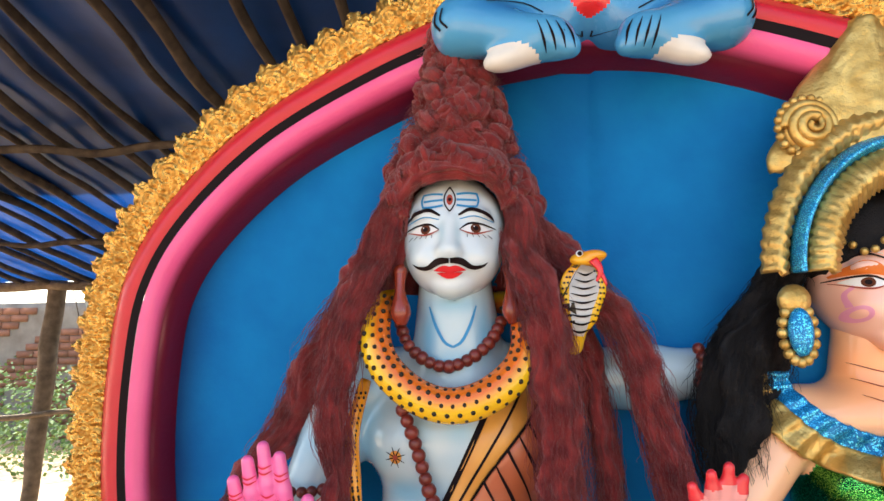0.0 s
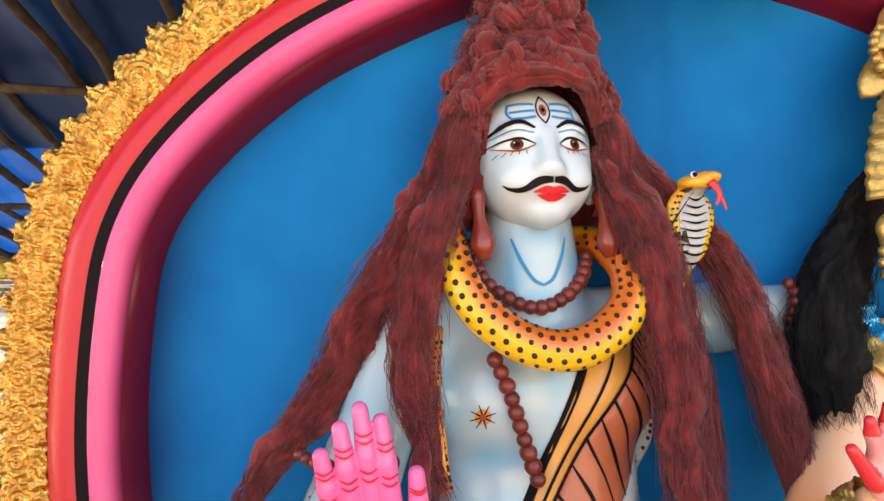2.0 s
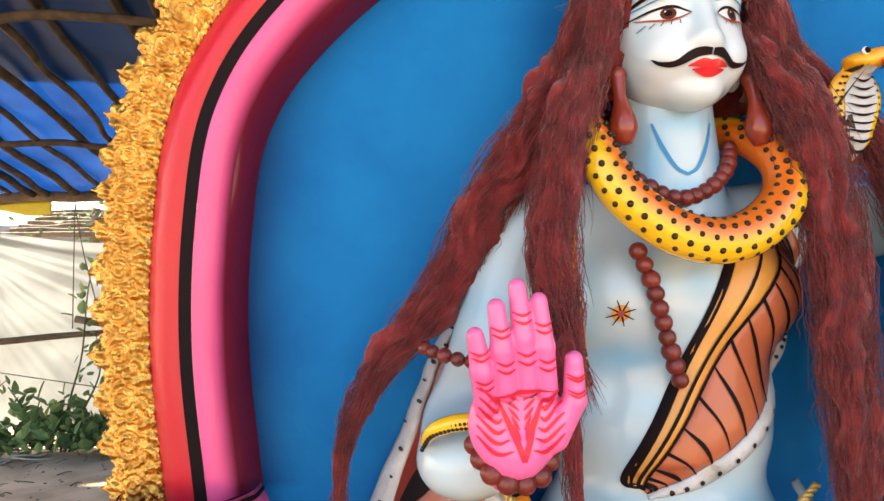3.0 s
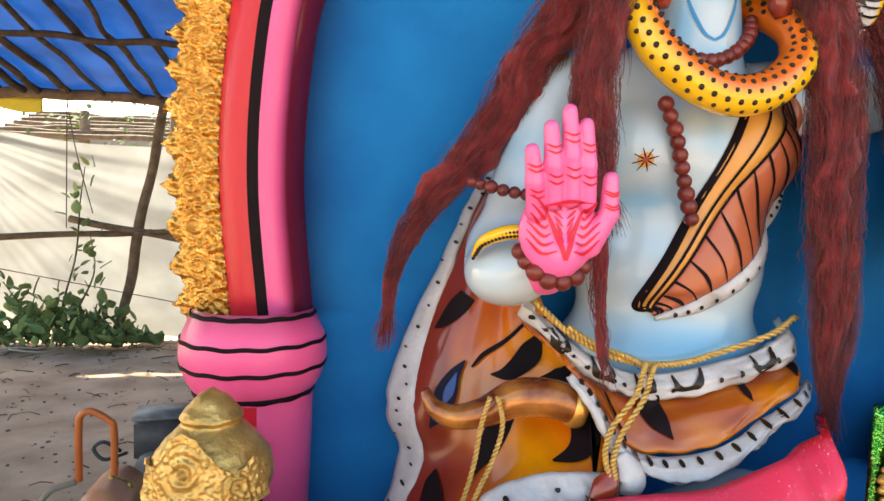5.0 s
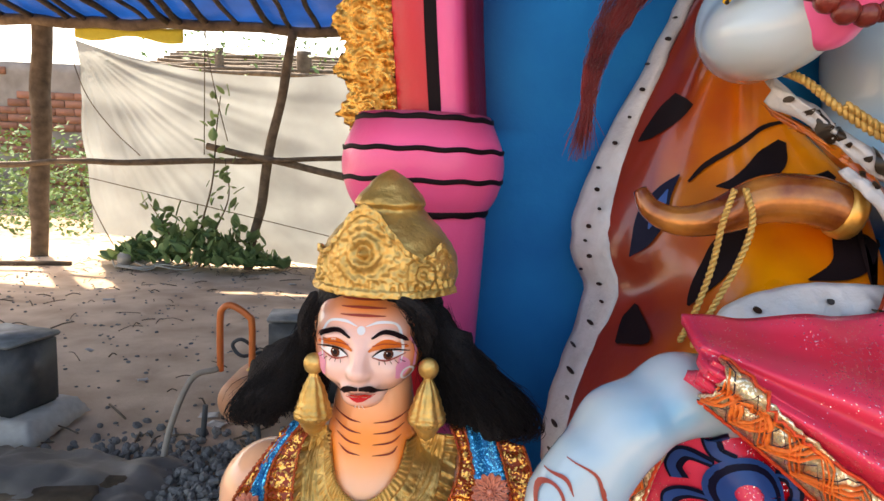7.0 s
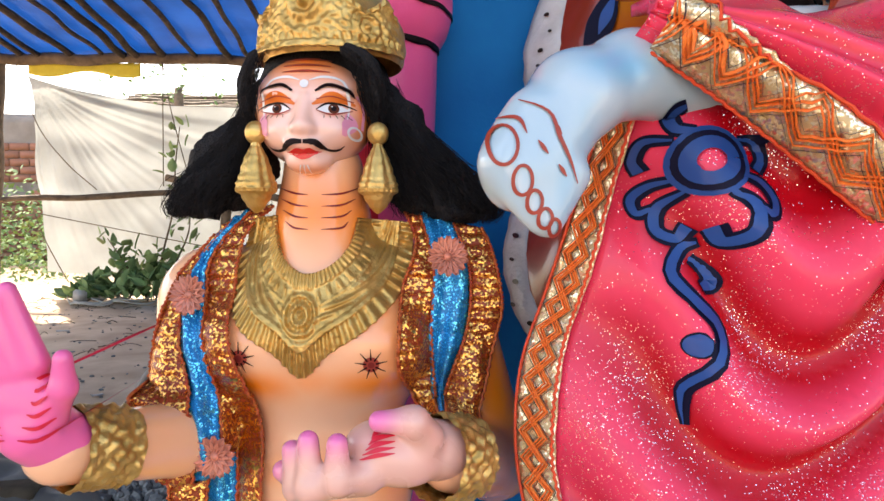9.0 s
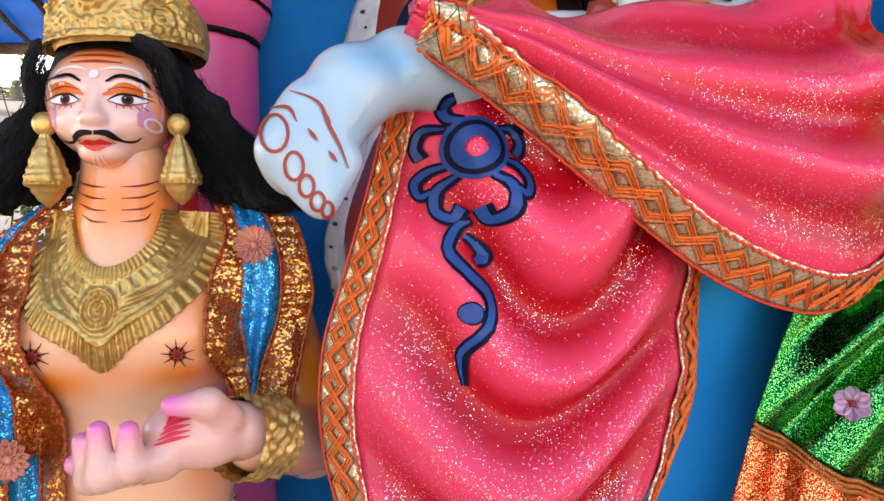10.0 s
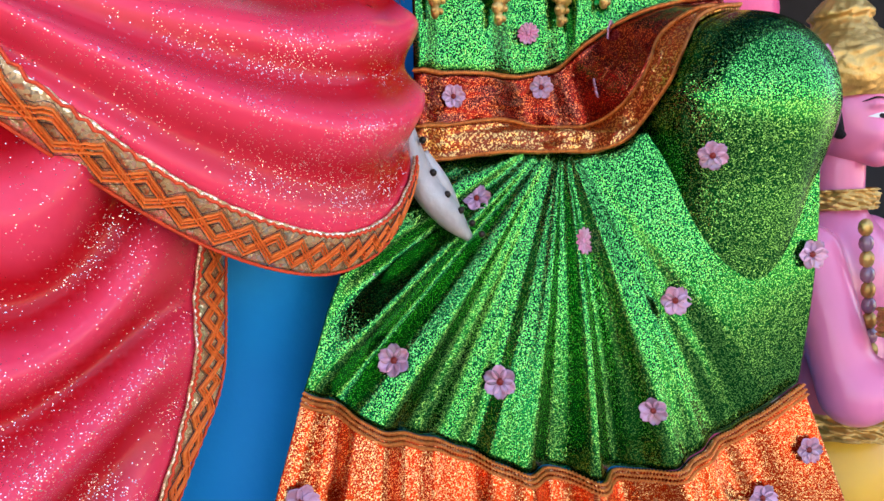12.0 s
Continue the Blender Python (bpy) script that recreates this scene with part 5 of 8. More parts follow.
        p.z += 0.010 * lobe
        return p
    # valleys take the dark red: airbrushed fold shading, put into the colour
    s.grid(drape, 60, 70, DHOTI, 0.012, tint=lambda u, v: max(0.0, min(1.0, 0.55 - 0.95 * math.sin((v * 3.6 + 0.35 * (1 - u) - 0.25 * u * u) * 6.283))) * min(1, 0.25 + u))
    # drape hanging down in front
    lft = curve([(-0.425, 1.02, 1.36), (-0.455, 1.03, 1.25), (-0.485, 1.04, 1.15), (-0.515, 1.04, 1.06), (-0.525, 1.02, 0.97), (-0.51, 1.0, 0.88), (-0.48, 1.0, 0.76), (-0.45, 1.0, 0.62)], 70)
    rgt = curve([(-0.03, 1.0, 1.30), (-0.02, 1.0, 1.20), (-0.025, 1.0, 1.10), (-0.035, 0.99, 1.02), (-0.05, 0.98, 0.95), (-0.10, 0.98, 0.85), (-0.14, 0.98, 0.75), (-0.17, 0.98, 0.62)], 70)
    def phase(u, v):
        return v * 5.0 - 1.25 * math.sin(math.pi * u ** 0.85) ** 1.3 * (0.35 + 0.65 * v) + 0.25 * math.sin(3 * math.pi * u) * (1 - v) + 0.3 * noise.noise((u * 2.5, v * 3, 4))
    def hang(u, v):
        k = min(68, int(v * 69))
        f = v * 69 - k
        p = lft[k].lerp(lft[k + 1], f).lerp(rgt[k].lerp(rgt[k + 1], f), u)
        p.y -= 0.125 * math.sin(math.pi * u) ** 0.8 + 0.024 * math.sin(phase(u, v) * 6.283) * math.sin(math.pi * u)
        return p
    # swag valleys get the same painted shading, by fold phase
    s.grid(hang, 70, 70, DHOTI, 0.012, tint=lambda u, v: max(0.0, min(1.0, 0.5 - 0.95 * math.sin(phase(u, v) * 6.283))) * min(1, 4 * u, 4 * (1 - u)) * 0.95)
    t8 = s.tree()
    m0 = lambda x, z: Vector((x + 0.008, 0.5, z + 0.002))
    def scroll(pts, w):
        w = [q * 0.74 for q in w]
        s.stroke(t8, [m0(*p) for p in pts], [q + 0.0080 for q in w], MOTIF_BLACK, (0, 1, 0), 26, 0.002)
        s.stroke(t8, [m0(p[0] - 0.001, p[1]) for p in pts], w, MOTIF_BLUE, (0, 1, 0), 26, 0.0036)
    arc_ring(s, t8, m0(-0.356, 1.286), 0.0175, 0.013, MOTIF_BLUE, lift=0.004)
    arc_ring(s, t8, m0(-0.356, 1.286), 0.0265, 0.008, MOTIF_BLACK, lift=0.003)
    arc_ring(s, t8, m0(-0.356, 1.286), 0.0325, 0.005, MOTIF_BLUE, lift=0.003)
    scroll([(-0.366, 1.316), (-0.382, 1.320), (-0.386, 1.336), (-0.376, 1.344)], [0.006, 0.012, 0.012, 0.006])
    scroll([(-0.384, 1.308), (-0.406, 1.308), (-0.414, 1.290), (-0.408, 1.276)], [0.003, 0.009, 0.010, 0.013])
    scroll([(-0.380, 1.268), (-0.400, 1.262), (-0.414, 1.248), (-0.410, 1.232), (-0.396, 1.238)], [0.004, 0.009, 0.011, 0.009, 0.005])
    scroll([(-0.372, 1.256), (-0.392, 1.238), (-0.394, 1.214), (-0.376, 1.206), (-0.366, 1.220)], [0.004, 0.012, 0.014, 0.013, 0.015])
    scroll([(-0.342, 1.256), (-0.322, 1.240), (-0.322, 1.216), (-0.340, 1.206), (-0.350, 1.220)], [0.004, 0.012, 0.014, 0.013, 0.015])
    scroll([(-0.330, 1.270), (-0.312, 1.262), (-0.302, 1.246), (-0.308, 1.232), (-0.320, 1.240)], [0.004, 0.009, 0.011, 0.010, 0.005])
    scroll([(-0.328, 1.306), (-0.312, 1.304), (-0.306, 1.286), (-0.314, 1.274)], [0.003, 0.009, 0.010, 0.012])
    scroll([(-0.357, 1.204), (-0.373, 1.196), (-0.387, 1.171), (-0.369, 1.145), (-0.349, 1.120), (-0.352, 1.090), (-0.374, 1.060), (-0.376, 1.040), (-0.373, 1.016)], [0.004, 0.011, 0.012, 0.012, 0.012, 0.010, 0.008, 0.005, 0.001])
    scroll([(-0.366, 1.186), (-0.354, 1.176), (-0.346, 1.162), (-0.358, 1.156)], [0.006, 0.012, 0.020, 0.010])
    disc(s, t8, m0(-0.369, 1.102), 0.026, MOTIF_BLACK, lift=0.002)
    disc(s, t8, m0(-0.369, 1.102), 0.022, MOTIF_BLUE, lift=0.0035)
    # spotted paw hanging beside the drape
    paw = [(0.235, 0.985, 1.42), (0.232, 0.955, 1.30), (0.245, 0.935, 1.20), (0.285, 0.925, 1.145), (0.318, 0.92, 1.108)]
    s.tube(paw, [0.012, 0.018, 0.034, 0.034, 0.012], FUR_WHITE, 30, 10, 0.6)
    for p in curve(paw, 9)[3:]:
        s.ball(p + Vector((0.006, -0.024, 0.004)), 0.0055, SPOT, seg=7, rings=5)
    s.tube([(0.262, 0.945, 1.235), (0.285, 0.935, 1.19), (0.312, 0.93, 1.145)], [0.010, 0.018, 0.006], FUR_WHITE, 16, 8, 0.6)
    s.tube([(0.20, 1.02, 1.10), (0.21, 1.02, 1.02), (0.20, 1.03, 0.93)], [0.03, 0.03, 0.012], FUR_WHITE, 16, 10, 0.6)
    # painted seat under the statue, down to the ground
    seat = [capsule((0.08, 1.33, 0.12), (0.10, 1.34, 0.95), 0.36, 0.25, ROCK_BLUE), egg((0.02, 1.30, 1.10), (0.30, 0.24, 0.16), ROCK_BLUE), capsule((-0.3, 1.35, 0.1), (0.75, 1.35, 0.1), 0.22, 0.22, ROCK_BLUE), capsule((0.6, 1.3, 0.3), (0.6, 1.3, 1.1), 0.3, 0.28, ROCK_BLUE)]
    add_sculpt(s, seat, 0.02, 0.1)
    # ears and long drops
    for x in (-0.008, 0.222):
        s.ball((x, 1.235, 2.41), (0.014, 0.022, 0.032), FACE_WHITE)
        s.tube([(x, 1.185, 2.385), (x, 1.175, 2.345), (x + 0.002, 1.17, 2.30), (x + 0.004, 1.17, 2.272)], [0.015, 0.011, 0.022, 0.011], DROP, 20, 12)
        s.ball((x, 1.185, 2.385), 0.016, DROP)
    def slant(u, w):
        q = 0.985 - w * 0.056 / max(0.08, (top[min(59, int(u * 59))] - low[min(59, int(u * 59))]).length * 1.12)
        return drape(0.02 + u * 0.95, q)
    TRIMS.append((slant, "gold and orange brocade ribbon along the pink drape's slanting hem"))
    TRIMS.append((lambda u, w: hang(0.006 + (0.060 + 0.03 * u) * w, u), "gold and orange brocade ribbon down the hanging drape's edge"))
    TRIMS.append((lambda u, w: hang(0.994 - 0.095 * w, u), "gold and orange brocade ribbon down the hanging drape's edge"))
    tagged(s.object("seated_statue"), "pale blue seated statue with moustache, neck snake and pink drape", "statue")


build_seated_statue()
for _surf, _label in TRIMS:
    trim_band("brocade_trim", _surf, _label)

bead_string("bead_necklace", [(-0.015, 1.225, 2.285), (0.005, 1.195, 2.235), (0.045, 1.175, 2.20), (0.09, 1.17, 2.187), (0.14, 1.178, 2.205), (0.18, 1.195, 2.24), (0.205, 1.225, 2.285)], 0.0135, 17, BEAD, "short necklace of round red-brown beads at the neck", "bead strings")
bead_string("bead_necklace", [(-0.005, 1.15, 2.115), (0.018, 1.148, 2.06), (0.036, 1.152, 2.00), (0.05, 1.157, 1.95), (0.068, 1.162, 1.895)], 0.0145, 10, BEAD, "long string of red-brown beads on the breast", "bead strings")
bead_string("bead_armlet", [(-0.325, 1.24, 1.965), (-0.30, 1.205, 1.955), (-0.26, 1.19, 1.945), (-0.21, 1.19, 1.94), (-0.16, 1.20, 1.945)], 0.012, 9, BEAD, "red-brown bead band round the upper arm", "bead strings")
bead_string("bead_bracelet", [(-0.275, 1.09, 1.855), (-0.265, 1.055, 1.828), (-0.24, 1.045, 1.808), (-0.205, 1.045, 1.806), (-0.18, 1.055, 1.825), (-0.165, 1.085, 1.845)], 0.0145, 8, BEAD, "red-brown bead bracelet under the raised palm", "bead strings")
bead_string("bead_armlet", [(0.60, 1.21, 2.225), (0.607, 1.20, 2.195), (0.605, 1.205, 2.165), (0.60, 1.22, 2.14)], 0.013, 5, BEAD, "red-brown bead band round the far arm", "bead strings")


def twisted_rope(name, pts, r, label, turns):
    s = Shape()
    n = 14 * turns
    path = curve(pts, n)
    for ph in (0, math.pi):
        line = []
        for i, p in enumerate(path):
            d = (path[min(i + 1, n - 1)] - path[max(i - 1, 0)]).normalized()
            x = d.orthogonal().normalized()
            y = d.cross(x)
            a = 2 * math.pi * turns * i / (n - 1) + ph
            line.append(p + (x * math.cos(a) + y * math.sin(a)) * r * 0.5)
        s.tube(line, r * 0.62, ROPE_GOLD, 0, 6, smooth=False)
    return tagged(s.object(name), label, "rope", "gold ropes")


twisted_rope("gold_rope", [(-0.225, 1.20, 1.765), (-0.205, 1.165, 1.745), (-0.165, 1.148, 1.708), (-0.112, 1.140, 1.676), (-0.058, 1.135, 1.658), (-0.010, 1.130, 1.652), (0.045, 1.130, 1.655), (0.10, 1.132, 1.668), (0.217, 1.142, 1.700), (0.30, 1.18, 1.728)], 0.0058, "twisted gold rope belt round the waist", 30)
twisted_rope("gold_rope", [(-0.165, 1.142, 1.716), (-0.112, 1.134, 1.684), (-0.060, 1.128, 1.666), (-0.025, 1.118, 1.648)], 0.0052, "twisted gold rope belt round the waist", 10)
twisted_rope("gold_rope", [(-0.035, 1.112, 1.660), (-0.046, 1.10, 1.645), (-0.066, 1.085, 1.610), (-0.110, 1.070, 1.566), (-0.128, 1.055, 1.529), (-0.127, 1.040, 1.496)], 0.0050, "twisted gold rope end hanging from the belt", 13)
twisted_rope("gold_rope", [(-0.020, 1.110, 1.656), (-0.032, 1.10, 1.640), (-0.052, 1.083, 1.605), (-0.095, 1.066, 1.556), (-0.116, 1.050, 1.520), (-0.118, 1.038, 1.492)], 0.0050, "twisted gold rope end hanging from the belt", 13)
twisted_rope("gold_rope", [(-0.300, 1.135, 1.600), (-0.318, 1.120, 1.555), (-0.328, 1.115, 1.50), (-0.345, 1.112, 1.44), (-0.365, 1.105, 1.40)], 0.0042, "twisted gold cord hanging from the horn", 14)
twisted_rope("gold_rope", [(-0.288, 1.130, 1.602), (-0.284, 1.110, 1.560), (-0.300, 1.105, 1.505), (-0.325, 1.104, 1.45), (-0.350, 1.10, 1.395)], 0.0042, "twisted gold cord hanging from the horn", 14)


def build_horn():
    s = Shape()
    s.tube([(-0.400, 1.215, 1.592), (-0.385, 1.20, 1.565), (-0.350, 1.185, 1.552), (-0.30, 1.175, 1.562), (-0.245, 1.165, 1.588), (-0.19, 1.155, 1.590), (-0.145, 1.150, 1.578)], [0.010, 0.016, 0.021, 0.026, 0.033, 0.034, 0.033], HORN, 50, 18)
    h = thing("blowing_horn", "curved gilded horn hung on gold cords at the waist", "horn", at=(-0.27, 1.15, 1.58))
    part("horn_body", s, h)
    s = Shape()
    s.tube([(-0.155, 1.150, 1.580), (-0.143, 1.150, 1.577), (-0.134, 1.150, 1.575)], [0.036, 0.039, 0.037], HORN_GOLD, 6, 18)
    part("rim", s, h, "bright gold rim")


build_horn()


def build_wig():
    h = thing("jute_wig", "long wavy maroon jute wig piled in a tall cone", "wig", "jute wigs", at=(0.11, 1.25, 2.5))
    s = Shape()
    zs = [2.97, 2.88, 2.775, 2.65, 2.53, 2.41, 2.33]
    cx = [0.125, 0.121, 0.121, 0.110, 0.117, 0.108, 0.10]
    hw = [0.050, 0.066, 0.086, 0.132, 0.162, 0.178, 0.175]
    fd = [0.06, 0.085, 0.11, 0.130, 0.125, 0.10, 0.07]
    def level(z, table):
        for i in range(len(zs) - 1):
            if z >= zs[i + 1]:
                u = (zs[i] - z) / (zs[i] - zs[i + 1])
                return table[i] + (table[i + 1] - table[i]) * u
        return table[-1]
    def surf(a, z, out=0.0):
        w, f = level(z, hw) + out, level(z, fd) + out
        front = math.sin(a) < 0
        return Vector((level(z, cx) + math.cos(a) * w, 1.245 + math.sin(a) * (f if front else w * 0.8), z))
    # under-layer with the opening for the face
    def under(u, v):
        z = 2.97 - 0.62 * v
        gap = 0.0 if z > 2.585 else min(1.0, (2.585 - z) / 0.03) * radians(40)
        a = -math.pi / 2 + gap + u * (2 * math.pi - 2 * gap)
        return surf(a, z, -0.012 + 0.016 * noise.noise((u * 16, v * 11, 0)) + 0.007 * noise.noise((u * 40, v * 26, 3)))
    s.grid(under, 60, 60, HAIR_MAROON)
    rnd = random.Random(5)
    for _ in range(260):
        z0 = rnd.uniform(2.44, 2.95)
        a0 = rnd.uniform(-math.pi * 1.05, math.pi * 0.05)
        if z0 < 2.635 and abs(a0 + math.pi / 2) < radians(60):
            a0 = -math.pi / 2 + math.copysign(radians(rnd.uniform(62, 100)), rnd.uniform(-1, 1))
        drop, lean = rnd.uniform(0.022, 0.05), rnd.uniform(-0.45, 0.45)
        turns, ph, rad = rnd.uniform(0.4, 0.9), rnd.uniform(0, 6.28), rnd.uniform(0.004, 0.008)
        pts = []
        for i in range(6):
            u = i / 5
            w = 6.283 * turns * u + ph
            pts.append(surf(a0 + lean * u, z0 - drop * u, -0.006) + Vector((math.cos(w) * rad, math.sin(w) * rad * 0.6, 0)))
        r = rnd.uniform(0.014, 0.024)
        fluff(s, pts, [r * 0.5, r, r * 1.1, r, r * 0.5], HAIR_MAROON, rnd.randrange(999), 1.0, 0.25)
    # soft roll over the brow
    brow = [(-0.012, 1.18, 2.48), (-0.006, 1.155, 2.53), (0.024, 1.128, 2.566), (0.066, 1.110, 2.578), (0.108, 1.106, 2.580), (0.15, 1.110, 2.578), (0.194, 1.128, 2.566), (0.222, 1.155, 2.53), (0.230, 1.18, 2.48)]
    fluff(s, brow, [0.016, 0.020, 0.022, 0.022, 0.022, 0.022, 0.022, 0.020, 0.016], HAIR_MAROON, 77, 1.0, 0.1)
    for i in range(34):
        p = curve(brow, 34)[i] + Vector((rnd.uniform(-.008, .008), rnd.uniform(-.004, .010), rnd.uniform(-0.002, 0.034)))
        q = Vector((rnd.uniform(-.022, .022), -0.004, rnd.uniform(-.020, .006)))
        fluff(s, [p - q, p + Vector((0, -0.010, 0.006)), p + q], [0.008, rnd.uniform(0.015, 0.021), 0.008], HAIR_MAROON, i, 1.0, 0.3)
    fluff(s, [(p[0], p[1] + 0.02, p[2] + 0.032) for p in brow[1:-1]], [0.02, 0.03, 0.032, 0.034, 0.032, 0.03, 0.02], HAIR_MAROON, 78, 1.0, 0.1)
    for _ in range(2200):
        z = rnd.uniform(2.45, 2.97)
        a = rnd.uniform(-math.pi * 1.05, math.pi * 0.05)
        if z < 2.585 and abs(a + math.pi / 2) < radians(66):
            continue
        p = surf(a, z, rnd.uniform(0.0, 0.014))
        q = Vector((rnd.gauss(0, 0.008), rnd.gauss(0, 0.004), rnd.gauss(0, 0.007)))
        q2 = Vector((rnd.gauss(0, 0.005), -abs(rnd.gauss(0, 0.004)), rnd.gauss(0, 0.005)))
        s.tube([p - q, p + q2, p + q], [0.0003, 0.0008, 0.0003], HAIR_MAROON, 6, 3, cap=False)
    lock(h, [(-0.03, 1.22, 2.50), (-0.075, 1.22, 2.40), (-0.13, 1.235, 2.31), (-0.195, 1.26, 2.21), (-0.25, 1.285, 2.10), (-0.325, 1.31, 1.99), (-0.40, 1.335, 1.90), (-0.445, 1.35, 1.80), (-0.46, 1.35, 1.68)], [0.03, 0.045, 0.055, 0.055, 0.05, 0.042, 0.03, 0.022, 0.012], 1615, HAIR_MAROON, 1)
    lock(h, [(-0.03, 1.20, 2.46), (-0.07, 1.16, 2.38), (-0.105, 1.145, 2.29), (-0.13, 1.14, 2.20), (-0.138, 1.135, 2.09), (-0.125, 1.13, 2.0), (-0.11, 1.12, 1.92)], [0.025, 0.035, 0.04, 0.04, 0.038, 0.03, 0.018], 1140, HAIR_MAROON, 2)
    lock(h, [(-0.125, 1.12, 1.99), (-0.13, 1.10, 1.88), (-0.135, 1.10, 1.78), (-0.12, 1.10, 1.70), (-0.115, 1.10, 1.64)], [0.02, 0.015, 0.012, 0.010, 0.006], 133, HAIR_MAROON, 3)
    lock(h, [(0.225, 1.19, 2.48), (0.255, 1.15, 2.38), (0.285, 1.125, 2.27), (0.298, 1.115, 2.14), (0.303, 1.11, 2.0), (0.315, 1.115, 1.87), (0.335, 1.13, 1.74), (0.335, 1.13, 1.62), (0.34, 1.13, 1.55)], [0.03, 0.045, 0.05, 0.05, 0.048, 0.045, 0.04, 0.035, 0.02], 1805, HAIR_MAROON, 4)
    lock(h, [(0.25, 1.24, 2.52), (0.315, 1.22, 2.43), (0.385, 1.20, 2.34), (0.445, 1.18, 2.26), (0.485, 1.165, 2.14), (0.51, 1.155, 2.01), (0.53, 1.15, 1.89), (0.53, 1.15, 1.78)], [0.03, 0.045, 0.05, 0.045, 0.042, 0.042, 0.04, 0.025], 1615, HAIR_MAROON, 6)
    lock(h, [(0.25, 1.25, 2.46), (0.31, 1.24, 2.36), (0.36, 1.235, 2.24), (0.40, 1.225, 2.10), (0.41, 1.22, 1.95), (0.40, 1.21, 1.8), (0.39, 1.2, 1.66)], [0.03, 0.045, 0.04, 0.03, 0.03, 0.03, 0.02], 855, HAIR_MAROON, 7)
    for g, sp, sd in (([(-0.004, 1.19, 2.56), (-0.034, 1.17, 2.50), (-0.048, 1.165, 2.42), (-0.07, 1.165, 2.34)], [0.02, 0.03, 0.03, 0.03], 21), ([(0.216, 1.19, 2.56), (0.246, 1.165, 2.50), (0.258, 1.155, 2.42), (0.272, 1.15, 2.33)], [0.02, 0.028, 0.03, 0.03], 22), ([(0.23, 1.22, 2.56), (0.27, 1.2, 2.48), (0.31, 1.2, 2.40)], [0.02, 0.035, 0.03], 23), ([(-0.03, 1.22, 2.56), (-0.055, 1.2, 2.47), (-0.08, 1.2, 2.38)], [0.02, 0.032, 0.03], 24)):
        lock(h, g, sp, 650, HAIR_MAROON, sd, 0.0013, 0.014)
    part("crown_hair", s, h, "curly maroon hair piled up")


build_wig()


def build_top_figure():
    s = Shape()
    prims = []
    for e, cx in ((-1, 0.21), (1, 0.60)):
        k = 0.405
        prims += [capsule((k + e * 0.06, 1.21, 2.95), (k + e * 0.27, 1.14, 2.905), 0.075, 0.065, TOP_BLUE), capsule((k + e * 0.27, 1.13, 2.90), (k + e * 0.085, 1.085, 2.845), 0.058, 0.04, TOP_BLUE),
                  capsule((k + e * 0.10, 1.085, 2.845), (k + e * 0.055, 1.065, 2.815), 0.036, 0.022, TOP_BLUE), egg((k + e * 0.17, 1.095, 2.812), (0.062, 0.03, 0.026), FOOT_WHITE, (0, e * 14, 0))]
    prims.append(egg((0.405, 1.27, 3.06), (0.17, 0.14, 0.16), TOP_BLUE))
    prims.append(egg((0.41, 1.17, 2.955), (0.05, 0.05, 0.022), LIP_RED))
    add_sculpt(s, prims, 0.007, 0.03, [((0.21, 1.12, 2.92), (0.1, 0.2, 0.03), 0.8), ((0.6, 1.12, 2.92), (0.1, 0.2, 0.03), 0.8), ((0.405, 1.15, 2.87), (0.05, 0.2, 0.06), 0.5)])
    t = s.tree()
    for e in (-1, 1):
        for q in range(4):
            x = 0.405 + e * (0.055 + 0.018 * q)
            s.stroke(t, [(x + e * 0.012, 0.8, 2.86 + 0.002 * q), (x, 0.8, 2.835 - 0.003 * q), (x - e * 0.006, 0.8, 2.805)], [0.001, 0.005, 0.001], BLACK, (0, 1, 0), 9, 0.002)
        for q in range(2):
            s.stroke(t, [(0.405 + e * (0.30 + 0.015 * q), 0.8, 2.875), (0.405 + e * (0.315 + 0.012 * q), 0.8, 2.895), (0.405 + e * (0.31 + 0.014 * q), 0.8, 2.92)], 0.004, BLACK, (0, 1, 0), 8, 0.002)
        s.stroke(t, [(0.405 + e * 0.012, 0.8, 2.86), (0.405 + e * 0.004, 0.8, 2.88), (0.405 + e * 0.012, 0.8, 2.905)], 0.004, BLACK, (0, 1, 0), 8, 0.002)
        s.stroke(t, [(0.405 + e * 0.1, 0.8, 2.925), (0.405 + e * 0.15, 0.8, 2.94), (0.405 + e * 0.22, 0.8, 2.93)], 0.003, BLACK, (0, 1, 0), 8, 0.002)
    tagged(s.object("small_statue"), "blue cross-legged lower half of a small statue fixed on the arch", "statue")


build_top_figure()

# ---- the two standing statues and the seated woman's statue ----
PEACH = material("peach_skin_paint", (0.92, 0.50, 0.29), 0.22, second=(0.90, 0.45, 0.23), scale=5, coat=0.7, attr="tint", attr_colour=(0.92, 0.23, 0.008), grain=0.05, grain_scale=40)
PEACH_FACE = material("peach_face_paint", (0.88, 0.54, 0.43), 0.22, second=(0.86, 0.48, 0.38), scale=5, coat=0.7, attr="tint", attr_colour=(0.90, 0.22, 0.012))
LID_ORANGE = material("orange_eyelid_paint", (0.72, 0.16, 0.02), 0.35)
SWIRL_PINK = material("pink_cheek_paint", (0.8, 0.30, 0.42), 0.35)
DARK_LINE = material("dark_red_line_paint", (0.22, 0.02, 0.015), 0.4)
COPPER = glitter("copper_sequin_cloth", (0.32, 0.05, 0.012), (0.20, 0.025, 0.01), (0.95, 0.50, 0.12), 360, 0.45, 0.3, tilt=0.8)
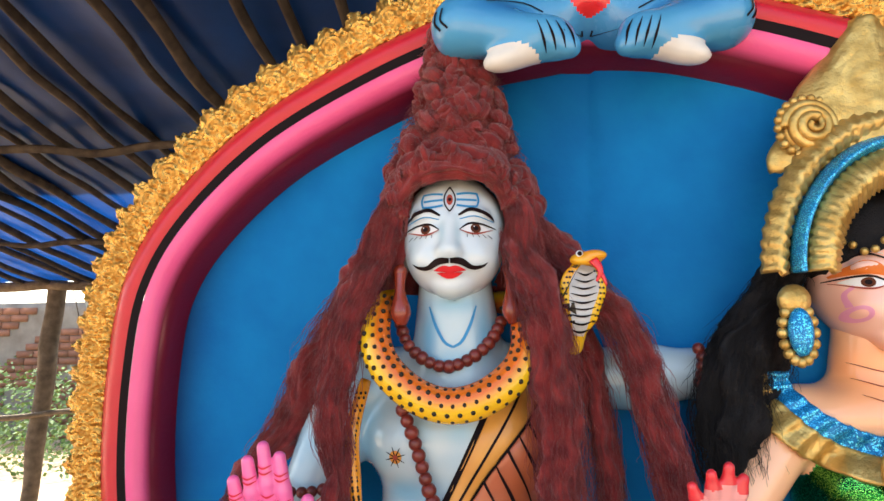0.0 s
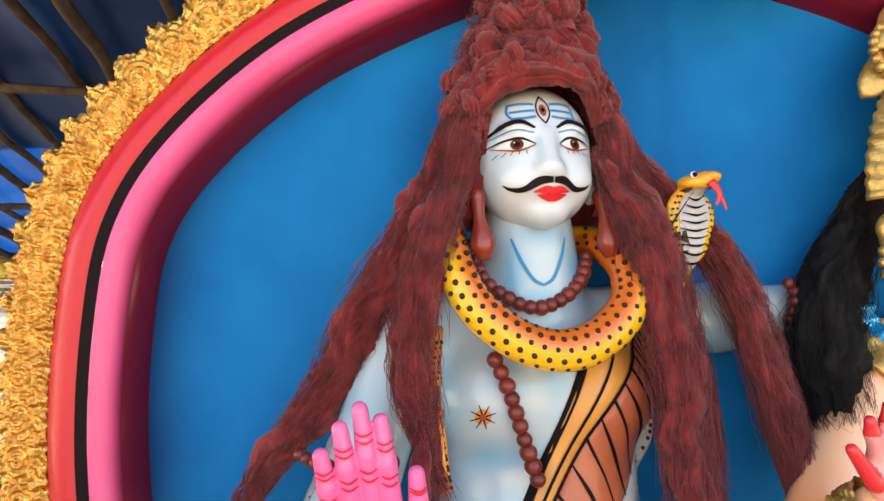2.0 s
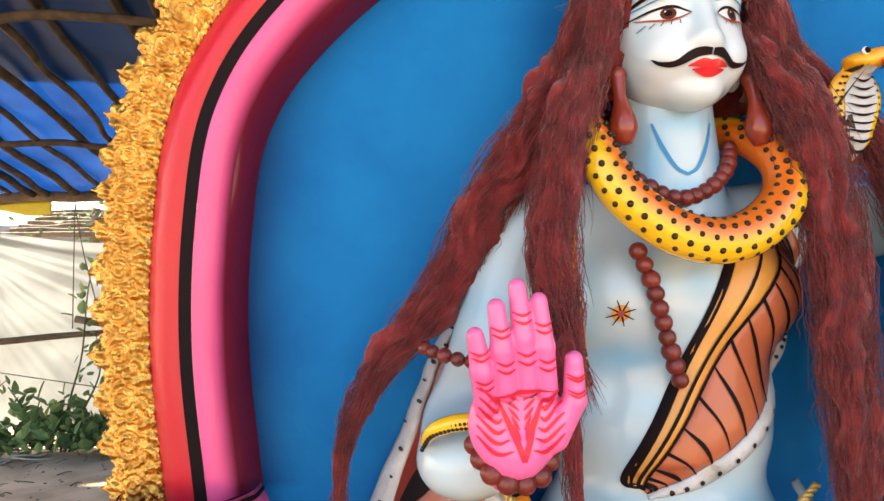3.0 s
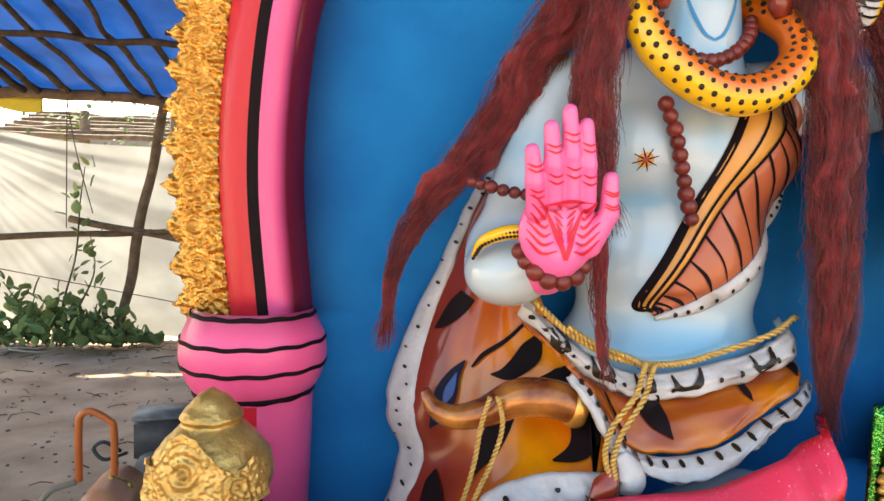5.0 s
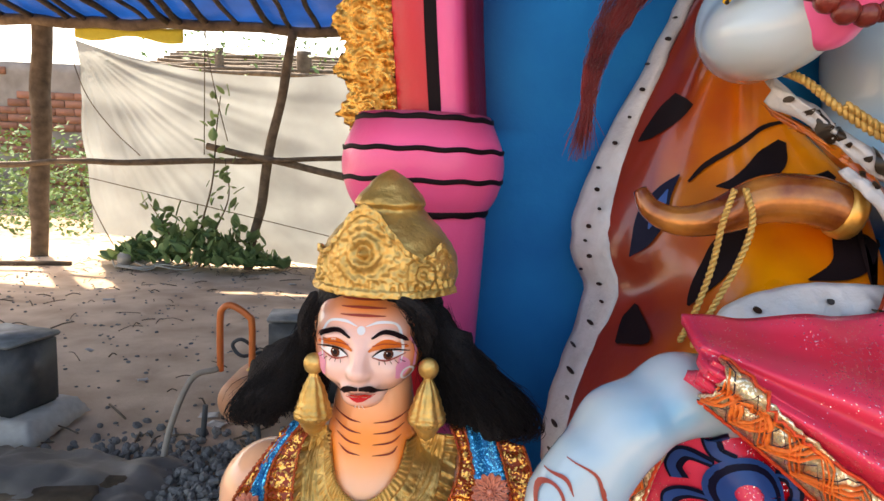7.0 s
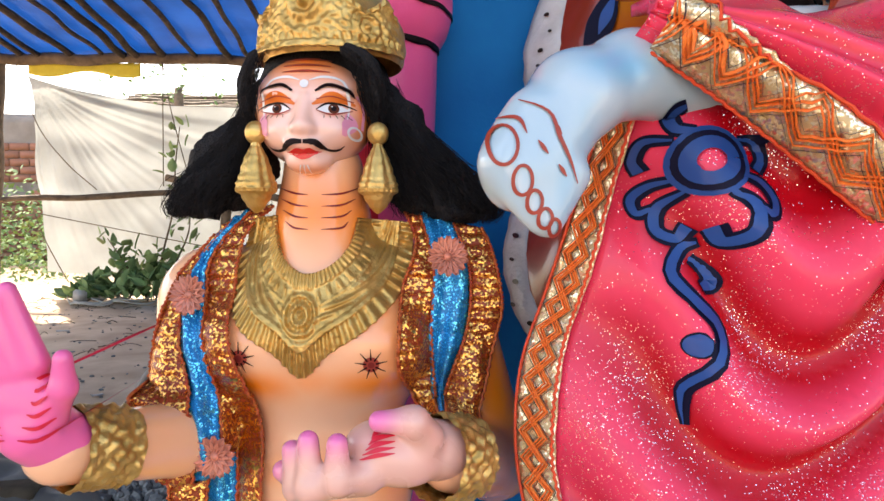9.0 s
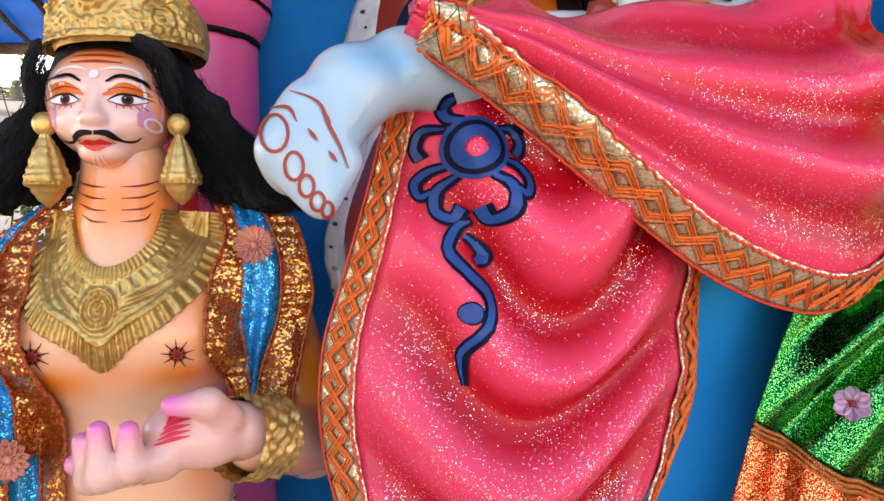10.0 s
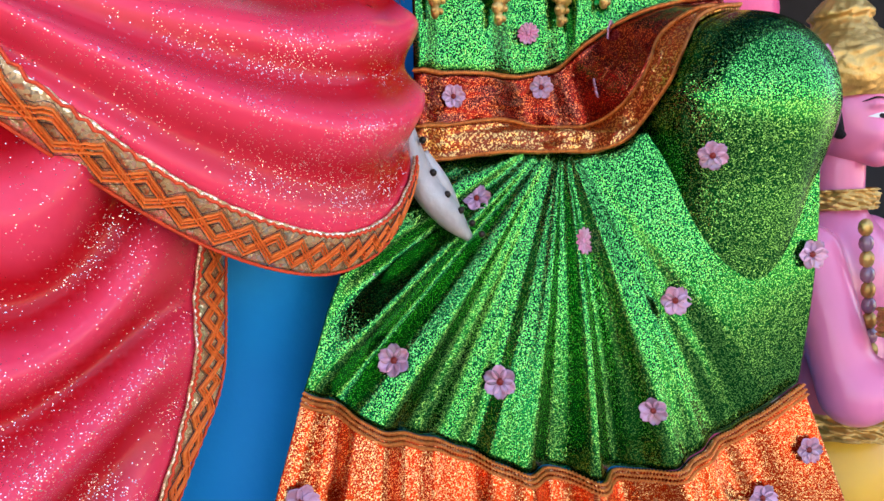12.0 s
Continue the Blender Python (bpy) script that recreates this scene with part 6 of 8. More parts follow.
SATIN_BLUE = glitter("blue_glitter_cloth", (0.004, 0.20, 0.46), (0.004, 0.13, 0.34), (0.12, 0.68, 0.98), 520, 0.3, 0.3, tilt=0.7)
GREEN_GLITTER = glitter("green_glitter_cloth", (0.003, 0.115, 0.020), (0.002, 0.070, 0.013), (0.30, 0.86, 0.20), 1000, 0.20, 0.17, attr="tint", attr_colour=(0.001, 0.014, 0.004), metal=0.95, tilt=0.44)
ORANGE_GLITTER = glitter("orange_glitter_cloth", (0.50, 0.045, 0.006), (0.32, 0.020, 0.005), (1.0, 0.60, 0.26), 850, 0.25, 0.20, metal=0.9, tilt=0.45)
RED_GLITTER = glitter("red_glitter_cloth", (0.20, 0.012, 0.008), (0.11, 0.006, 0.005), (0.85, 0.25, 0.10), 900, 0.16, 0.22, metal=0.85, tilt=0.45)
COPPER_EDGE = material("rust_red_braid", (0.36, 0.035, 0.012), 0.5, second=(0.55, 0.16, 0.03), scale=120, amount=0.8, grain=0.4, grain_scale=300)
LILAC = material("lilac_plastic_petal", (0.44, 0.27, 0.42), 0.15, second=(0.46, 0.18, 0.22), scale=50, amount=1.0, coat=0.9, per_object=0.45)
PINK_PETAL = material("pink_plastic_petal", (0.62, 0.16, 0.30), 0.2, second=(0.66, 0.40, 0.50), scale=60, amount=0.9, coat=0.7, per_object=0.2)
BRAID = material("copper_braid", (0.80, 0.26, 0.05), 0.45, 0.2, second=(0.50, 0.11, 0.02), scale=150, amount=0.9, grain=0.5, grain_scale=400)
MESH_COPPER = glitter("copper_mesh_ribbon", (0.34, 0.055, 0.012), (0.20, 0.03, 0.008), (0.95, 0.48, 0.14), 420, 0.35, 0.3, metal=0.5, tilt=0.5)
COPPER_PETAL = material("copper_pink_petal", (0.55, 0.20, 0.13), 0.35, 0.2, second=(0.45, 0.14, 0.1), scale=40, per_object=0.2)
HAND_RED = material("red_fingertip_paint", (0.78, 0.035, 0.045), 0.3, coat=0.5)
DOLL_PINK = material("rose_pink_skin_paint", (0.80, 0.22, 0.40), 0.3, second=(0.74, 0.18, 0.34), scale=6, coat=0.4)
YELLOW_CLOTH = material("yellow_dhoti_paint", (0.78, 0.42, 0.03), 0.4, second=(0.7, 0.3, 0.03), scale=6, coat=0.2)


def gilded(shape, fn, nu, nv, relief, mat=GOLD_PALE, thick=0.006, scale=70.0, wrap=False):
    """A gilded sheet with embossed scrolls: fn gives the point and its outward direction."""
    def g(u, v):
        p, o = fn(u, v)
        h = relief * (0.5 * math.sin(p.x * scale * 2.2 + 3 * math.sin(p.z * scale)) * math.sin(p.z * scale * 2.2 + 2 * math.sin(p.x * scale)) + 0.9 * noise.noise((p.x * scale * 1.4, p.y * scale * 1.4, p.z * scale * 1.4)))
        return Vector(p) + Vector(o) * h
    shape.grid(g, nu, nv, mat, thick, wrap=wrap)


def crown(s, cx, cy, profile, mat=GOLD_PALE, relief=0.004, scale=70.0):
    prof = curve([(r, z, 0) for r, z in profile], 60)
    def fn(u, v):
        q = prof[min(59, int(v * 59 + 0.5))]
        a = 2 * math.pi * u
        o = Vector((math.cos(a), math.sin(a), 0))
        return Vector((cx, cy, q.y)) + o * max(q.x, 0.001), o
    gilded(s, fn, 110, 60, relief, mat, 0.0, scale, wrap=True)


def earring(s, c, k, mat=GOLD_PALE):
    c = Vector(c)
    s.ball(c, (0.026 * k, 0.02 * k, 0.028 * k), mat)
    prof = [(0.010, -0.015), (0.012, -0.03), (0.026, -0.06), (0.038, -0.10), (0.046, -0.125), (0.040, -0.140), (0.022, -0.172), (0.003, -0.19)]
    q = curve([(a, b, 0) for a, b in prof], 40)
    def fn(u, v):
        i = min(39, int(v * 39 + 0.5))
        a = 6.2832 * u
        r = q[i].x * (1 + 0.04 * math.sin(i * 1.9)) * (1 + 0.06 * math.sin(a * 9) * (1 if i < 24 else 0.2)) + (0.003 * (1 + math.sin(a * 24)) if 24 < i < 29 else 0)
        return c + Vector((math.cos(a) * r * k, math.sin(a) * r * k, q[i].y * k))
    s.grid(fn, 72, 40, mat, wrap=True)


def bangle(s, c, axis, r, width, mat=GOLD_PALE, rows=3):
    c, axis = Vector(c), Vector(axis).normalized()
    x = axis.orthogonal().normalized()
    y = axis.cross(x)
    def fn(u, v):
        a = 6.2832 * u
        q = c + (x * math.cos(a) + y * math.sin(a)) * r + axis * width * v
        edge = 0.07 if v < 0.12 or v > 0.88 else 0.0
        rr = r * (1 + edge + 0.06 * math.sin(a * 13 + 5 * v) * math.sin(math.pi * v * rows * 2) + 0.09 * noise.noise(q * 95) + 0.05 * noise.noise(q * 210) + 0.10 * math.sin(math.pi * v))
        return c + axis * width * (v - 0.5) + (x * math.cos(a) + y * math.sin(a)) * rr
    s.grid(fn, 96, 30, mat, wrap=True)


def build_standing_statue():
    s = Shape()
    cx = -0.772
    body = [egg((cx, 1.205, 1.06), (0.155, 0.120, 0.14), PEACH), egg((cx - 0.075, 1.150, 1.065), (0.078, 0.070, 0.058), PEACH), egg((cx + 0.072, 1.150, 1.065), (0.078, 0.070, 0.058), PEACH),
            egg((cx, 1.205, 0.86), (0.128, 0.110, 0.17), PEACH), capsule((cx + 0.002, 1.190, 1.29), (cx, 1.195, 1.17), 0.055, 0.078, PEACH), capsule((cx - 0.15, 1.21, 1.135), (cx + 0.15, 1.21, 1.135), 0.055, 0.055, PEACH),
            capsule((-0.60, 1.21, 1.11), (-0.535, 1.17, 0.90), 0.062, 0.052, PEACH), capsule((-0.535, 1.15, 0.895), (-0.60, 1.02, 0.95), 0.052, 0.040, PEACH),
            capsule((-0.945, 1.21, 1.11), (-0.935, 1.13, 0.945), 0.060, 0.050, PEACH), capsule((-0.93, 1.11, 0.945), (-1.015, 0.965, 0.985), 0.048, 0.036, PEACH),
            egg((cx, 1.21, 0.62), (0.16, 0.13, 0.16), YELLOW_CLOTH), capsule((cx - 0.08, 1.21, 0.6), (cx - 0.08, 1.21, 0.06), 0.11, 0.07, YELLOW_CLOTH), capsule((cx + 0.08, 1.21, 0.6), (cx + 0.08, 1.21, 0.06), 0.11, 0.07, YELLOW_CLOTH)]
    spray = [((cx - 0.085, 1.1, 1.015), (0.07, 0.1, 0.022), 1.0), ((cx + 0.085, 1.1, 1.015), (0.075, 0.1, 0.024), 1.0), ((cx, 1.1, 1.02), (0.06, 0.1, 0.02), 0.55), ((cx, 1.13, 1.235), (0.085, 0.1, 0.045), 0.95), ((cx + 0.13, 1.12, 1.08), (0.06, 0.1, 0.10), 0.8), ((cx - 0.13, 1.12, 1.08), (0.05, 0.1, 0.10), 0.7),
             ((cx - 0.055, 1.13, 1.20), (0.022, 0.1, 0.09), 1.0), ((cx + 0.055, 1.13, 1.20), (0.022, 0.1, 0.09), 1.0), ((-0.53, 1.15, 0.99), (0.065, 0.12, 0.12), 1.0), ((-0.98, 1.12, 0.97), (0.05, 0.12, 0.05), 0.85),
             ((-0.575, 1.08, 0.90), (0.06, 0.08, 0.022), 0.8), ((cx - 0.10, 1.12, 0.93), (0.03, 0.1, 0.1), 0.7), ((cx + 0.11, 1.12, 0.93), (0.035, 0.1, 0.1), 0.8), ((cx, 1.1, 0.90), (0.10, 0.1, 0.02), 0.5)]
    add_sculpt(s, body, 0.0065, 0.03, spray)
    fx, fz = -0.782, 1.366
    lumps, hollows = head_lumps((fx, 1.090, fz), 0.74, PEACH_FACE, 0.80)
    add_sculpt(s, lumps, 0.003, 0.012, [((fx, 1.1, 1.428), (0.085, 0.1, 0.024), 1.0), ((-0.862, 1.14, 1.36), (0.020, 0.1, 0.10), 1.0), ((-0.706, 1.14, 1.36), (0.018, 0.1, 0.10), 0.9), ((fx, 1.12, 1.284), (0.06, 0.08, 0.010), 0.6)], carve=hollows)
    tree = s.tree()
    paint_face(s, tree, (fx, 1.062, fz - 0.002), 0.64, 0.054, 0.040, LIP_RED, -0.068, upper=LID_ORANGE)
    for e in (-1, 1):
        s.stroke(tree, [(fx + e * q, 0.9, fz + h) for q, h in ((0.006, 0.034), (0.022, 0.039), (0.042, 0.037), (0.051, 0.026), (0.054, 0.006), (0.052, -0.014))], [0.001, 0.0034, 0.0028, 0.0034, 0.0034, 0.001], EYE_WHITE, (0, 1, 0), 24, 0.0014)
        s.stroke(tree, [(fx + e * q, 0.9, fz + h) for q, h in ((0.052, -0.006), (0.055, -0.020), (0.048, -0.034))], [0.004, 0.018, 0.004], SWIRL_PINK, (0, 1, 0), 12, 0.0010)
    for q in (-0.004, 0, 0.004):
        s.stroke(tree, [(fx + q, 0.9, fz - 0.071), (fx + q * 1.8, 0.9, fz - 0.080)], [0.0015, 0.0006], EYE_WHITE, (0, 1, 0), 5, 0.0016)
    for z in (1.413, 1.422, 1.431):
        s.stroke(tree, [(fx - 0.030, 0.9, z - 0.001), (fx, 0.9, z), (fx + 0.030, 0.9, z - 0.001)], [0.001, 0.0034, 0.001], LID_RED, (0, 1, 0), 10, 0.0016)
    disc(s, tree, (fx, 0.9, 1.395), 0.011, EYE_WHITE, lift=0.002)
    arc_ring(s, tree, (fx + 0.060, 0.9, fz - 0.030), 0.007, 0.0026, EYE_WHITE, a0=-60, a1=320, lift=0.0018)
    s.stroke(tree, [(fx + 0.068, 0.9, fz - 0.024), (fx + 0.070, 0.9, fz + 0.002), (fx + 0.062, 0.9, fz + 0.018)], 0.003, SWIRL_PINK, (0, 1, 0), 12, 0.0016)
    for i in range(4):
        z = 1.262 - 0.015 * i
        s.stroke(tree, [(-0.825 + 0.004 * i, 0.9, z + 0.006), (-0.80, 0.9, z - 0.002), (-0.782, 0.9, z - 0.004)], [0.0008, 0.0026, 0.0006], DARK_LINE, (0, 1, 0), 12, 0.0014)
        s.stroke(tree, [(-0.72 - 0.004 * i, 0.9, z + 0.006), (-0.74, 0.9, z - 0.002), (-0.765, 0.9, z - 0.004)], [0.0008, 0.0026, 0.0006], DARK_LINE, (0, 1, 0), 12, 0.0014)
    for x, z in ((-0.860, 1.055), (-0.698, 1.046)):
        for a in range(9):
            q = Vector((math.cos(a * 0.698 + .2), 0, math.sin(a * 0.698 + .2)))
            s.stroke(tree, [Vector((x, 0.9, z)) + q * 0.006, Vector((x, 0.9, z)) + q * 0.020], [0.0024, 0.0006], BROW_DARK, (0, 1, 0), 5, 0.0024)
        disc(s, tree, (x, 0.9, z), 0.020, LID_RED, lift=0.002)
        disc(s, tree, (x, 0.9, z), 0.008, DARK_LINE, lift=0.003)
    def on_body(x, z, lift, far=1.19):
        hit, nor, _, _ = tree.ray_cast(Vector((x, 0.8, z)), Vector((0, 1, 0)))
        return Vector((x, min(hit.y if hit else far, far) - lift, z))
    # gilded bib with a medallion, beaded rows and a pleated rim
    rim = curve([(-0.868, 0, 1.225), (-0.880, 0, 1.17), (-0.876, 0, 1.120), (-0.858, 0, 1.088), (-0.818, 0, 1.060), (-0.785, 0, 1.028), (-0.752, 0, 1.058), (-0.704, 0, 1.090), (-0.662, 0, 1.130), (-0.648, 0, 1.175), (-0.645, 0, 1.222)], 90)
    neck = curve([(-0.832, 0, 1.232), (-0.824, 0, 1.200), (-0.811, 0, 1.174), (-0.785, 0, 1.158), (-0.754, 0, 1.166), (-0.728, 0, 1.192), (-0.716, 0, 1.228)], 90)
    def bib(u, v):
        k = min(88, int(u * 89))
        f = u * 89 - k
        p = neck[k].lerp(neck[k + 1], f).lerp(rim[k].lerp(rim[k + 1], f), v)
        b = on_body(p.x, p.z, 0)
        m = math.hypot((p.x + 0.786) * 1.25, p.z - 1.108)
        h = 0.003 + 0.004 * math.sin(math.pi * v)
        if v < 0.16:
            h += 0.0035 + 0.0012 * math.sin(u * 260)
        elif v < 0.40:
            h += 0.0032 * max(0, math.sin(u * 130)) * math.sin(math.pi * (v - 0.16) / 0.24) ** 2 + (0.002 if abs(v - 0.28) > 0.10 else 0)
        elif v < 0.66:
            h += 0.0026 * math.sin(u * 56 + 4 * math.sin(v * 18)) * math.sin(math.pi * (v - 0.40) / 0.26)
        elif v < 0.74:
            h += 0.0035
        else:
            h += 0.0024 * math.sin(u * 235) - 0.001
        disk = math.exp(-(m / 0.030) ** 4)
        h = h * (1 - disk) + disk * (0.008 + 0.0035 * math.cos(m * 520) + 0.0012 * math.sin(math.atan2(p.z - 1.108, p.x + 0.786) * 14))
        return Vector((p.x, b.y - 0.004 - h, p.z)), Vector((0, -1, 0))
    gilded(s, bib, 420, 60, 0.0008, GOLD_PALE, 0.005, 120)
    # sequinned stole with a blue middle, on both shoulders
    def edges(*lines):
        return [curve([(x, 0, z) for x, z in line], 50) for line in lines]
    near = edges([(-0.842, 1.245), (-0.874, 1.205), (-0.877, 1.141), (-0.873, 1.084), (-0.853, 1.012), (-0.841, 0.939), (-0.842, 0.84)], [(-0.872, 1.238), (-0.910, 1.185), (-0.916, 1.128), (-0.913, 1.086), (-0.896, 1.014), (-0.881, 0.942), (-0.879, 0.84)],
                 [(-0.895, 1.225), (-0.932, 1.165), (-0.946, 1.114), (-0.945, 1.071), (-0.924, 1.007), (-0.914, 0.942), (-0.922, 0.84)], [(-0.915, 1.205), (-0.956, 1.145), (-0.983, 1.078), (-0.990, 1.01), (-0.972, 0.936), (-0.970, 0.84)])
    far = edges([(-0.662, 1.245), (-0.643, 1.194), (-0.660, 1.137), (-0.664, 1.079), (-0.662, 1.035), (-0.637, 0.965)], [(-0.640, 1.240), (-0.625, 1.194), (-0.619, 1.151), (-0.623, 1.079), (-0.618, 1.006), (-0.612, 0.955)],
                [(-0.592, 1.225), (-0.573, 1.171), (-0.570, 1.12), (-0.577, 1.076), (-0.602, 1.003), (-0.606, 0.95)], [(-0.552, 1.215), (-0.540, 1.184), (-0.528, 1.116), (-0.536, 1.071), (-0.563, 0.965), (-0.575, 0.945)])
    for line in (near, far):
        for i, mat in ((0, COPPER), (1, SATIN_BLUE), (2, COPPER)):
            a, b = line[i], line[i + 1]
            def strip(u, v, a=a, b=b, mat=mat):
                k = min(48, int(v * 49))
                f = v * 49 - k
                p = a[k].lerp(a[k + 1], f).lerp(b[k].lerp(b[k + 1], f), u)
                back = 1.15 + 0.06 * max(0.0, (p.z - 1.16) / 0.08)
                q = on_body(p.x, p.z, 0, back)
                q.y = max(q.y, 1.085)
                crease = 0.004 * noise.noise((p.x * 60, 0, p.z * 60)) + (0.005 * math.sin(u * 9 + 3 * v) if mat is SATIN_BLUE else 0.002 * math.sin(p.z * 420))
                return Vector((q.x, q.y - 0.014 - crease - 0.004 * math.sin(math.pi * u), q.z))
            s.grid(strip, 16, 90, mat, 0.005)
            if mat is COPPER:
                for e in (0.0, 1.0):
                    s.tube([strip(e, j / 120) + Vector((0.002 * (j % 2), -0.003, 0)) for j in range(121)], 0.0022, COPPER_EDGE, 0, 5, smooth=False)
    # a cupped hand in front and a raised palm beside
    cup = [egg((-0.668, 0.972, 0.975), (0.052, 0.036, 0.034), SKIN_HAND, (0, 18, 0)), capsule((-0.61, 1.005, 0.965), (-0.645, 0.985, 0.975), 0.034, 0.034, SKIN_HAND)]
    for b, m, t in (((-0.690, 0.950, 0.962), (-0.722, 0.932, 0.962), (-0.722, 0.932, 1.000)), ((-0.695, 0.956, 0.952), (-0.751, 0.938, 0.953), (-0.753, 0.942, 1.000)), ((-0.700, 0.966, 0.948), (-0.765, 0.952, 0.947), (-0.772, 0.956, 0.985)), ((-0.700, 0.978, 0.945), (-0.762, 0.972, 0.942), (-0.785, 0.970, 0.958))):
        cup += [capsule(b, m, 0.0155, 0.0145, SKIN_HAND), capsule(m, t, 0.0145, 0.0110, SKIN_HAND)]
    cup += [capsule((-0.632, 0.965, 0.995), (-0.645, 0.945, 1.018), 0.020, 0.0155, SKIN_HAND), capsule((-0.645, 0.945, 1.018), (-0.680, 0.935, 1.022), 0.0155, 0.011, SKIN_HAND)]
    add_sculpt(s, cup, 0.003, 0.010, [((-0.722, 0.93, 1.008), 0.018, 1.0), ((-0.753, 0.94, 1.008), 0.018, 1.0), ((-0.774, 0.956, 0.992), 0.016, 0.9), ((-0.788, 0.97, 0.960), 0.015, 0.9), ((-0.682, 0.932, 1.026), 0.020, 1.0)])
    tc = s.tree()
    for k in range(5):
        z = 0.985 + 0.005 * k
        s.stroke(tc, [(-0.700 + 0.003 * k, 0.8, z - 0.006), (-0.682, 0.8, z), (-0.664, 0.8, z + 0.002)], [0.0008, 0.0044, 0.0008], PALM_RED, (0, 1, 0), 10, 0.0014)
    up = [egg((-1.032, 0.935, 1.045), (0.040, 0.022, 0.052), PALM_PINK, (0, -14, 0)), capsule((-1.012, 0.968, 0.990), (-1.028, 0.945, 1.015), 0.034, 0.034, PALM_PINK)]
    for k in range(4):
        up.append(capsule((-1.066 + 0.018 * k, 0.925, 1.075 + 0.004 * k), (-1.092 + 0.020 * k, 0.915, 1.135 + 0.008 * k), 0.0125, 0.009, PALM_PINK))
    up += [capsule((-1.000, 0.93, 1.035), (-0.982, 0.915, 1.065), 0.014, 0.012, PALM_PINK), capsule((-0.982, 0.915, 1.065), (-0.978, 0.908, 1.095), 0.012, 0.009, PALM_PINK)]
    add_sculpt(s, up, 0.0034, 0.008)
    tp = s.tree()
    for e in (-1, 1):
        for k in range(6):
            q = 0.010 + 0.012 * k
            s.stroke(tp, [(-1.030 + e * (0.003 + 0.3 * q), 0.8, 1.005 + q), (-1.030 + e * 0.022, 0.8, 1.003 + q), (-1.030 + e * 0.040, 0.8, 1.014 + q)], [0.0010, 0.0040, 0.0010], PALM_RED, (0, 1, 0), 10, 0.0014)
    bangle(s, (-0.602, 1.012, 0.953), (0.62, 0.62, -0.25), 0.044, 0.062)
    bangle(s, (-0.995, 0.998, 0.976), (-0.52, -0.80, 0.25), 0.041, 0.066)
    bangle(s, (-0.775, 1.205, 0.74), (0, 0, 1), 0.135, 0.05)
    # crown: ribbed dome behind a tall embossed front plate
    kx, ky = -0.757, 1.205
    crown(s, kx, ky, [(0.094, 1.438), (0.099, 1.450), (0.100, 1.467), (0.096, 1.490), (0.080, 1.515), (0.062, 1.535), (0.047, 1.550), (0.051, 1.560), (0.040, 1.575), (0.024, 1.593), (0.003, 1.606)], GOLD_PALE, 0.002, 60)
    def plate(u, v):
        a = radians(168 + 168 * u)
        top = 0.050 + 0.076 * math.exp(-((u - 0.52) / 0.17) ** 2) + 0.026 * math.exp(-((u - 0.90) / 0.07) ** 2) + 0.014 * math.exp(-((u - 0.16) / 0.08) ** 2) + 0.003 * abs(math.sin(u * 40))
        h = 1.441 + (top - 0.008) * v
        r = 0.104 - 0.007 * v * v + 0.002 * math.exp(-(v / 0.1) ** 2)
        m = math.hypot((u - 0.52) * 0.30, h - 1.498)
        ridge = 0.0040 * math.cos(m * 330) * math.exp(-(m / 0.036) ** 2) + 0.006 * math.exp(-(m / 0.008) ** 2)
        for c in (0.24, 0.80):
            q = math.hypot((u - c) * 0.30, h - 1.470)
            ridge += 0.0034 * math.cos(q * 420) * math.exp(-(q / 0.022) ** 2)
        if v > 0.88:
            ridge += 0.0035 + 0.0012 * math.sin(u * 150)
        if v * top < 0.010:
            ridge += 0.003
        elif v * top < 0.022:
            ridge += 0.0016 * math.sin(u * 170)
        o = Vector((math.cos(a), math.sin(a), 0))
        return Vector((kx, ky, h)) + o * (r + ridge), o
    gilded(s, plate, 240, 70, 0.0016, GOLD_PALE, 0.005, 120)
    for x in (-0.850, -0.692):
        earring(s, (x, 1.135, 1.338), 0.55)
    tagged(s.object("standing_statue"), "orange-skinned standing statue with gold crown, moustache and sequinned stole", "statue", "standing statues")
    # wig
    h = thing("jute_wig", "shoulder-length bushy black jute wig under a gold crown", "wig", "jute wigs", at=(-0.77, 1.22, 1.4))
    lock(h, [(-0.846, 1.18, 1.42), (-0.860, 1.185, 1.365), (-0.892, 1.19, 1.315), (-0.925, 1.19, 1.272), (-0.947, 1.19, 1.240), (-0.950, 1.19, 1.226)], [0.022, 0.026, 0.036, 0.044, 0.036, 0.020], 1300, HAIR_BLACK, 11, 0.0012, 0.006, 0.9, blunt=True)
    lock(h, [(-0.856, 1.20, 1.40), (-0.868, 1.21, 1.33), (-0.888, 1.21, 1.27), (-0.895, 1.21, 1.235)], [0.014, 0.026, 0.040, 0.026], 700, HAIR_BLACK, 12, 0.0012, 0.006, 0.9, blunt=True)
    lock(h, [(-0.712, 1.16, 1.435), (-0.688, 1.17, 1.385), (-0.652, 1.185, 1.335), (-0.606, 1.19, 1.285), (-0.572, 1.19, 1.245), (-0.562, 1.19, 1.220)], [0.012, 0.024, 0.040, 0.050, 0.048, 0.028], 1500, HAIR_BLACK, 13, 0.0012, 0.006, 0.9, blunt=True)
    lock(h, [(-0.690, 1.19, 1.42), (-0.668, 1.20, 1.34), (-0.640, 1.205, 1.275), (-0.630, 1.205, 1.225)], [0.018, 0.036, 0.048, 0.030], 800, HAIR_BLACK, 14, 0.0012, 0.006, 0.9, blunt=True)
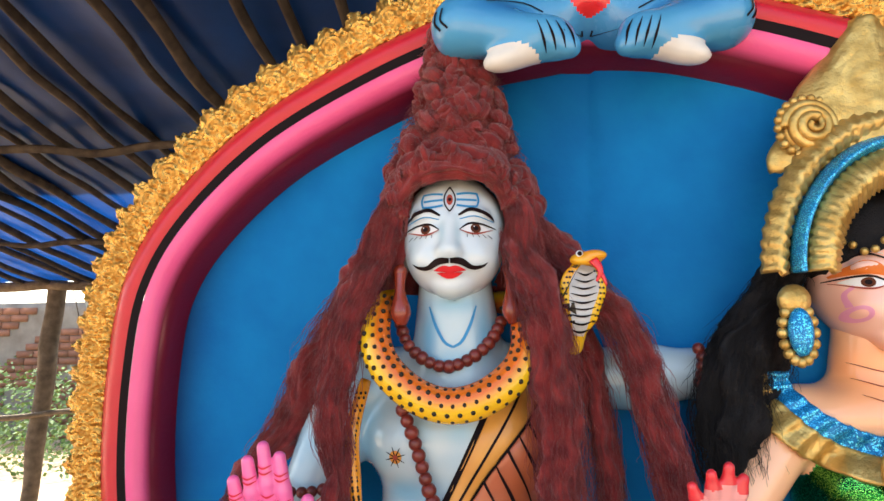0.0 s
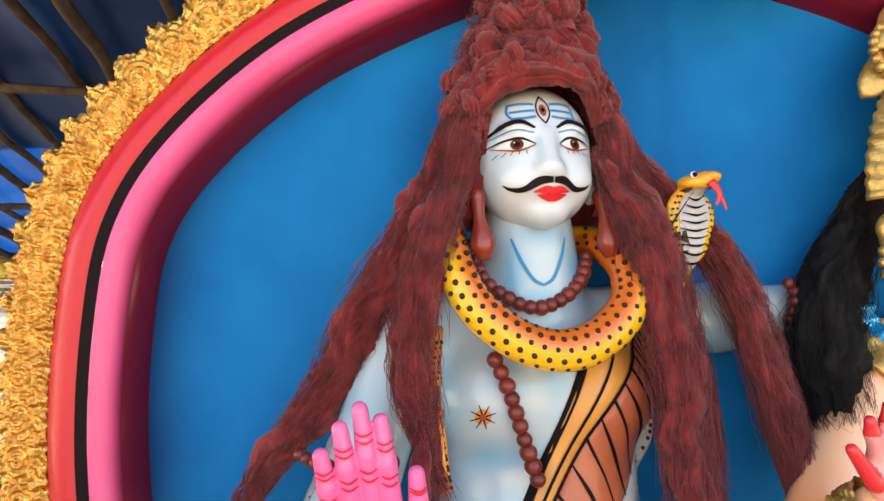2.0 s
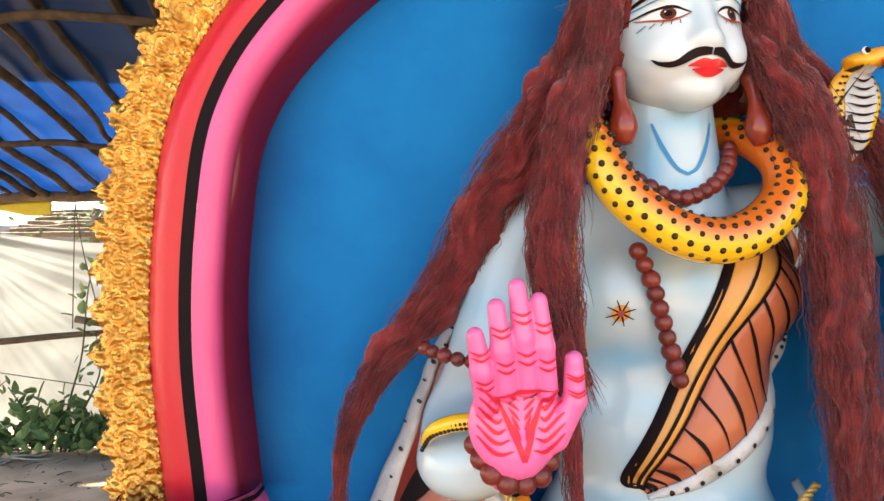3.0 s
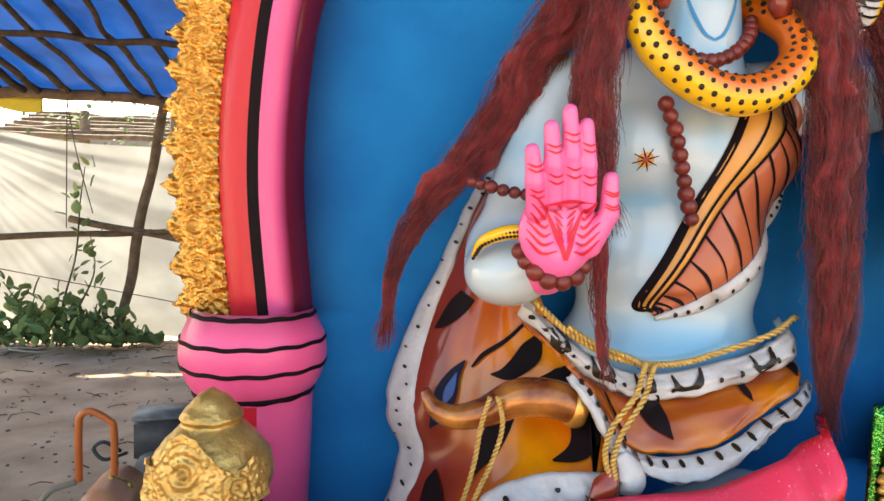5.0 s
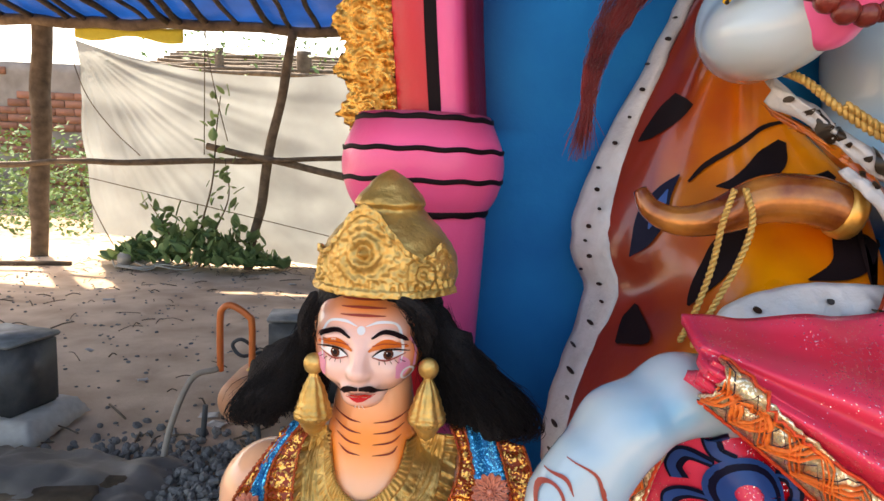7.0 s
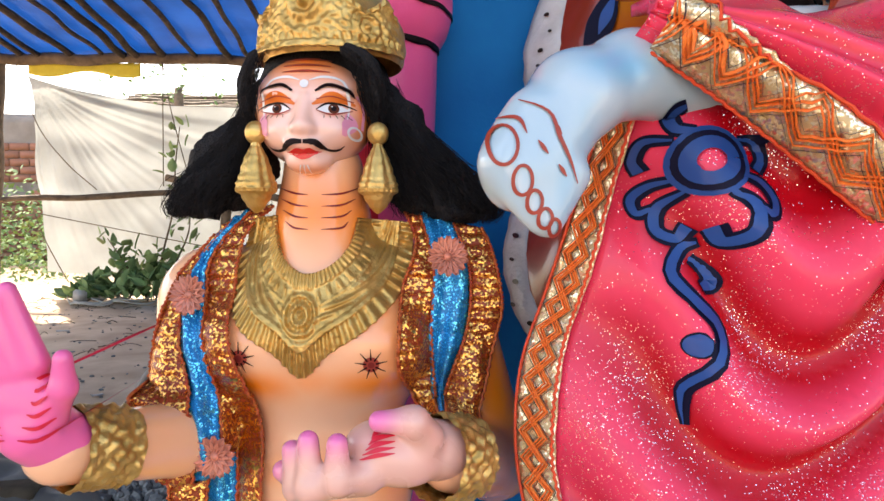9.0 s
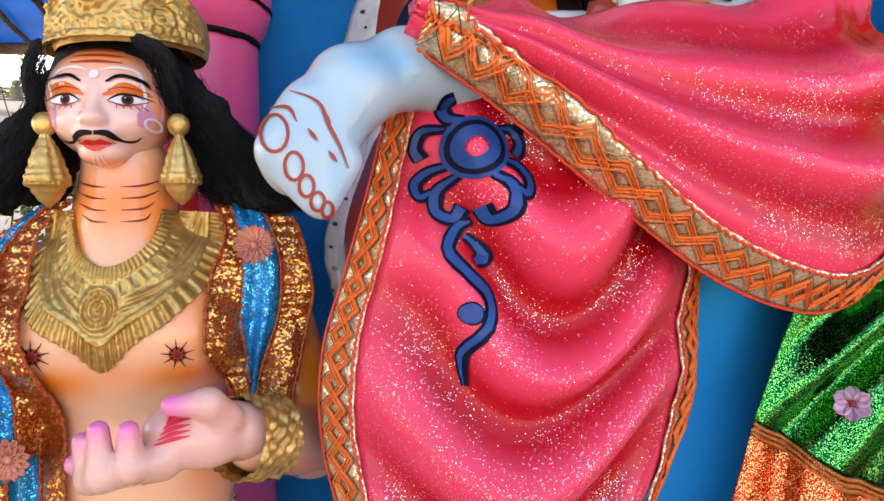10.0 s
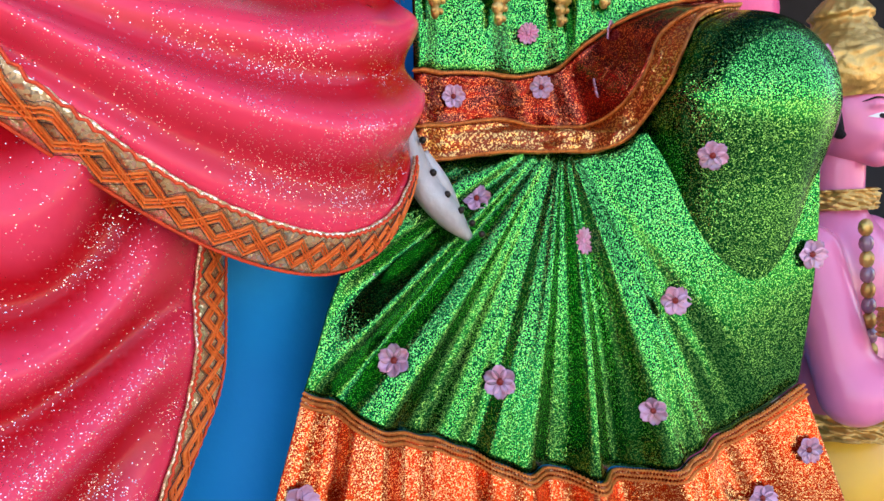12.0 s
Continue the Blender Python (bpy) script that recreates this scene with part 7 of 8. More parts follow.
    lock(h, [(-0.738, 1.102, 1.440), (-0.712, 1.108, 1.422), (-0.700, 1.125, 1.388), (-0.692, 1.150, 1.340)], [0.008, 0.014, 0.015, 0.013], 220, HAIR_BLACK, 15, 0.0012, 0.003)
    lock(h, [(-0.842, 1.125, 1.440), (-0.858, 1.135, 1.40), (-0.864, 1.15, 1.35)], [0.006, 0.009, 0.011], 140, HAIR_BLACK, 16, 0.0012, 0.003)
    w = Shape()
    w.ball((-0.770, 1.215, 1.40), (0.096, 0.085, 0.085), HAIR_BLACK)
    part("hair_cap", w, h)


SKIN_HAND = material("pale_hand_paint", (0.76, 0.42, 0.34), 0.26, second=(0.74, 0.40, 0.3), coat=0.5, attr="tint", attr_colour=(0.86, 0.16, 0.42))
build_standing_statue()


def flower(name, c, out, r, mat, label, petals=6):
    c, out = Vector(c), Vector(out).normalized()
    x = out.orthogonal().normalized()
    y = out.cross(x)
    holder = thing(name, label, "flower ornament", "flower ornaments", at=c)
    for i in range(petals):
        a = 6.2832 * i / petals + 0.3
        d = x * math.cos(a) + y * math.sin(a)
        sd = out.cross(d)
        s = Shape()
        def fn(u, v):
            w = math.sin(math.pi * (0.06 + 0.90 * v)) ** 0.7 * (0.46 if petals < 9 else 0.2)
            return c + d * (r * (0.12 + 0.88 * v)) + sd * (r * w * (u * 2 - 1)) + out * (0.004 + r * 0.16 * v + r * 0.14 * (u * 2 - 1) ** 2)
        s.grid(fn, 5, 6, mat, 0.0012)
        part("petal", s, holder)
    s = Shape()
    s.ball(c + out * 0.005, (r * 0.24, r * 0.24, r * 0.24), DARK_LINE if petals < 9 else mat, seg=8, rings=6)
    part("flower_eye", s, holder)


for c, o in (((-0.602, 1.108, 1.178), (0.1, -1, 0.25)), ((-0.930, 1.120, 1.128), (-0.3, -1, 0.2)), ((-0.886, 1.070, 0.938), (-0.1, -1, 0))):
    flower("flower_ornament", c, o, 0.026, COPPER_PETAL, "copper-pink pleated flower pinned on the stole", 14)


def build_seated_woman():
    s = Shape()
    hx = 0.945
    body = [egg((0.95, 1.24, 1.93), (0.17, 0.13, 0.17), GREEN_GLITTER), egg((0.88, 1.16, 1.95), (0.085, 0.075, 0.075), GREEN_GLITTER), egg((0.86, 1.2, 1.68), (0.15, 0.12, 0.2), PEACH),
            capsule((0.94, 1.20, 2.28), (0.93, 1.22, 2.10), 0.062, 0.075, PEACH), capsule((0.79, 1.23, 2.075), (1.1, 1.23, 2.075), 0.068, 0.068, PEACH), egg((0.92, 1.17, 2.08), (0.12, 0.06, 0.06), PEACH),
            capsule((0.77, 1.22, 2.06), (0.50, 1.10, 1.78), 0.062, 0.052, PEACH), capsule((0.47, 1.08, 1.755), (0.515, 0.97, 1.87), 0.052, 0.034, PEACH)]
    add_sculpt(s, body, 0.008, 0.035, [((0.88, 1.15, 2.16), (0.08, 0.1, 0.08), 0.5), ((0.5, 1.08, 1.78), (0.08, 0.1, 0.1), 0.7)])
    lumps, hollows = head_lumps((hx, 1.075, 2.335), 0.98, PEACH_FACE)
    add_sculpt(s, lumps, 0.0048, 0.02, [((0.87, 1.12, 2.29), (0.03, 0.08, 0.05), 0.25), ((0.945, 1.1, 2.43), (0.1, 0.1, 0.03), 0.3), ((0.89, 1.15, 2.2), (0.05, 0.1, 0.04), 0.6)], carve=hollows)
    tree = s.tree()
    k, c = 1.0, Vector((hx, 0.9, 2.335))
    at = lambda u, v: c + Vector((u, 0, v))
    for e in (-1, 1):
        g = 0.052
        s.stroke(tree, [at(e * (g - .035), .010), at(e * g, .030), at(e * (g + .045), .016)], [0.004, 0.026, 0.004], LID_ORANGE, (0, 1, 0), 14, 0.001)
        s.stroke(tree, [at(e * (g - .028), -.002), at(e * g, .002), at(e * (g + .036), .004)], [0.001, 0.018, 0.022, 0.016, 0.001], EYE_WHITE, (0, 1, 0), 16, 0.0016)
        disc(s, tree, at(e * g, 0.001), 0.020, EYE_BROWN, lift=0.0022)
        disc(s, tree, at(e * g, 0.001), 0.010, BROW_DARK, lift=0.0028)
        s.stroke(tree, [at(e * (g - .03), -.002), at(e * g, .014), at(e * (g + .05), .008)], [0.002, 0.005, 0.002], BROW_DARK, (0, 1, 0), 18, 0.0026)
        s.stroke(tree, [at(e * (g - .03), -.004), at(e * g, -.012), at(e * (g + .045), .004)], [0.001, 0.0035, 0.001], LID_RED, (0, 1, 0), 16, 0.0024)
        s.stroke(tree, [at(e * (g - .03), .044), at(e * g, .056), at(e * (g + .045), .036)], [0.003, 0.006, 0.001], BROW_DARK, (0, 1, 0), 16, 0.0024)
        s.stroke(tree, [at(e * (g - .03), .054), at(e * g, .066), at(e * (g + .05), .050)], [0.002, 0.006, 0.002], EYE_WHITE, (0, 1, 0), 16, 0.0016)
        arc_ring(s, tree, at(e * 0.068, -0.058), 0.012, 0.007, SWIRL_PINK, a0=-80, a1=300, lift=0.0016)
        s.stroke(tree, [at(e * 0.078, -0.045), at(e * 0.082, -0.02), at(e * 0.07, -0.005)], 0.006, SWIRL_PINK, (0, 1, 0), 12, 0.0016)
        for q in range(3):
            s.stroke(tree, [at(e * 0.07, -0.15 - 0.03 * q), at(e * 0.03, -0.165 - 0.03 * q), at(0, -0.17 - 0.03 * q)], [0.0008, 0.0022, 0.0006], DARK_LINE, (0, 1, 0), 12, 0.0016)
    s.stroke(tree, [at(-.03, -.080), at(0, -.082), at(.03, -.080)], [0.001, 0.016, 0.001], LIP_RED, (0, 1, 0), 16, 0.003)
    # hair line, chain on the brow
    s.ball((hx, 1.20, 2.42), (0.125, 0.10, 0.125), HAIR_BLACK)
    for q in range(14):
        a = radians(205 + 130 * q / 13)
        s.ball((hx + 0.098 * math.cos(a), 1.185 + 0.105 * math.sin(a), 2.405 + 0.012 * math.sin(q * 1.4)), 0.008, GOLD_PALE, seg=8, rings=6)
    # tall gilded crown with a blue band and spiral flanks
    cx, cy = 0.945, 1.165
    def band(r0, r1, o, mat, relief, u0=0.0, u1=1.0):
        def fn(u, v):
            a = math.pi * (u0 + (u1 - u0) * u)
            r = r0 + (r1 - r0) * v + (0.003 * math.sin(a * 70) if mat is GOLD_PALE else 0)
            return Vector((cx - math.cos(a) * r, cy - o - 0.03 * math.sin(math.pi * v), 2.385 + math.sin(a) * r * 1.18 - 0.03 * abs(math.cos(a)))), Vector((0, -1, 0))
        gilded(s, fn, 120, 14, relief, mat, 0.014, 60)
    band(0.112, 0.175, 0.085, GOLD_PALE, 0.003)
    band(0.172, 0.200, 0.075, SATIN_BLUE, 0.0005)
    band(0.197, 0.250, 0.065, GOLD_PALE, 0.004)
    for e in (-1, 1):
        p = Vector((cx + e * 0.130, 1.10, 2.645))
        coil = [p + Vector((e * math.cos(t * 0.30) * (0.050 - 0.00068 * t), -0.0003 * t, math.sin(t * 0.30) * (0.050 - 0.00068 * t))) for t in range(66)]
        s.tube(coil, [0.010] * 50 + [0.006] * 16, GOLD_PALE, 160, 8)
        s.ball(p + Vector((0, 0.015, 0)), (0.052, 0.018, 0.052), GOLD_PALE)
        for t in range(22):
            a = 0.286 * t
            s.ball(p + Vector((math.cos(a) * 0.060, 0.004, math.sin(a) * 0.060)), (0.009, 0.010, 0.009), GOLD_PALE, seg=8, rings=5)
    def crest(u, v):
        a = math.pi * u
        w = (0.20 - 0.17 * v ** 1.5) * (1 + 0.05 * math.sin(v * 14))
        ridge = 0.008 * math.cos((u - 0.5) * 26) * (1 - v)
        return Vector((cx - math.cos(a) * w, cy - 0.03 - math.sin(a) * (0.05 + ridge), 2.56 + 0.31 * v)), Vector((0, -1, 0))
    gilded(s, crest, 60, 40, 0.0025, GOLD_PALE, 0.01, 60)
    # ear ornament, collar of blue and gold
    for e in (-1, 1):
        ex = hx + e * 0.185
        s.ball((ex, 1.12, 2.305), (0.032, 0.018, 0.032), GOLD_PALE)
        s.ball((ex, 1.105, 2.245), (0.024, 0.014, 0.046), SATIN_BLUE)
        for q in range(16):
            a = q * 0.3927
            s.ball((ex + 0.030 * math.cos(a), 1.115, 2.243 + 0.055 * math.sin(a)), 0.011, GOLD_PALE, seg=8, rings=5)
    mid = Vector((0.93, 0, 2.17))
    for r0, r1, mat, lift, rel in ((0.13, 0.168, SATIN_BLUE, 0.012, 0.0), (0.165, 0.215, GOLD_PALE, 0.016, 0.003)):
        def fn(u, v):
            a = math.pi + math.pi * u
            r = r0 + (r1 - r0) * v
            p = mid + Vector((math.cos(a) * r * 1.25, 0, math.sin(a) * r * 0.95))
            hit, nor, _, _ = tree.ray_cast(Vector((p.x, 0.8, p.z)), Vector((0, 1, 0)))
            y = hit.y if hit else 1.2
            return Vector((p.x, min(y, 1.2) - lift - 0.004 * math.sin(u * 110), p.z)), Vector((0, -1, 0))
        gilded(s, fn, 110, 10, rel, mat, 0.008, 70)
    s.ball((0.90, 1.055, 2.00), (0.055, 0.016, 0.055), GOLD_PALE)
    s.ball((0.90, 1.048, 2.00), (0.042, 0.014, 0.042), SATIN_BLUE)
    # raised hand with red fingertips
    hand = [egg((0.525, 0.945, 1.925), (0.042, 0.02, 0.05), SKIN_HAND2)]
    for b, t in (((0.500, 0.94, 1.955), (0.482, 0.925, 2.003)), ((0.518, 0.938, 1.965), (0.512, 0.922, 2.022)), ((0.535, 0.938, 1.967), (0.540, 0.922, 2.033)), ((0.55, 0.94, 1.96), (0.562, 0.925, 2.015))):
        m = Vector(b).lerp(Vector(t), 0.6)
        hand += [capsule(b, m, 0.0115, 0.0105, SKIN_HAND2), capsule(m, t, 0.0105, 0.0085, HAND_RED)]
    hand += [capsule((0.49, 0.94, 1.915), (0.452, 0.93, 1.965), 0.013, 0.009, HAND_RED)]
    add_sculpt(s, hand, 0.0036, 0.008)
    bangle(s, (0.51, 0.985, 1.86), (0.3, -0.7, 0.6), 0.04, 0.05)
    # skirt: knee and thigh, pleated green front, upper layer with a red border, orange hem
    knee = [capsule((0.72, 1.12, 1.40), (0.720, 0.722, 1.296), 0.15, 0.134, GREEN_GLITTER), capsule((0.717, 0.718, 1.28), (0.705, 0.770, 0.83), 0.130, 0.085, GREEN_GLITTER), egg((0.78, 1.2, 1.42), (0.22, 0.2, 0.18), GREEN_GLITTER)]
    # darker green below the apron and where the knee meets the skirt
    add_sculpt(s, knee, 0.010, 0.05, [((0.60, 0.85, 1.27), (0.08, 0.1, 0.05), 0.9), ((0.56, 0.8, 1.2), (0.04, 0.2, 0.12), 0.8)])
    top = curve([(0.255, 1.04, 1.27), (0.33, 1.0, 1.27), (0.42, 0.96, 1.27), (0.51, 0.91, 1.27), (0.585, 0.81, 1.26), (0.66, 0.69, 1.275), (0.760, 0.615, 1.285)], 80)
    hem = curve([(0.075, 1.0, 0.91), (0.16, 0.965, 0.855), (0.26, 0.92, 0.80), (0.384, 0.85, 0.75), (0.508, 0.78, 0.73), (0.615, 0.70, 0.775), (0.745, 0.635, 0.85)], 80)
    def across(p):
        return (p.x - 0.5) * 0.8 - (p.y - 0.85) * 0.6
    def pleat(p):
        """Folds that fan out from under the apron."""
        dx, dz = across(p) + 0.022, 1.27 - p.z
        th = math.degrees(math.atan2(dx, max(dz, 0.02)))
        q = math.sin(6.283 * (th / 17.0 + 0.25 * math.sin(th * 0.13)) + 1.2) + 0.18 * math.sin(6.283 * th / 6.1)
        fade = min(1.0, max(0.0, (34 - th) / 10))
        return q * fade * min(1.0, math.hypot(dx, dz) / 0.5)
    def row(c, u):
        k = min(78, int(u * 79))
        return c[k].lerp(c[k + 1], u * 79 - k)
    def skirt(u, v):
        p = row(top, u).lerp(row(hem, u), v)
        n = Vector((-0.5, -0.86, 0))
        return p + n * (0.025 * pleat(p) * min(1, 8 * u, 5 * (1 - u)) + 0.02 * math.sin(math.pi * v))
    s.grid(skirt, 260, 60, GREEN_GLITTER, 0.006)
    low = curve([(-0.02, 0.97, 0.70), (0.10, 0.93, 0.62), (0.22, 0.88, 0.55), (0.37, 0.80, 0.50), (0.52, 0.72, 0.48), (0.66, 0.63, 0.52), (0.80, 0.57, 0.60)], 80)
    def border(u, v):
        h = row(hem, u)
        n = Vector((-0.5, -0.86, 0))
        return h.lerp(row(low, u), v) + n * (0.024 * pleat(h) * min(1, 8 * u, 5 * (1 - u)) + 0.008)
    s.grid(border, 260, 24, ORANGE_GLITTER, 0.006)
    # stitched ruffle over the seam
    for e in (0.0, 0.03, 0.06):
        s.tube([border(i / 420, e) + Vector((-0.003, -0.006, 0.003 * (i % 2))) for i in range(421)], 0.0022, BRAID, 0, 5, smooth=False)
    # the apron lies over the lap and the near thigh
    lap = s.tree()
    side, inward = Vector((0.8, -0.6, 0)), Vector((0.6, 0.8, 0))
    def drop(a, z):
        p = Vector((0.5, 0.85, 0)) + side * a + Vector((0, 0, z))
        hit, _, _, _ = lap.ray_cast(p - inward * 0.5, inward, 0.66)
        deep = (hit - p).dot(inward) if hit else 0.10
        rest = -0.02 + 0.12 * min(1.0, max(0.0, (a + 0.26) / 0.2))
        return p, min(deep, rest)
    lines = [curve([(a, z, 0) for a, z in c], 70) for c in (
        [(-0.25, 1.62), (-0.19, 1.62), (-0.11, 1.62), (-0.02, 1.62), (0.04, 1.62), (0.09, 1.60), (0.14, 1.56), (0.20, 1.52), (0.26, 1.49)],
        [(-0.258, 1.355), (-0.201, 1.357), (-0.114, 1.357), (-0.030, 1.366), (0.026, 1.406), (0.079, 1.437), (0.131, 1.456), (0.19, 1.47), (0.26, 1.475)],
        [(-0.262, 1.272), (-0.205, 1.278), (-0.117, 1.285), (-0.030, 1.272), (0.046, 1.280), (0.090, 1.330), (0.116, 1.390), (0.148, 1.420), (0.190, 1.440), (0.26, 1.457)],
        [(-0.264, 1.222), (-0.207, 1.226), (-0.119, 1.233), (-0.031, 1.230), (0.031, 1.230), (0.080, 1.254), (0.112, 1.309), (0.148, 1.384), (0.183, 1.424), (0.26, 1.446)])]
    def apron(a, b, lift, folds):
        nu, nv = 90, 16
        deep = np.zeros((nv, nu))
        flat = {}
        for j in range(nv):
            for i in range(nu):
                k = min(68, int(i / (nu - 1) * 69))
                f = i / (nu - 1) * 69 - k
                q = a[k].lerp(a[k + 1], f).lerp(b[k].lerp(b[k + 1], f), j / (nv - 1))
                flat[i, j], deep[j, i] = drop(q.x, q.y)
        for _ in range(6):
            wide = np.pad(deep, ((0, 0), (2, 2)), mode="edge")
            deep = np.minimum(deep, sum(wide[:, d:d + nu] for d in range(5)) / 5)
        def fn(u, v):
            i, j = int(u * (nu - 1) + 0.5), int(v * (nv - 1) + 0.5)
            wave = folds * math.sin(i * 0.46 + 0.5 * math.sin(i * 0.21)) * min(1.0, max(0.0, (0.62 - u) * 6))
            return flat[i, j] + inward * (deep[j, i] - lift - wave - 0.004 * noise.noise((i * 0.3, j * 0.4, 2)))
        return fn, nu, nv
    skirts = []
    for c, mat, lift in ((0, GREEN_GLITTER, 0.010), (1, RED_GLITTER, 0.014), (2, MESH_COPPER, 0.017)):
        fn, nu, nv = apron(lines[c], lines[c + 1], lift, 0.010)
        s.grid(fn, nu, nv, mat, 0.005)
        skirts.append(fn)
    for fn, v in ((skirts[1], 0.0), (skirts[2], 0.0), (skirts[2], 1.0)):
        edge = curve([fn(i / 89, v) for i in range(90)], 400)
        s.tube([p + Vector((-0.003, -0.004, 0.003 * (i % 2))) for i, p in enumerate(edge)], 0.0028, BRAID, 0, 5, smooth=False)
    # gilded drops hanging from the girdle
    for u in (0.06, 0.22, 0.38, 0.54):
        p = skirts[0](u, 0.55)
        for i in range(7):
            w = (0.008, 0.018, 0.024, 0.022, 0.017, 0.011, 0.006)[i]
            s.ball(p + Vector((0.004 * math.sin(i * 2.0), -0.016, 0.060 - 0.016 * i)), (w, 0.009, 0.012), GOLD_PALE, seg=10, rings=6)
            for e in (-1, 1):
                s.ball(p + Vector((e * w, -0.018, 0.060 - 0.016 * i)), 0.0055, GOLD_PALE, seg=7, rings=5)
    tr = s.tree()
    tagged(s.object("seated_woman_statue"), "seated woman's statue with glittering green skirt and tall gold crown", "statue")
    h = thing("jute_wig", "long bushy black jute wig falling over one shoulder", "wig", "jute wigs", at=(0.72, 1.2, 2.1))
    lock(h, [(0.86, 1.20, 2.47), (0.82, 1.19, 2.42), (0.755, 1.20, 2.33), (0.70, 1.19, 2.25), (0.65, 1.18, 2.15), (0.635, 1.17, 2.04), (0.645, 1.16, 1.93), (0.66, 1.15, 1.84)], [0.02, 0.035, 0.05, 0.062, 0.07, 0.07, 0.06, 0.03], 2400, HAIR_BLACK, 41, 0.0012, 0.018, 0.7)
    lock(h, [(0.82, 1.23, 2.36), (0.77, 1.23, 2.26), (0.72, 1.22, 2.15), (0.70, 1.2, 2.02), (0.69, 1.2, 1.9)], [0.03, 0.05, 0.06, 0.06, 0.04], 1100, HAIR_BLACK, 42, 0.0012, 0.016, 0.7)
    return tr


SKIN_HAND2 = material("rose_hand_paint", (0.80, 0.33, 0.30), 0.3, second=(0.78, 0.28, 0.26), coat=0.5)
SKIRT_TREE = build_seated_woman()
for a, z, r, petals in ((-0.304, 0.937, 0.027, 6), (-0.148, 0.885, 0.029, 6), (-0.010, 1.089, 0.024, 12), (-0.170, 1.162, 0.025, 6), (0.079, 0.835, 0.024, 6), (-0.051, 1.340, 0.022, 6), (-0.437, 0.771, 0.030, 6), (0.125, 0.994, 0.026, 6),
                        (0.170, 1.211, 0.024, 6), (0.327, 1.057, 0.026, 6), (0.389, 1.358, 0.024, 12), (0.248, 0.682, 0.026, 6), (0.327, 0.750, 0.024, 6), (-0.200, 1.323, 0.021, 6), (0.032, 1.332, 0.020, 6), (-0.068, 1.428, 0.020, 12), (-0.33, 0.690, 0.026, 6), (0.06, 1.43, 0.018, 6)):
    p = Vector((0.5, 0.85, z)) + Vector((0.8, -0.6, 0)) * a
    hit, nor, _, _ = SKIRT_TREE.ray_cast(p - Vector((0.6, 0.8, 0)) * 0.5, Vector((0.6, 0.8, 0)))
    if hit is None:
        hit, nor, _, _ = SKIRT_TREE.find_nearest(p)
    if nor.y > 0:
        nor = -nor
    flower("flower_ornament", hit, nor + Vector((-0.4, -0.7, 0.0)), r * 0.87, LILAC if petals == 6 else PINK_PETAL, "glossy lilac plastic flower pinned on the glitter cloth" if petals == 6 else "pink pleated plastic flower pinned on the glitter cloth", petals)


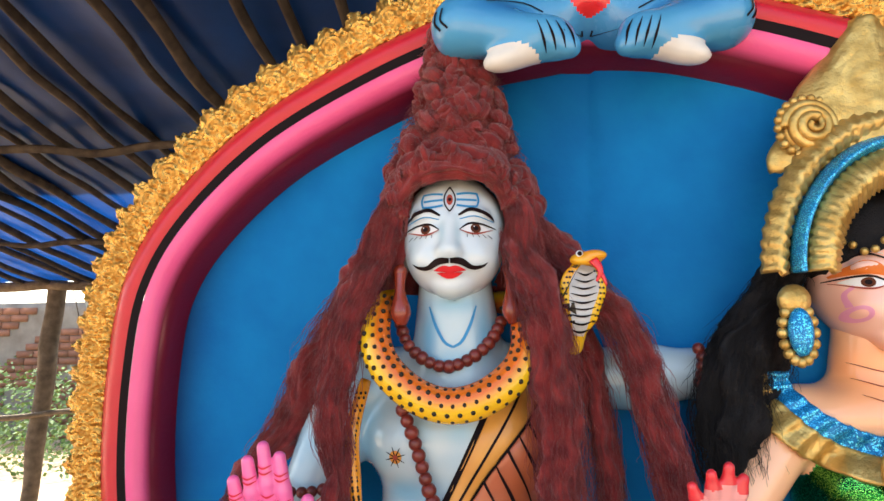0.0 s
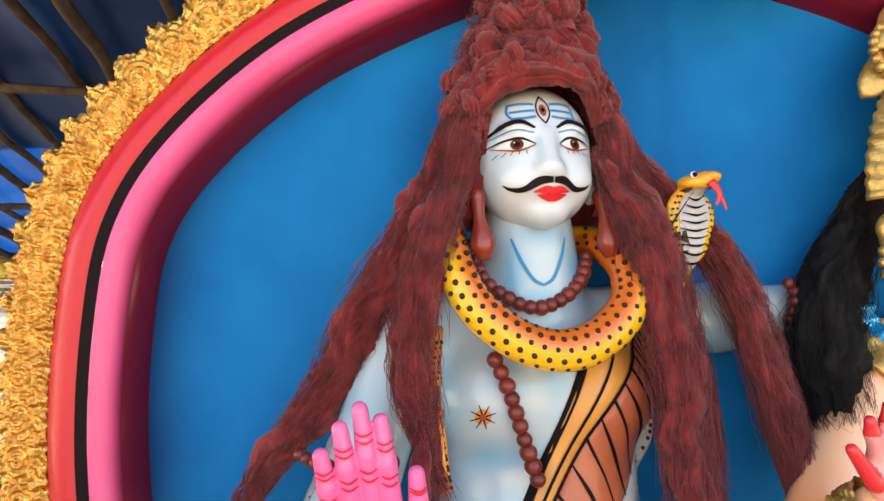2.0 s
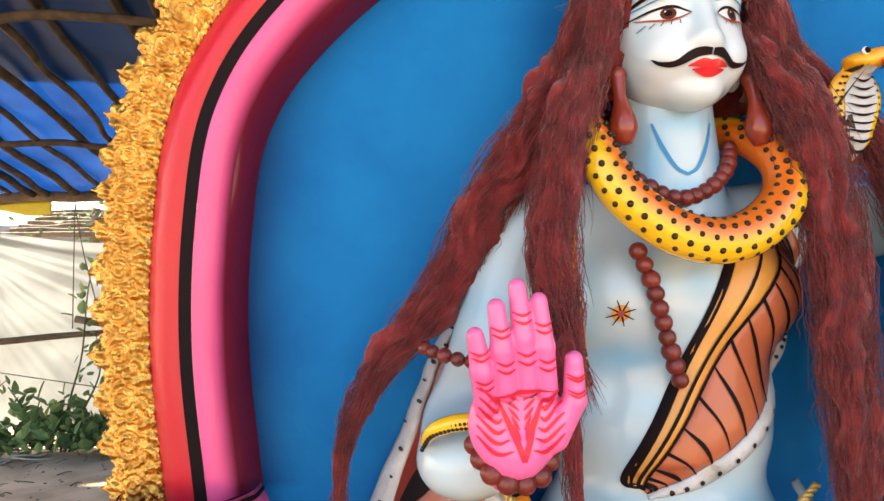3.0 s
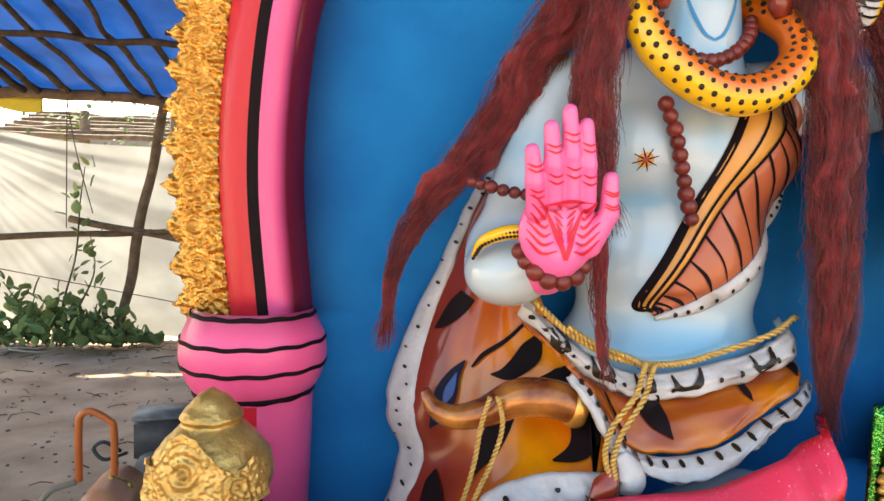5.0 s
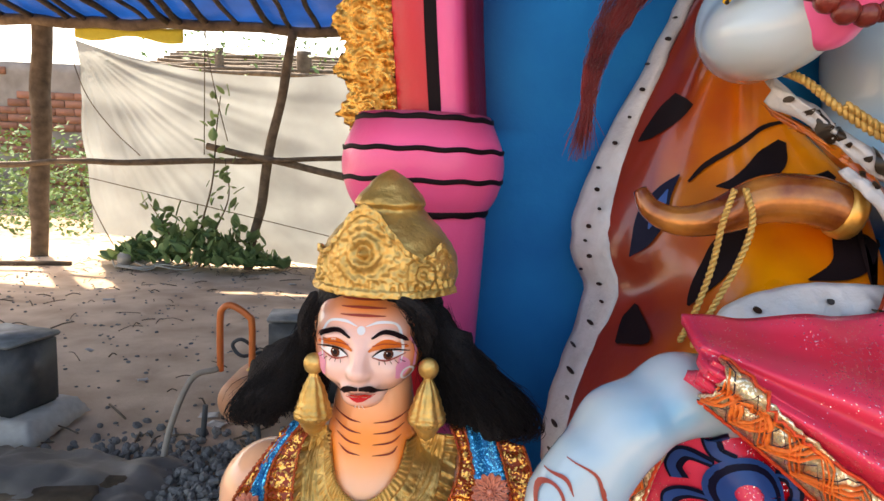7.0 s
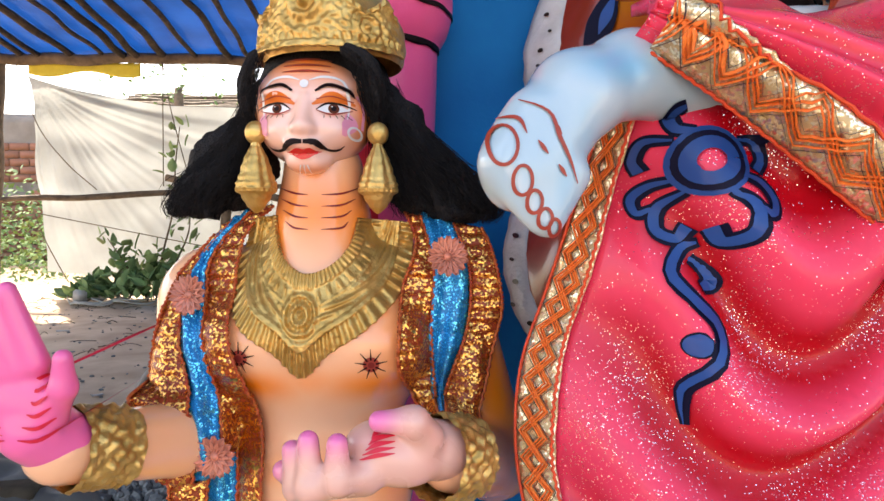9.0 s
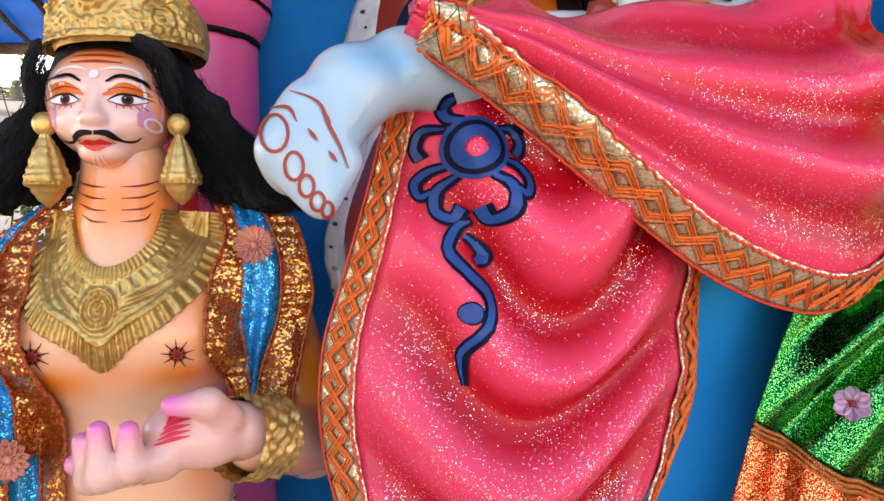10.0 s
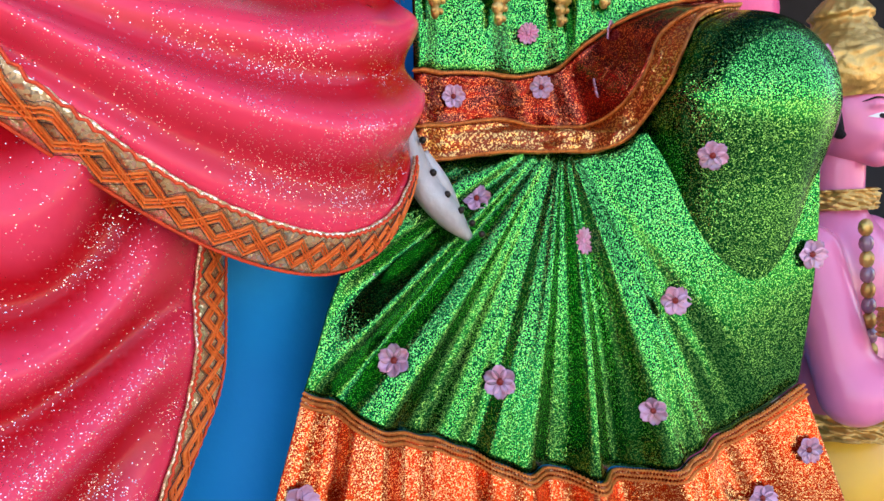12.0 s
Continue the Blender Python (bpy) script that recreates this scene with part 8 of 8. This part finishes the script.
def build_far_statue():
    s = Shape()
    cx, cy = 1.095, 0.665
    add_sculpt(s, [egg((cx, cy + 0.06, 1.04), (0.14, 0.11, 0.14), DOLL_PINK), egg((cx, cy + 0.06, 0.86), (0.12, 0.1, 0.16), DOLL_PINK), capsule((cx, cy + 0.05, 1.26), (cx, cy + 0.06, 1.15), 0.048, 0.055, DOLL_PINK),
                   capsule((cx - 0.15, cy + 0.04, 1.10), (cx - 0.17, cy - 0.04, 0.86), 0.056, 0.05, DOLL_PINK), capsule((cx - 0.17, cy - 0.05, 0.86), (cx - 0.07, cy - 0.14, 0.90), 0.046, 0.04, DOLL_PINK),
                   capsule((cx - 0.14, cy - 0.12, 1.0), (cx - 0.10, cy - 0.13, 1.13), 0.036, 0.03, SKIN_HAND), egg((cx - 0.09, cy - 0.135, 1.17), (0.03, 0.018, 0.045), SKIN_HAND), capsule((cx + 0.15, cy + 0.05, 1.10), (cx + 0.2, cy, 0.86), 0.056, 0.05, DOLL_PINK),
                   egg((cx, cy + 0.06, 0.6), (0.17, 0.14, 0.2), YELLOW_CLOTH), capsule((cx - 0.08, cy + 0.06, 0.5), (cx - 0.08, cy + 0.06, 0.14), 0.11, 0.08, YELLOW_CLOTH), capsule((cx + 0.08, cy + 0.06, 0.5), (cx + 0.08, cy + 0.06, 0.14), 0.11, 0.08, YELLOW_CLOTH)], 0.009, 0.03)
    lumps, hollows = head_lumps((cx - 0.01, cy - 0.055, 1.345), 0.66, DOLL_PINK)
    add_sculpt(s, lumps, 0.004, 0.014, carve=hollows)
    t = s.tree()
    for e in (-1, 1):
        x = cx - 0.01 + e * 0.032
        s.stroke(t, [(x - 0.018, 0.7, 1.345), (x, 0.7, 1.346), (x + 0.018, 0.7, 1.345)], [0.001, 0.011, 0.001], EYE_WHITE, (0, 1, 0), 10, 0.0014)
        disc(s, t, (x, 0.7, 1.345), 0.010, BROW_DARK, lift=0.002)
        s.stroke(t, [(x - 0.022, 0.7, 1.372), (x, 0.7, 1.378), (x + 0.024, 0.7, 1.368)], [0.001, 0.004, 0.001], BROW_DARK, (0, 1, 0), 10, 0.0016)
    s.stroke(t, [(cx - 0.028, 0.7, 1.296), (cx - 0.01, 0.7, 1.294), (cx + 0.008, 0.7, 1.296)], [0.001, 0.010, 0.001], LIP_RED, (0, 1, 0), 10, 0.002)
    crown(s, cx - 0.005, cy + 0.045, [(0.085, 1.385), (0.098, 1.41), (0.10, 1.44), (0.095, 1.47), (0.07, 1.50), (0.05, 1.53), (0.055, 1.545), (0.03, 1.575), (0.004, 1.60)], GOLD_PALE, 0.004, 75)
    s.ball((cx, cy + 0.08, 1.36), (0.085, 0.075, 0.08), HAIR_BLACK)
    s.tube([(cx - 0.080, cy + 0.03, 1.395), (cx - 0.088, cy + 0.025, 1.36), (cx - 0.084, cy + 0.02, 1.325), (cx - 0.074, cy + 0.012, 1.312)], [0.010, 0.014, 0.013, 0.006], HAIR_BLACK, 20, 8)
    bangle(s, (cx, cy + 0.055, 1.195), (0, 0, 1), 0.066, 0.04)
    bangle(s, (cx - 0.145, cy - 0.12, 0.99), (0.2, 0, 1), 0.043, 0.05)
    bangle(s, (cx, cy + 0.06, 0.78), (0, 0, 1), 0.145, 0.05)
    for q in range(10):
        s.ball((cx - 0.13 + 0.004 * q, cy - 0.045, 1.15 - 0.028 * q), (0.016, 0.012, 0.016), LILAC if q % 2 else GOLD_PALE, seg=8, rings=6)
    figure = s.object("standing_statue")
    figure.location.z -= 0.07
    tagged(figure, "rose-pink standing statue with gold crown and yellow skirt", "statue", "standing statues")


build_far_statue()

# ---- the yard: compressor, boxes, gravel, timber, plants, cable, far wall and greenery ----
STEEL_GREY = material("dark_grey_machine_paint", (0.06, 0.062, 0.065), 0.5, 0.2, second=(0.11, 0.11, 0.11), scale=12, amount=0.8, grain=0.3, grain_scale=90)
STEEL_LIGHT = material("worn_light_grey_paint", (0.26, 0.27, 0.27), 0.5, 0.2, second=(0.15, 0.15, 0.15), scale=14, amount=0.8, grain=0.3, grain_scale=90)
TANK_PEACH = material("faded_orange_tank_paint", (0.62, 0.30, 0.16), 0.45, second=(0.5, 0.2, 0.1), scale=8, amount=0.7, grain=0.2)
PIPE_ORANGE = material("orange_pipe_paint", (0.66, 0.17, 0.04), 0.4, second=(0.5, 0.11, 0.03), scale=10, coat=0.2)
BRASS = material("brass_fitting", (0.7, 0.45, 0.14), 0.3, 0.9, second=(0.4, 0.24, 0.07), scale=40)
HOSE = material("pale_hose", (0.34, 0.28, 0.22), 0.5, second=(0.25, 0.2, 0.16))
STONE = material("grey_gravel", (0.24, 0.23, 0.215), 0.85, second=(0.13, 0.12, 0.11), scale=14, amount=0.9, grain=0.4, grain_scale=90)
PAPER = material("dirty_paper", (0.5, 0.47, 0.42), 0.8, second=(0.35, 0.31, 0.27), scale=20)
CABLE = material("pale_cable", (0.42, 0.38, 0.32), 0.6)
BRICK = material("weathered_brick", (0.30, 0.13, 0.08), 0.9, second=(0.20, 0.095, 0.065), scale=2.5, amount=0.9, grain=0.6, grain_scale=30, per_object=0.2)
MORTAR = material("grey_plaster", (0.27, 0.24, 0.21), 0.95, second=(0.17, 0.14, 0.12), scale=2, amount=0.9, grain=0.6, grain_scale=30)
YELLOW_SHEET = material("yellow_sheet", (0.62, 0.52, 0.06), 0.6, second=(0.5, 0.42, 0.05))
PLASTIC_DULL = material("dusty_plastic", (0.20, 0.18, 0.155), 0.5, second=(0.12, 0.105, 0.09), scale=4, amount=0.9, grain=0.5, grain_scale=25)


def build_compressor():
    c = Vector((-1.86, 3.86, 0))
    t = thing("air_compressor", "faded orange air compressor with looped handle on bare earth", "compressor", at=c)
    s = Shape()
    ends = ((-0.26, 0.004), (-0.255, 0.05), (-0.235, 0.095), (-0.20, 0.125), (-0.15, 0.135), (0.0, 0.135), (0.12, 0.135), (0.18, 0.12), (0.22, 0.07), (0.23, 0.004))
    s.tube([c + Vector((0.08, y, 0.25)) for y, r in ends], [r for y, r in ends], TANK_PEACH, 48, 28)
    part("tank", s, t, "faded orange steel tank")
    s = Shape()
    s.tube([c + Vector((-0.10, 0, 0.36)), c + Vector((-0.10, 0, 0.66)), c + Vector((-0.085, 0, 0.735)), c + Vector((-0.03, 0, 0.755)), c + Vector((0.06, 0, 0.70)), c + Vector((0.085, 0, 0.64)), c + Vector((0.085, 0, 0.32))], 0.020, PIPE_ORANGE, 50, 12)
    part("handle", s, t, "orange looped tube handle")
    s = Shape()
    for q in range(4):
        s.ball(c + Vector((0.085 + 0.03 * q, -0.03, 0.37 - 0.012 * q)), (0.026, 0.024, 0.03), BRASS)
    part("valve", s, t, "brass valve")
    for x in (-0.12, 0.16):
        for y in (-0.18, 0.16):
            s = Shape()
            s.tube([c + Vector((x, y, 0.22)), c + Vector((x * 1.15, y, 0.0))], 0.016, STEEL_GREY, 6, 8)
            part("leg", s, t)
    s = Shape()
    s.tube([c + Vector((-0.02, -0.25, 0.46)), c + Vector((-0.14, -0.32, 0.42)), c + Vector((-0.20, -0.45, 0.2)), c + Vector((-0.18, -0.6, 0.03)), c + Vector((-0.05, -0.9, 0.02))], 0.016, HOSE, 40, 10)
    part("hose", s, t, "pale rubber hose")
    m = Vector((-1.66, 4.35, 0))
    t = thing("pump_engine", "small greasy grey engine with finned cylinder and flywheel", "engine", at=m)
    s = Shape()
    s.box(pose(m.x + 0.02, m.y + 0.05, 0.43, 0, 0, 8), (0.34, 0.26, 0.26), STEEL_GREY, 0.02)
    s.box(pose(m.x + 0.02, m.y + 0.05, 0.575, 0, 0, 8), (0.36, 0.28, 0.03), STEEL_LIGHT, 0.008)
    part("crankcase", s, t)
    for q in range(8):
        s = Shape()
        s.box(pose(m.x + 0.32, m.y + 0.35, 0.42 + 0.034 * q, 0, 0, 8), (0.30, 0.28, 0.014), STEEL_LIGHT, 0.003)
        part("cooling_fin", s, t)
    s = Shape()
    s.box(pose(m.x + 0.32, m.y + 0.35, 0.54, 0, 0, 8), (0.24, 0.22, 0.3), STEEL_GREY, 0.02)
    s.box(pose(m.x + 0.32, m.y + 0.35, 0.71, 0, 0, 8), (0.30, 0.26, 0.05), STEEL_LIGHT, 0.015)
    part("cylinder_head", s, t)
    s = Shape()
    s.tube([(m.x - 0.02, m.y - 0.12, 0.27), (m.x - 0.02, m.y - 0.06, 0.27)], 0.10, STEEL_LIGHT, 4, 20)
    s.tube([(m.x - 0.02, m.y - 0.14, 0.27), (m.x - 0.02, m.y - 0.11, 0.27)], 0.035, STEEL_GREY, 4, 12)
    part("flywheel", s, t)
    s = Shape()
    s.box(pose(m.x + 0.15, m.y + 0.2, 0.15, 0, 0, 8), (0.6, 0.5, 0.30), STEEL_GREY, 0.02)
    part("base_frame", s, t)
    s = Shape()
    s.tube([(m.x - 0.22, m.y - 0.05, 0.36), (m.x - 0.3, m.y - 0.1, 0.44), (m.x - 0.36, m.y - 0.1, 0.40), (m.x - 0.3, m.y - 0.1, 0.33), (m.x - 0.2, m.y, 0.33)], 0.012, STEEL_GREY, 24, 8)
    part("fuel_pipe", s, t)


build_compressor()


def build_box():
    t = thing("loudspeaker_box", "dark grey box standing on a white cloth", "box", at=(-3.1, 3.72, 0))
    s = Shape()
    s.box(pose(-3.16, 3.78, 0.33, 0, 0, -14), (0.40, 0.34, 0.40), STEEL_GREY, 0.02)
    part("case", s, t)
    s = Shape()
    s.box(pose(-3.16, 3.78, 0.54, 0, 0, -14), (0.42, 0.36, 0.03), STEEL_LIGHT, 0.01)
    part("lid", s, t, "scuffed light grey lid")
    s = Shape()
    s.tube([(-3.24, 3.60, 0.34), (-3.245, 3.575, 0.34)], 0.09, STEEL_LIGHT, 4, 20)
    part("speaker_cone", s, t)
    s = Shape()
    def cloth(u, v):
        x, y = -3.45 + 0.62 * u, 3.48 + 0.55 * v
        e = max(abs(u - 0.5), abs(v - 0.5)) * 2
        return (x, y, (0.125 if e < 0.8 else 0.125 - (e - 0.8) * 0.55) + 0.012 * noise.noise((x * 12, y * 12, 0)))
    s.grid(cloth, 24, 24, PAPER, 0.006)
    tagged(s.object("white_cloth"), "crumpled dirty white cloth under a grey box", "cloth")


build_box()


def scatter_gravel():
    rnd = random.Random(77)
    s = Shape()
    for _ in range(1900):
        x, y = rnd.gauss(-2.0, 0.42), rnd.gauss(3.05, 0.30)
        r = rnd.uniform(0.010, 0.032)
        h = 0.05 * math.exp(-((x + 2.0) / 0.5) ** 2 - ((y - 3.05) / 0.35) ** 2)
        s.ball((x, y, ground_height(x, y) + h * rnd.random() + r * 0.4), (r * rnd.uniform(.8, 1.4), r * rnd.uniform(.8, 1.3), r * rnd.uniform(.5, .8)), STONE, (rnd.uniform(0, 90), rnd.uniform(0, 90), rnd.uniform(0, 360)), seg=6, rings=4)
    for _ in range(900):
        x, y = rnd.uniform(-7, -1.2), rnd.uniform(3, 9.2)
        r = rnd.uniform(0.006, 0.018)
        s.ball((x, y, ground_height(x, y) + r * 0.3), (r, r * 1.2, r * 0.6), STONE, (0, 0, rnd.uniform(0, 360)), seg=5, rings=4)
    tagged(s.object("gravel", flat_shade=True), "grey gravel heap and loose stones on earth", "gravel", kind="stuff")
    t = Shape()
    for _ in range(420):
        x, y = rnd.uniform(-6.5, -1.2), rnd.choice((rnd.gauss(8.7, 0.35), rnd.uniform(2.6, 8), rnd.gauss(3.2, 0.4)))
        a, l = rnd.uniform(0, 6.28), rnd.uniform(0.05, 0.3)
        z = ground_height(x, y) + 0.012
        t.tube([(x, y, z), (x + math.cos(a) * l * .5, y + math.sin(a) * l * .5, z + rnd.uniform(0, .03)), (x + math.cos(a) * l, y + math.sin(a) * l, z)], rnd.uniform(0.003, 0.007), WOOD, 5, 4)
    tagged(t.object("twigs"), "dry twigs and straw strewn on earth", "twigs", kind="stuff")
    for k, (x, y) in enumerate(((-4.70, 7.55), (-4.25, 6.9), (-2.78, 4.6), (-4.1, 5.66), (-2.1, 4.05), (-3.5, 5.2), (-2.3, 6.6), (-2.6, 8.2), (-2.0, 3.9))):
        p = Shape()
        a = rnd.uniform(0, 3)
        w = rnd.uniform(0.04, 0.09) * (2 if k == 8 else 1)
        def fn(u, v):
            dx, dy = (u - .5) * w * 1.5, (v - .5) * w
            return (x + dx * math.cos(a) - dy * math.sin(a), y + dx * math.sin(a) + dy * math.cos(a), ground_height(x, y) + 0.014 + 0.012 * math.sin(u * 4 + k) * math.sin(v * 3))
        p.grid(fn, 6, 6, PAPER, 0.001)
        tagged(p.object("paper_scrap"), "torn scrap of dirty paper on earth", "paper scrap", "paper scraps")


scatter_gravel()


def build_timber():
    for k, (a, b, r) in enumerate((((-3.1, 2.95, 0.10), (-2.1, 3.0, 0.10), 0.05), ((-3.2, 2.75, 0.10), (-2.15, 2.85, 0.12), 0.06), ((-6.9, 8.5, 0.06), (-5.75, 8.75, 0.06), 0.05))):
        s = Shape()
        d = Vector(b) - Vector(a)
        s.box(Matrix.Translation((Vector(a) + Vector(b)) / 2) @ d.to_track_quat("X", "Z").to_matrix().to_4x4(), (d.length, r * 2, r), WOOD, 0.006)
        tagged(s.object("timber_plank"), "dusty sawn plank lying on the earth", "plank", "timber planks")
    s = Shape()
    def fn(u, v):
        x, y = -3.4 + 1.5 * u, 2.6 + 0.75 * v
        return (x, y, 0.06 + 0.13 * math.sin(math.pi * u) * math.sin(math.pi * v) + 0.05 * noise.noise((x * 5, y * 5, 1)) + 0.02 * noise.noise((x * 16, y * 16, 2)))
    s.grid(fn, 50, 30, PLASTIC_DULL, 0.002)
    tagged(s.object("plastic_cover"), "crumpled dusty plastic sheet thrown over planks", "plastic sheet")


build_timber()


def build_cable():
    rnd = random.Random(9)
    s = Shape()
    pts = []
    for i in range(60):
        a = i * 0.55
        r = 0.28 + 0.1 * math.sin(i * 0.7)
        x, y = -5.05 + i * 0.012 + r * math.cos(a), 8.75 + r * 0.7 * math.sin(a)
        pts.append((x, y, ground_height(x, y) + 0.03 + 0.05 * abs(math.sin(i * 0.9))))
    s.tube(pts, 0.012, CABLE, 240, 6)
    tagged(s.object("cable_coil"), "loose coil of pale cable on the earth", "cable")
    s = Shape()
    s.box(pose(-5.0, 8.7, 0.16, 10, 5, 20), (0.16, 0.1, 0.16), PAPER, 0.02)
    tagged(s.object("socket_box"), "small white socket box lying by the cable coil", "box")
    for k, (a, b, sag) in enumerate((((-5.9, 9.0, 3.2), (-4.9, 9.0, 1.55), 0.25), ((-4.0, 9.0, 3.25), (-4.02, 9.0, 1.6), 0.0), ((-4.0, 9.0, 3.25), (-3.7, 9.0, 1.8), 0.06), ((-5.8, 9.05, 1.25), (-2.3, 9.05, 0.55), 0.0), ((-5.8, 9.1, 1.3), (-5.3, 9.0, 0.3), 0.05))):
        s = Shape()
        a, b = Vector(a), Vector(b)
        s.tube([a, a.lerp(b, .33) - Vector((0.3 * sag, 0, sag)), a.lerp(b, .66) - Vector((0.2 * sag, 0, sag * .8)), b], 0.007, WOOD, 24, 5)
        tagged(s.object("cord"), "thin dark cord hanging from the shed beam", "cord", "hanging cords")


build_cable()


def leaf_shape(r):
    s = Shape()
    def fn(u, v):
        w = math.sin(math.pi * min(1, v * 0.92 + 0.04)) ** 0.8 * (0.55 - 0.25 * v)
        return ((u * 2 - 1) * w * r, v * r * 1.25, 0.10 * r * (abs(u * 2 - 1)) - 0.15 * r * v * v)
    s.grid(fn, 5, 7, LEAF)
    return s


def build_plant():
    rnd = random.Random(14)
    base = Vector((-4.15, 9.0, 0.05))
    t = thing("climbing_plant", "green broad-leaved weed growing against the white sheet", "plant", at=base)
    stems = [[(0, 0, 0), (0.1, -0.02, 0.6), (0.25, -0.02, 1.2), (0.30, 0, 1.9), (0.36, 0, 2.35)], [(-0.1, 0, 0), (-0.35, -0.1, 0.5), (-0.6, -0.05, 0.85)], [(0.05, 0, 0), (0.3, -0.1, 0.5), (0.5, -0.1, 1.0), (0.45, -0.1, 1.5)], [(0.1, 0, 0), (0.5, -0.1, 0.35), (0.9, -0.1, 0.4)]]
    for st in stems:
        s = Shape()
        s.tube([base + Vector(p) for p in st], [0.016, 0.012, 0.006], WOOD, 20, 6)
        part("stem", s, t)
    proto = None
    spots = []
    for st in stems:
        for p in curve(st, 16)[2:]:
            for _ in range(2):
                spots.append((base + p + Vector((rnd.uniform(-.12, .12), rnd.uniform(-.12, .04), rnd.uniform(-.08, .08))), rnd.uniform(0.07, 0.15)))
    for _ in range(560):
        a, q = rnd.uniform(0, 6.28), math.sqrt(rnd.random())
        x = math.cos(a) * q * 1.25
        spots.append((base + Vector((x + 0.05, math.sin(a) * q * 0.25 - 0.1, abs(rnd.gauss(0, 0.28)) * (1.2 - abs(x)) + 0.05)), rnd.uniform(0.08, 0.19)))
    for p, r in spots:
        if proto is None:
            proto = leaf_shape(1.0).object("leaf")
            ob = proto
        else:
            ob = new("leaf", proto.data)
        ob.parent = t
        ob.location = p - base
        ob.scale = (r, r, r)
        ob.rotation_euler = (rnd.uniform(0.3, 1.6), rnd.uniform(-0.6, 0.6), rnd.uniform(-2.2, 2.2) + math.pi)


build_plant()


def build_far():
    rnd = random.Random(23)
    s = Shape()
    for _ in range(24000):
        x = rnd.uniform(-19, 4)
        y = rnd.uniform(11.5, 16)
        top = 1.9 + 0.7 * noise.noise((x * 0.5, y * 0.4, 0)) + (2.6 if x > -6.5 else 0.2)
        z = abs(rnd.gauss(0, 0.55)) * top
        if z > top:
            continue
        r = rnd.uniform(0.06, 0.16)
        a, b = rnd.uniform(0, 6.28), rnd.uniform(-1, 1)
        d = Vector((math.cos(a), math.sin(a), b)).normalized()
        e = d.orthogonal().normalized()
        p = Vector((x, y, z))
        s.add([p, p + d * r * .5 + e * r * .28, p + d * r, p + d * r * .5 - e * r * .28], [(0, 1, 2, 3)], GRASS if rnd.random() < .5 else LEAF)
    tagged(s.object("far_bushes"), "rough green bushes and weeds behind the shed", "bushes", kind="stuff")
    w = thing("brick_wall", "old weathered brick wall with patches of grey plaster", "wall", kind="structure", at=(-13, 17, 0))
    s = Shape()
    s.grid(lambda u, v: (-24 + 19.5 * u, 17 + 0.03 * noise.noise((u * 40, v * 9, 0)), 3.75 * v), 60, 16, MORTAR, 0.25)
    part("plastered_core", s, w, "grey plaster patches")
    brick = None
    for j in range(18):
        for i in range(16):
            x = -16.2 + 0.5 * i + (0.25 if j % 2 else 0)
            if noise.noise((x * 0.6, 0, j * 0.22)) < -0.18:
                continue
            if brick is None:
                s = Shape()
                s.box(Matrix.Identity(4), (0.48, 0.06, 0.185), BRICK, 0.012)
                ob = brick = s.object("brick")
            else:
                ob = new("brick", brick.data)
            ob.parent = w
            ob.location = (x + 13, -0.02, 0.2 * j + 0.12)
    for k in range(7):
        y = 12.2 + 0.3 * k
        ob = pole("far_bamboo", (-6.5, y, 3.1 + 0.10 * k), (1.0, y + 0.2, 3.15 + 0.09 * k), 0.05, "", 7, 0.03, seed=300 + k)
        tagged(ob, "pale bamboo pole of a neighbouring shed frame", "pole", "far frame poles")
    for k in range(4):
        x = -5.2 + 1.6 * k
        ob = pole("far_post", (x, 12.6, 0), (x + 0.1, 12.6, 3.6), 0.09 if k != 1 else 0.14, "", 8, 0.03, seed=330 + k)
        tagged(ob, "brown timber post of a neighbouring shed frame", "post", "far frame posts")
    s = Shape()
    s.grid(lambda u, v: (-5.9 + 1.5 * u, 9.275, 3.13 + 0.16 * v - 0.04 * math.sin(u * 9) * (1 - v)), 40, 5, YELLOW_SHEET, 0.004)
    tagged(s.object("yellow_sheet_strip"), "strip of yellow sheet tied under the eaves", "sheet strip")


build_far()
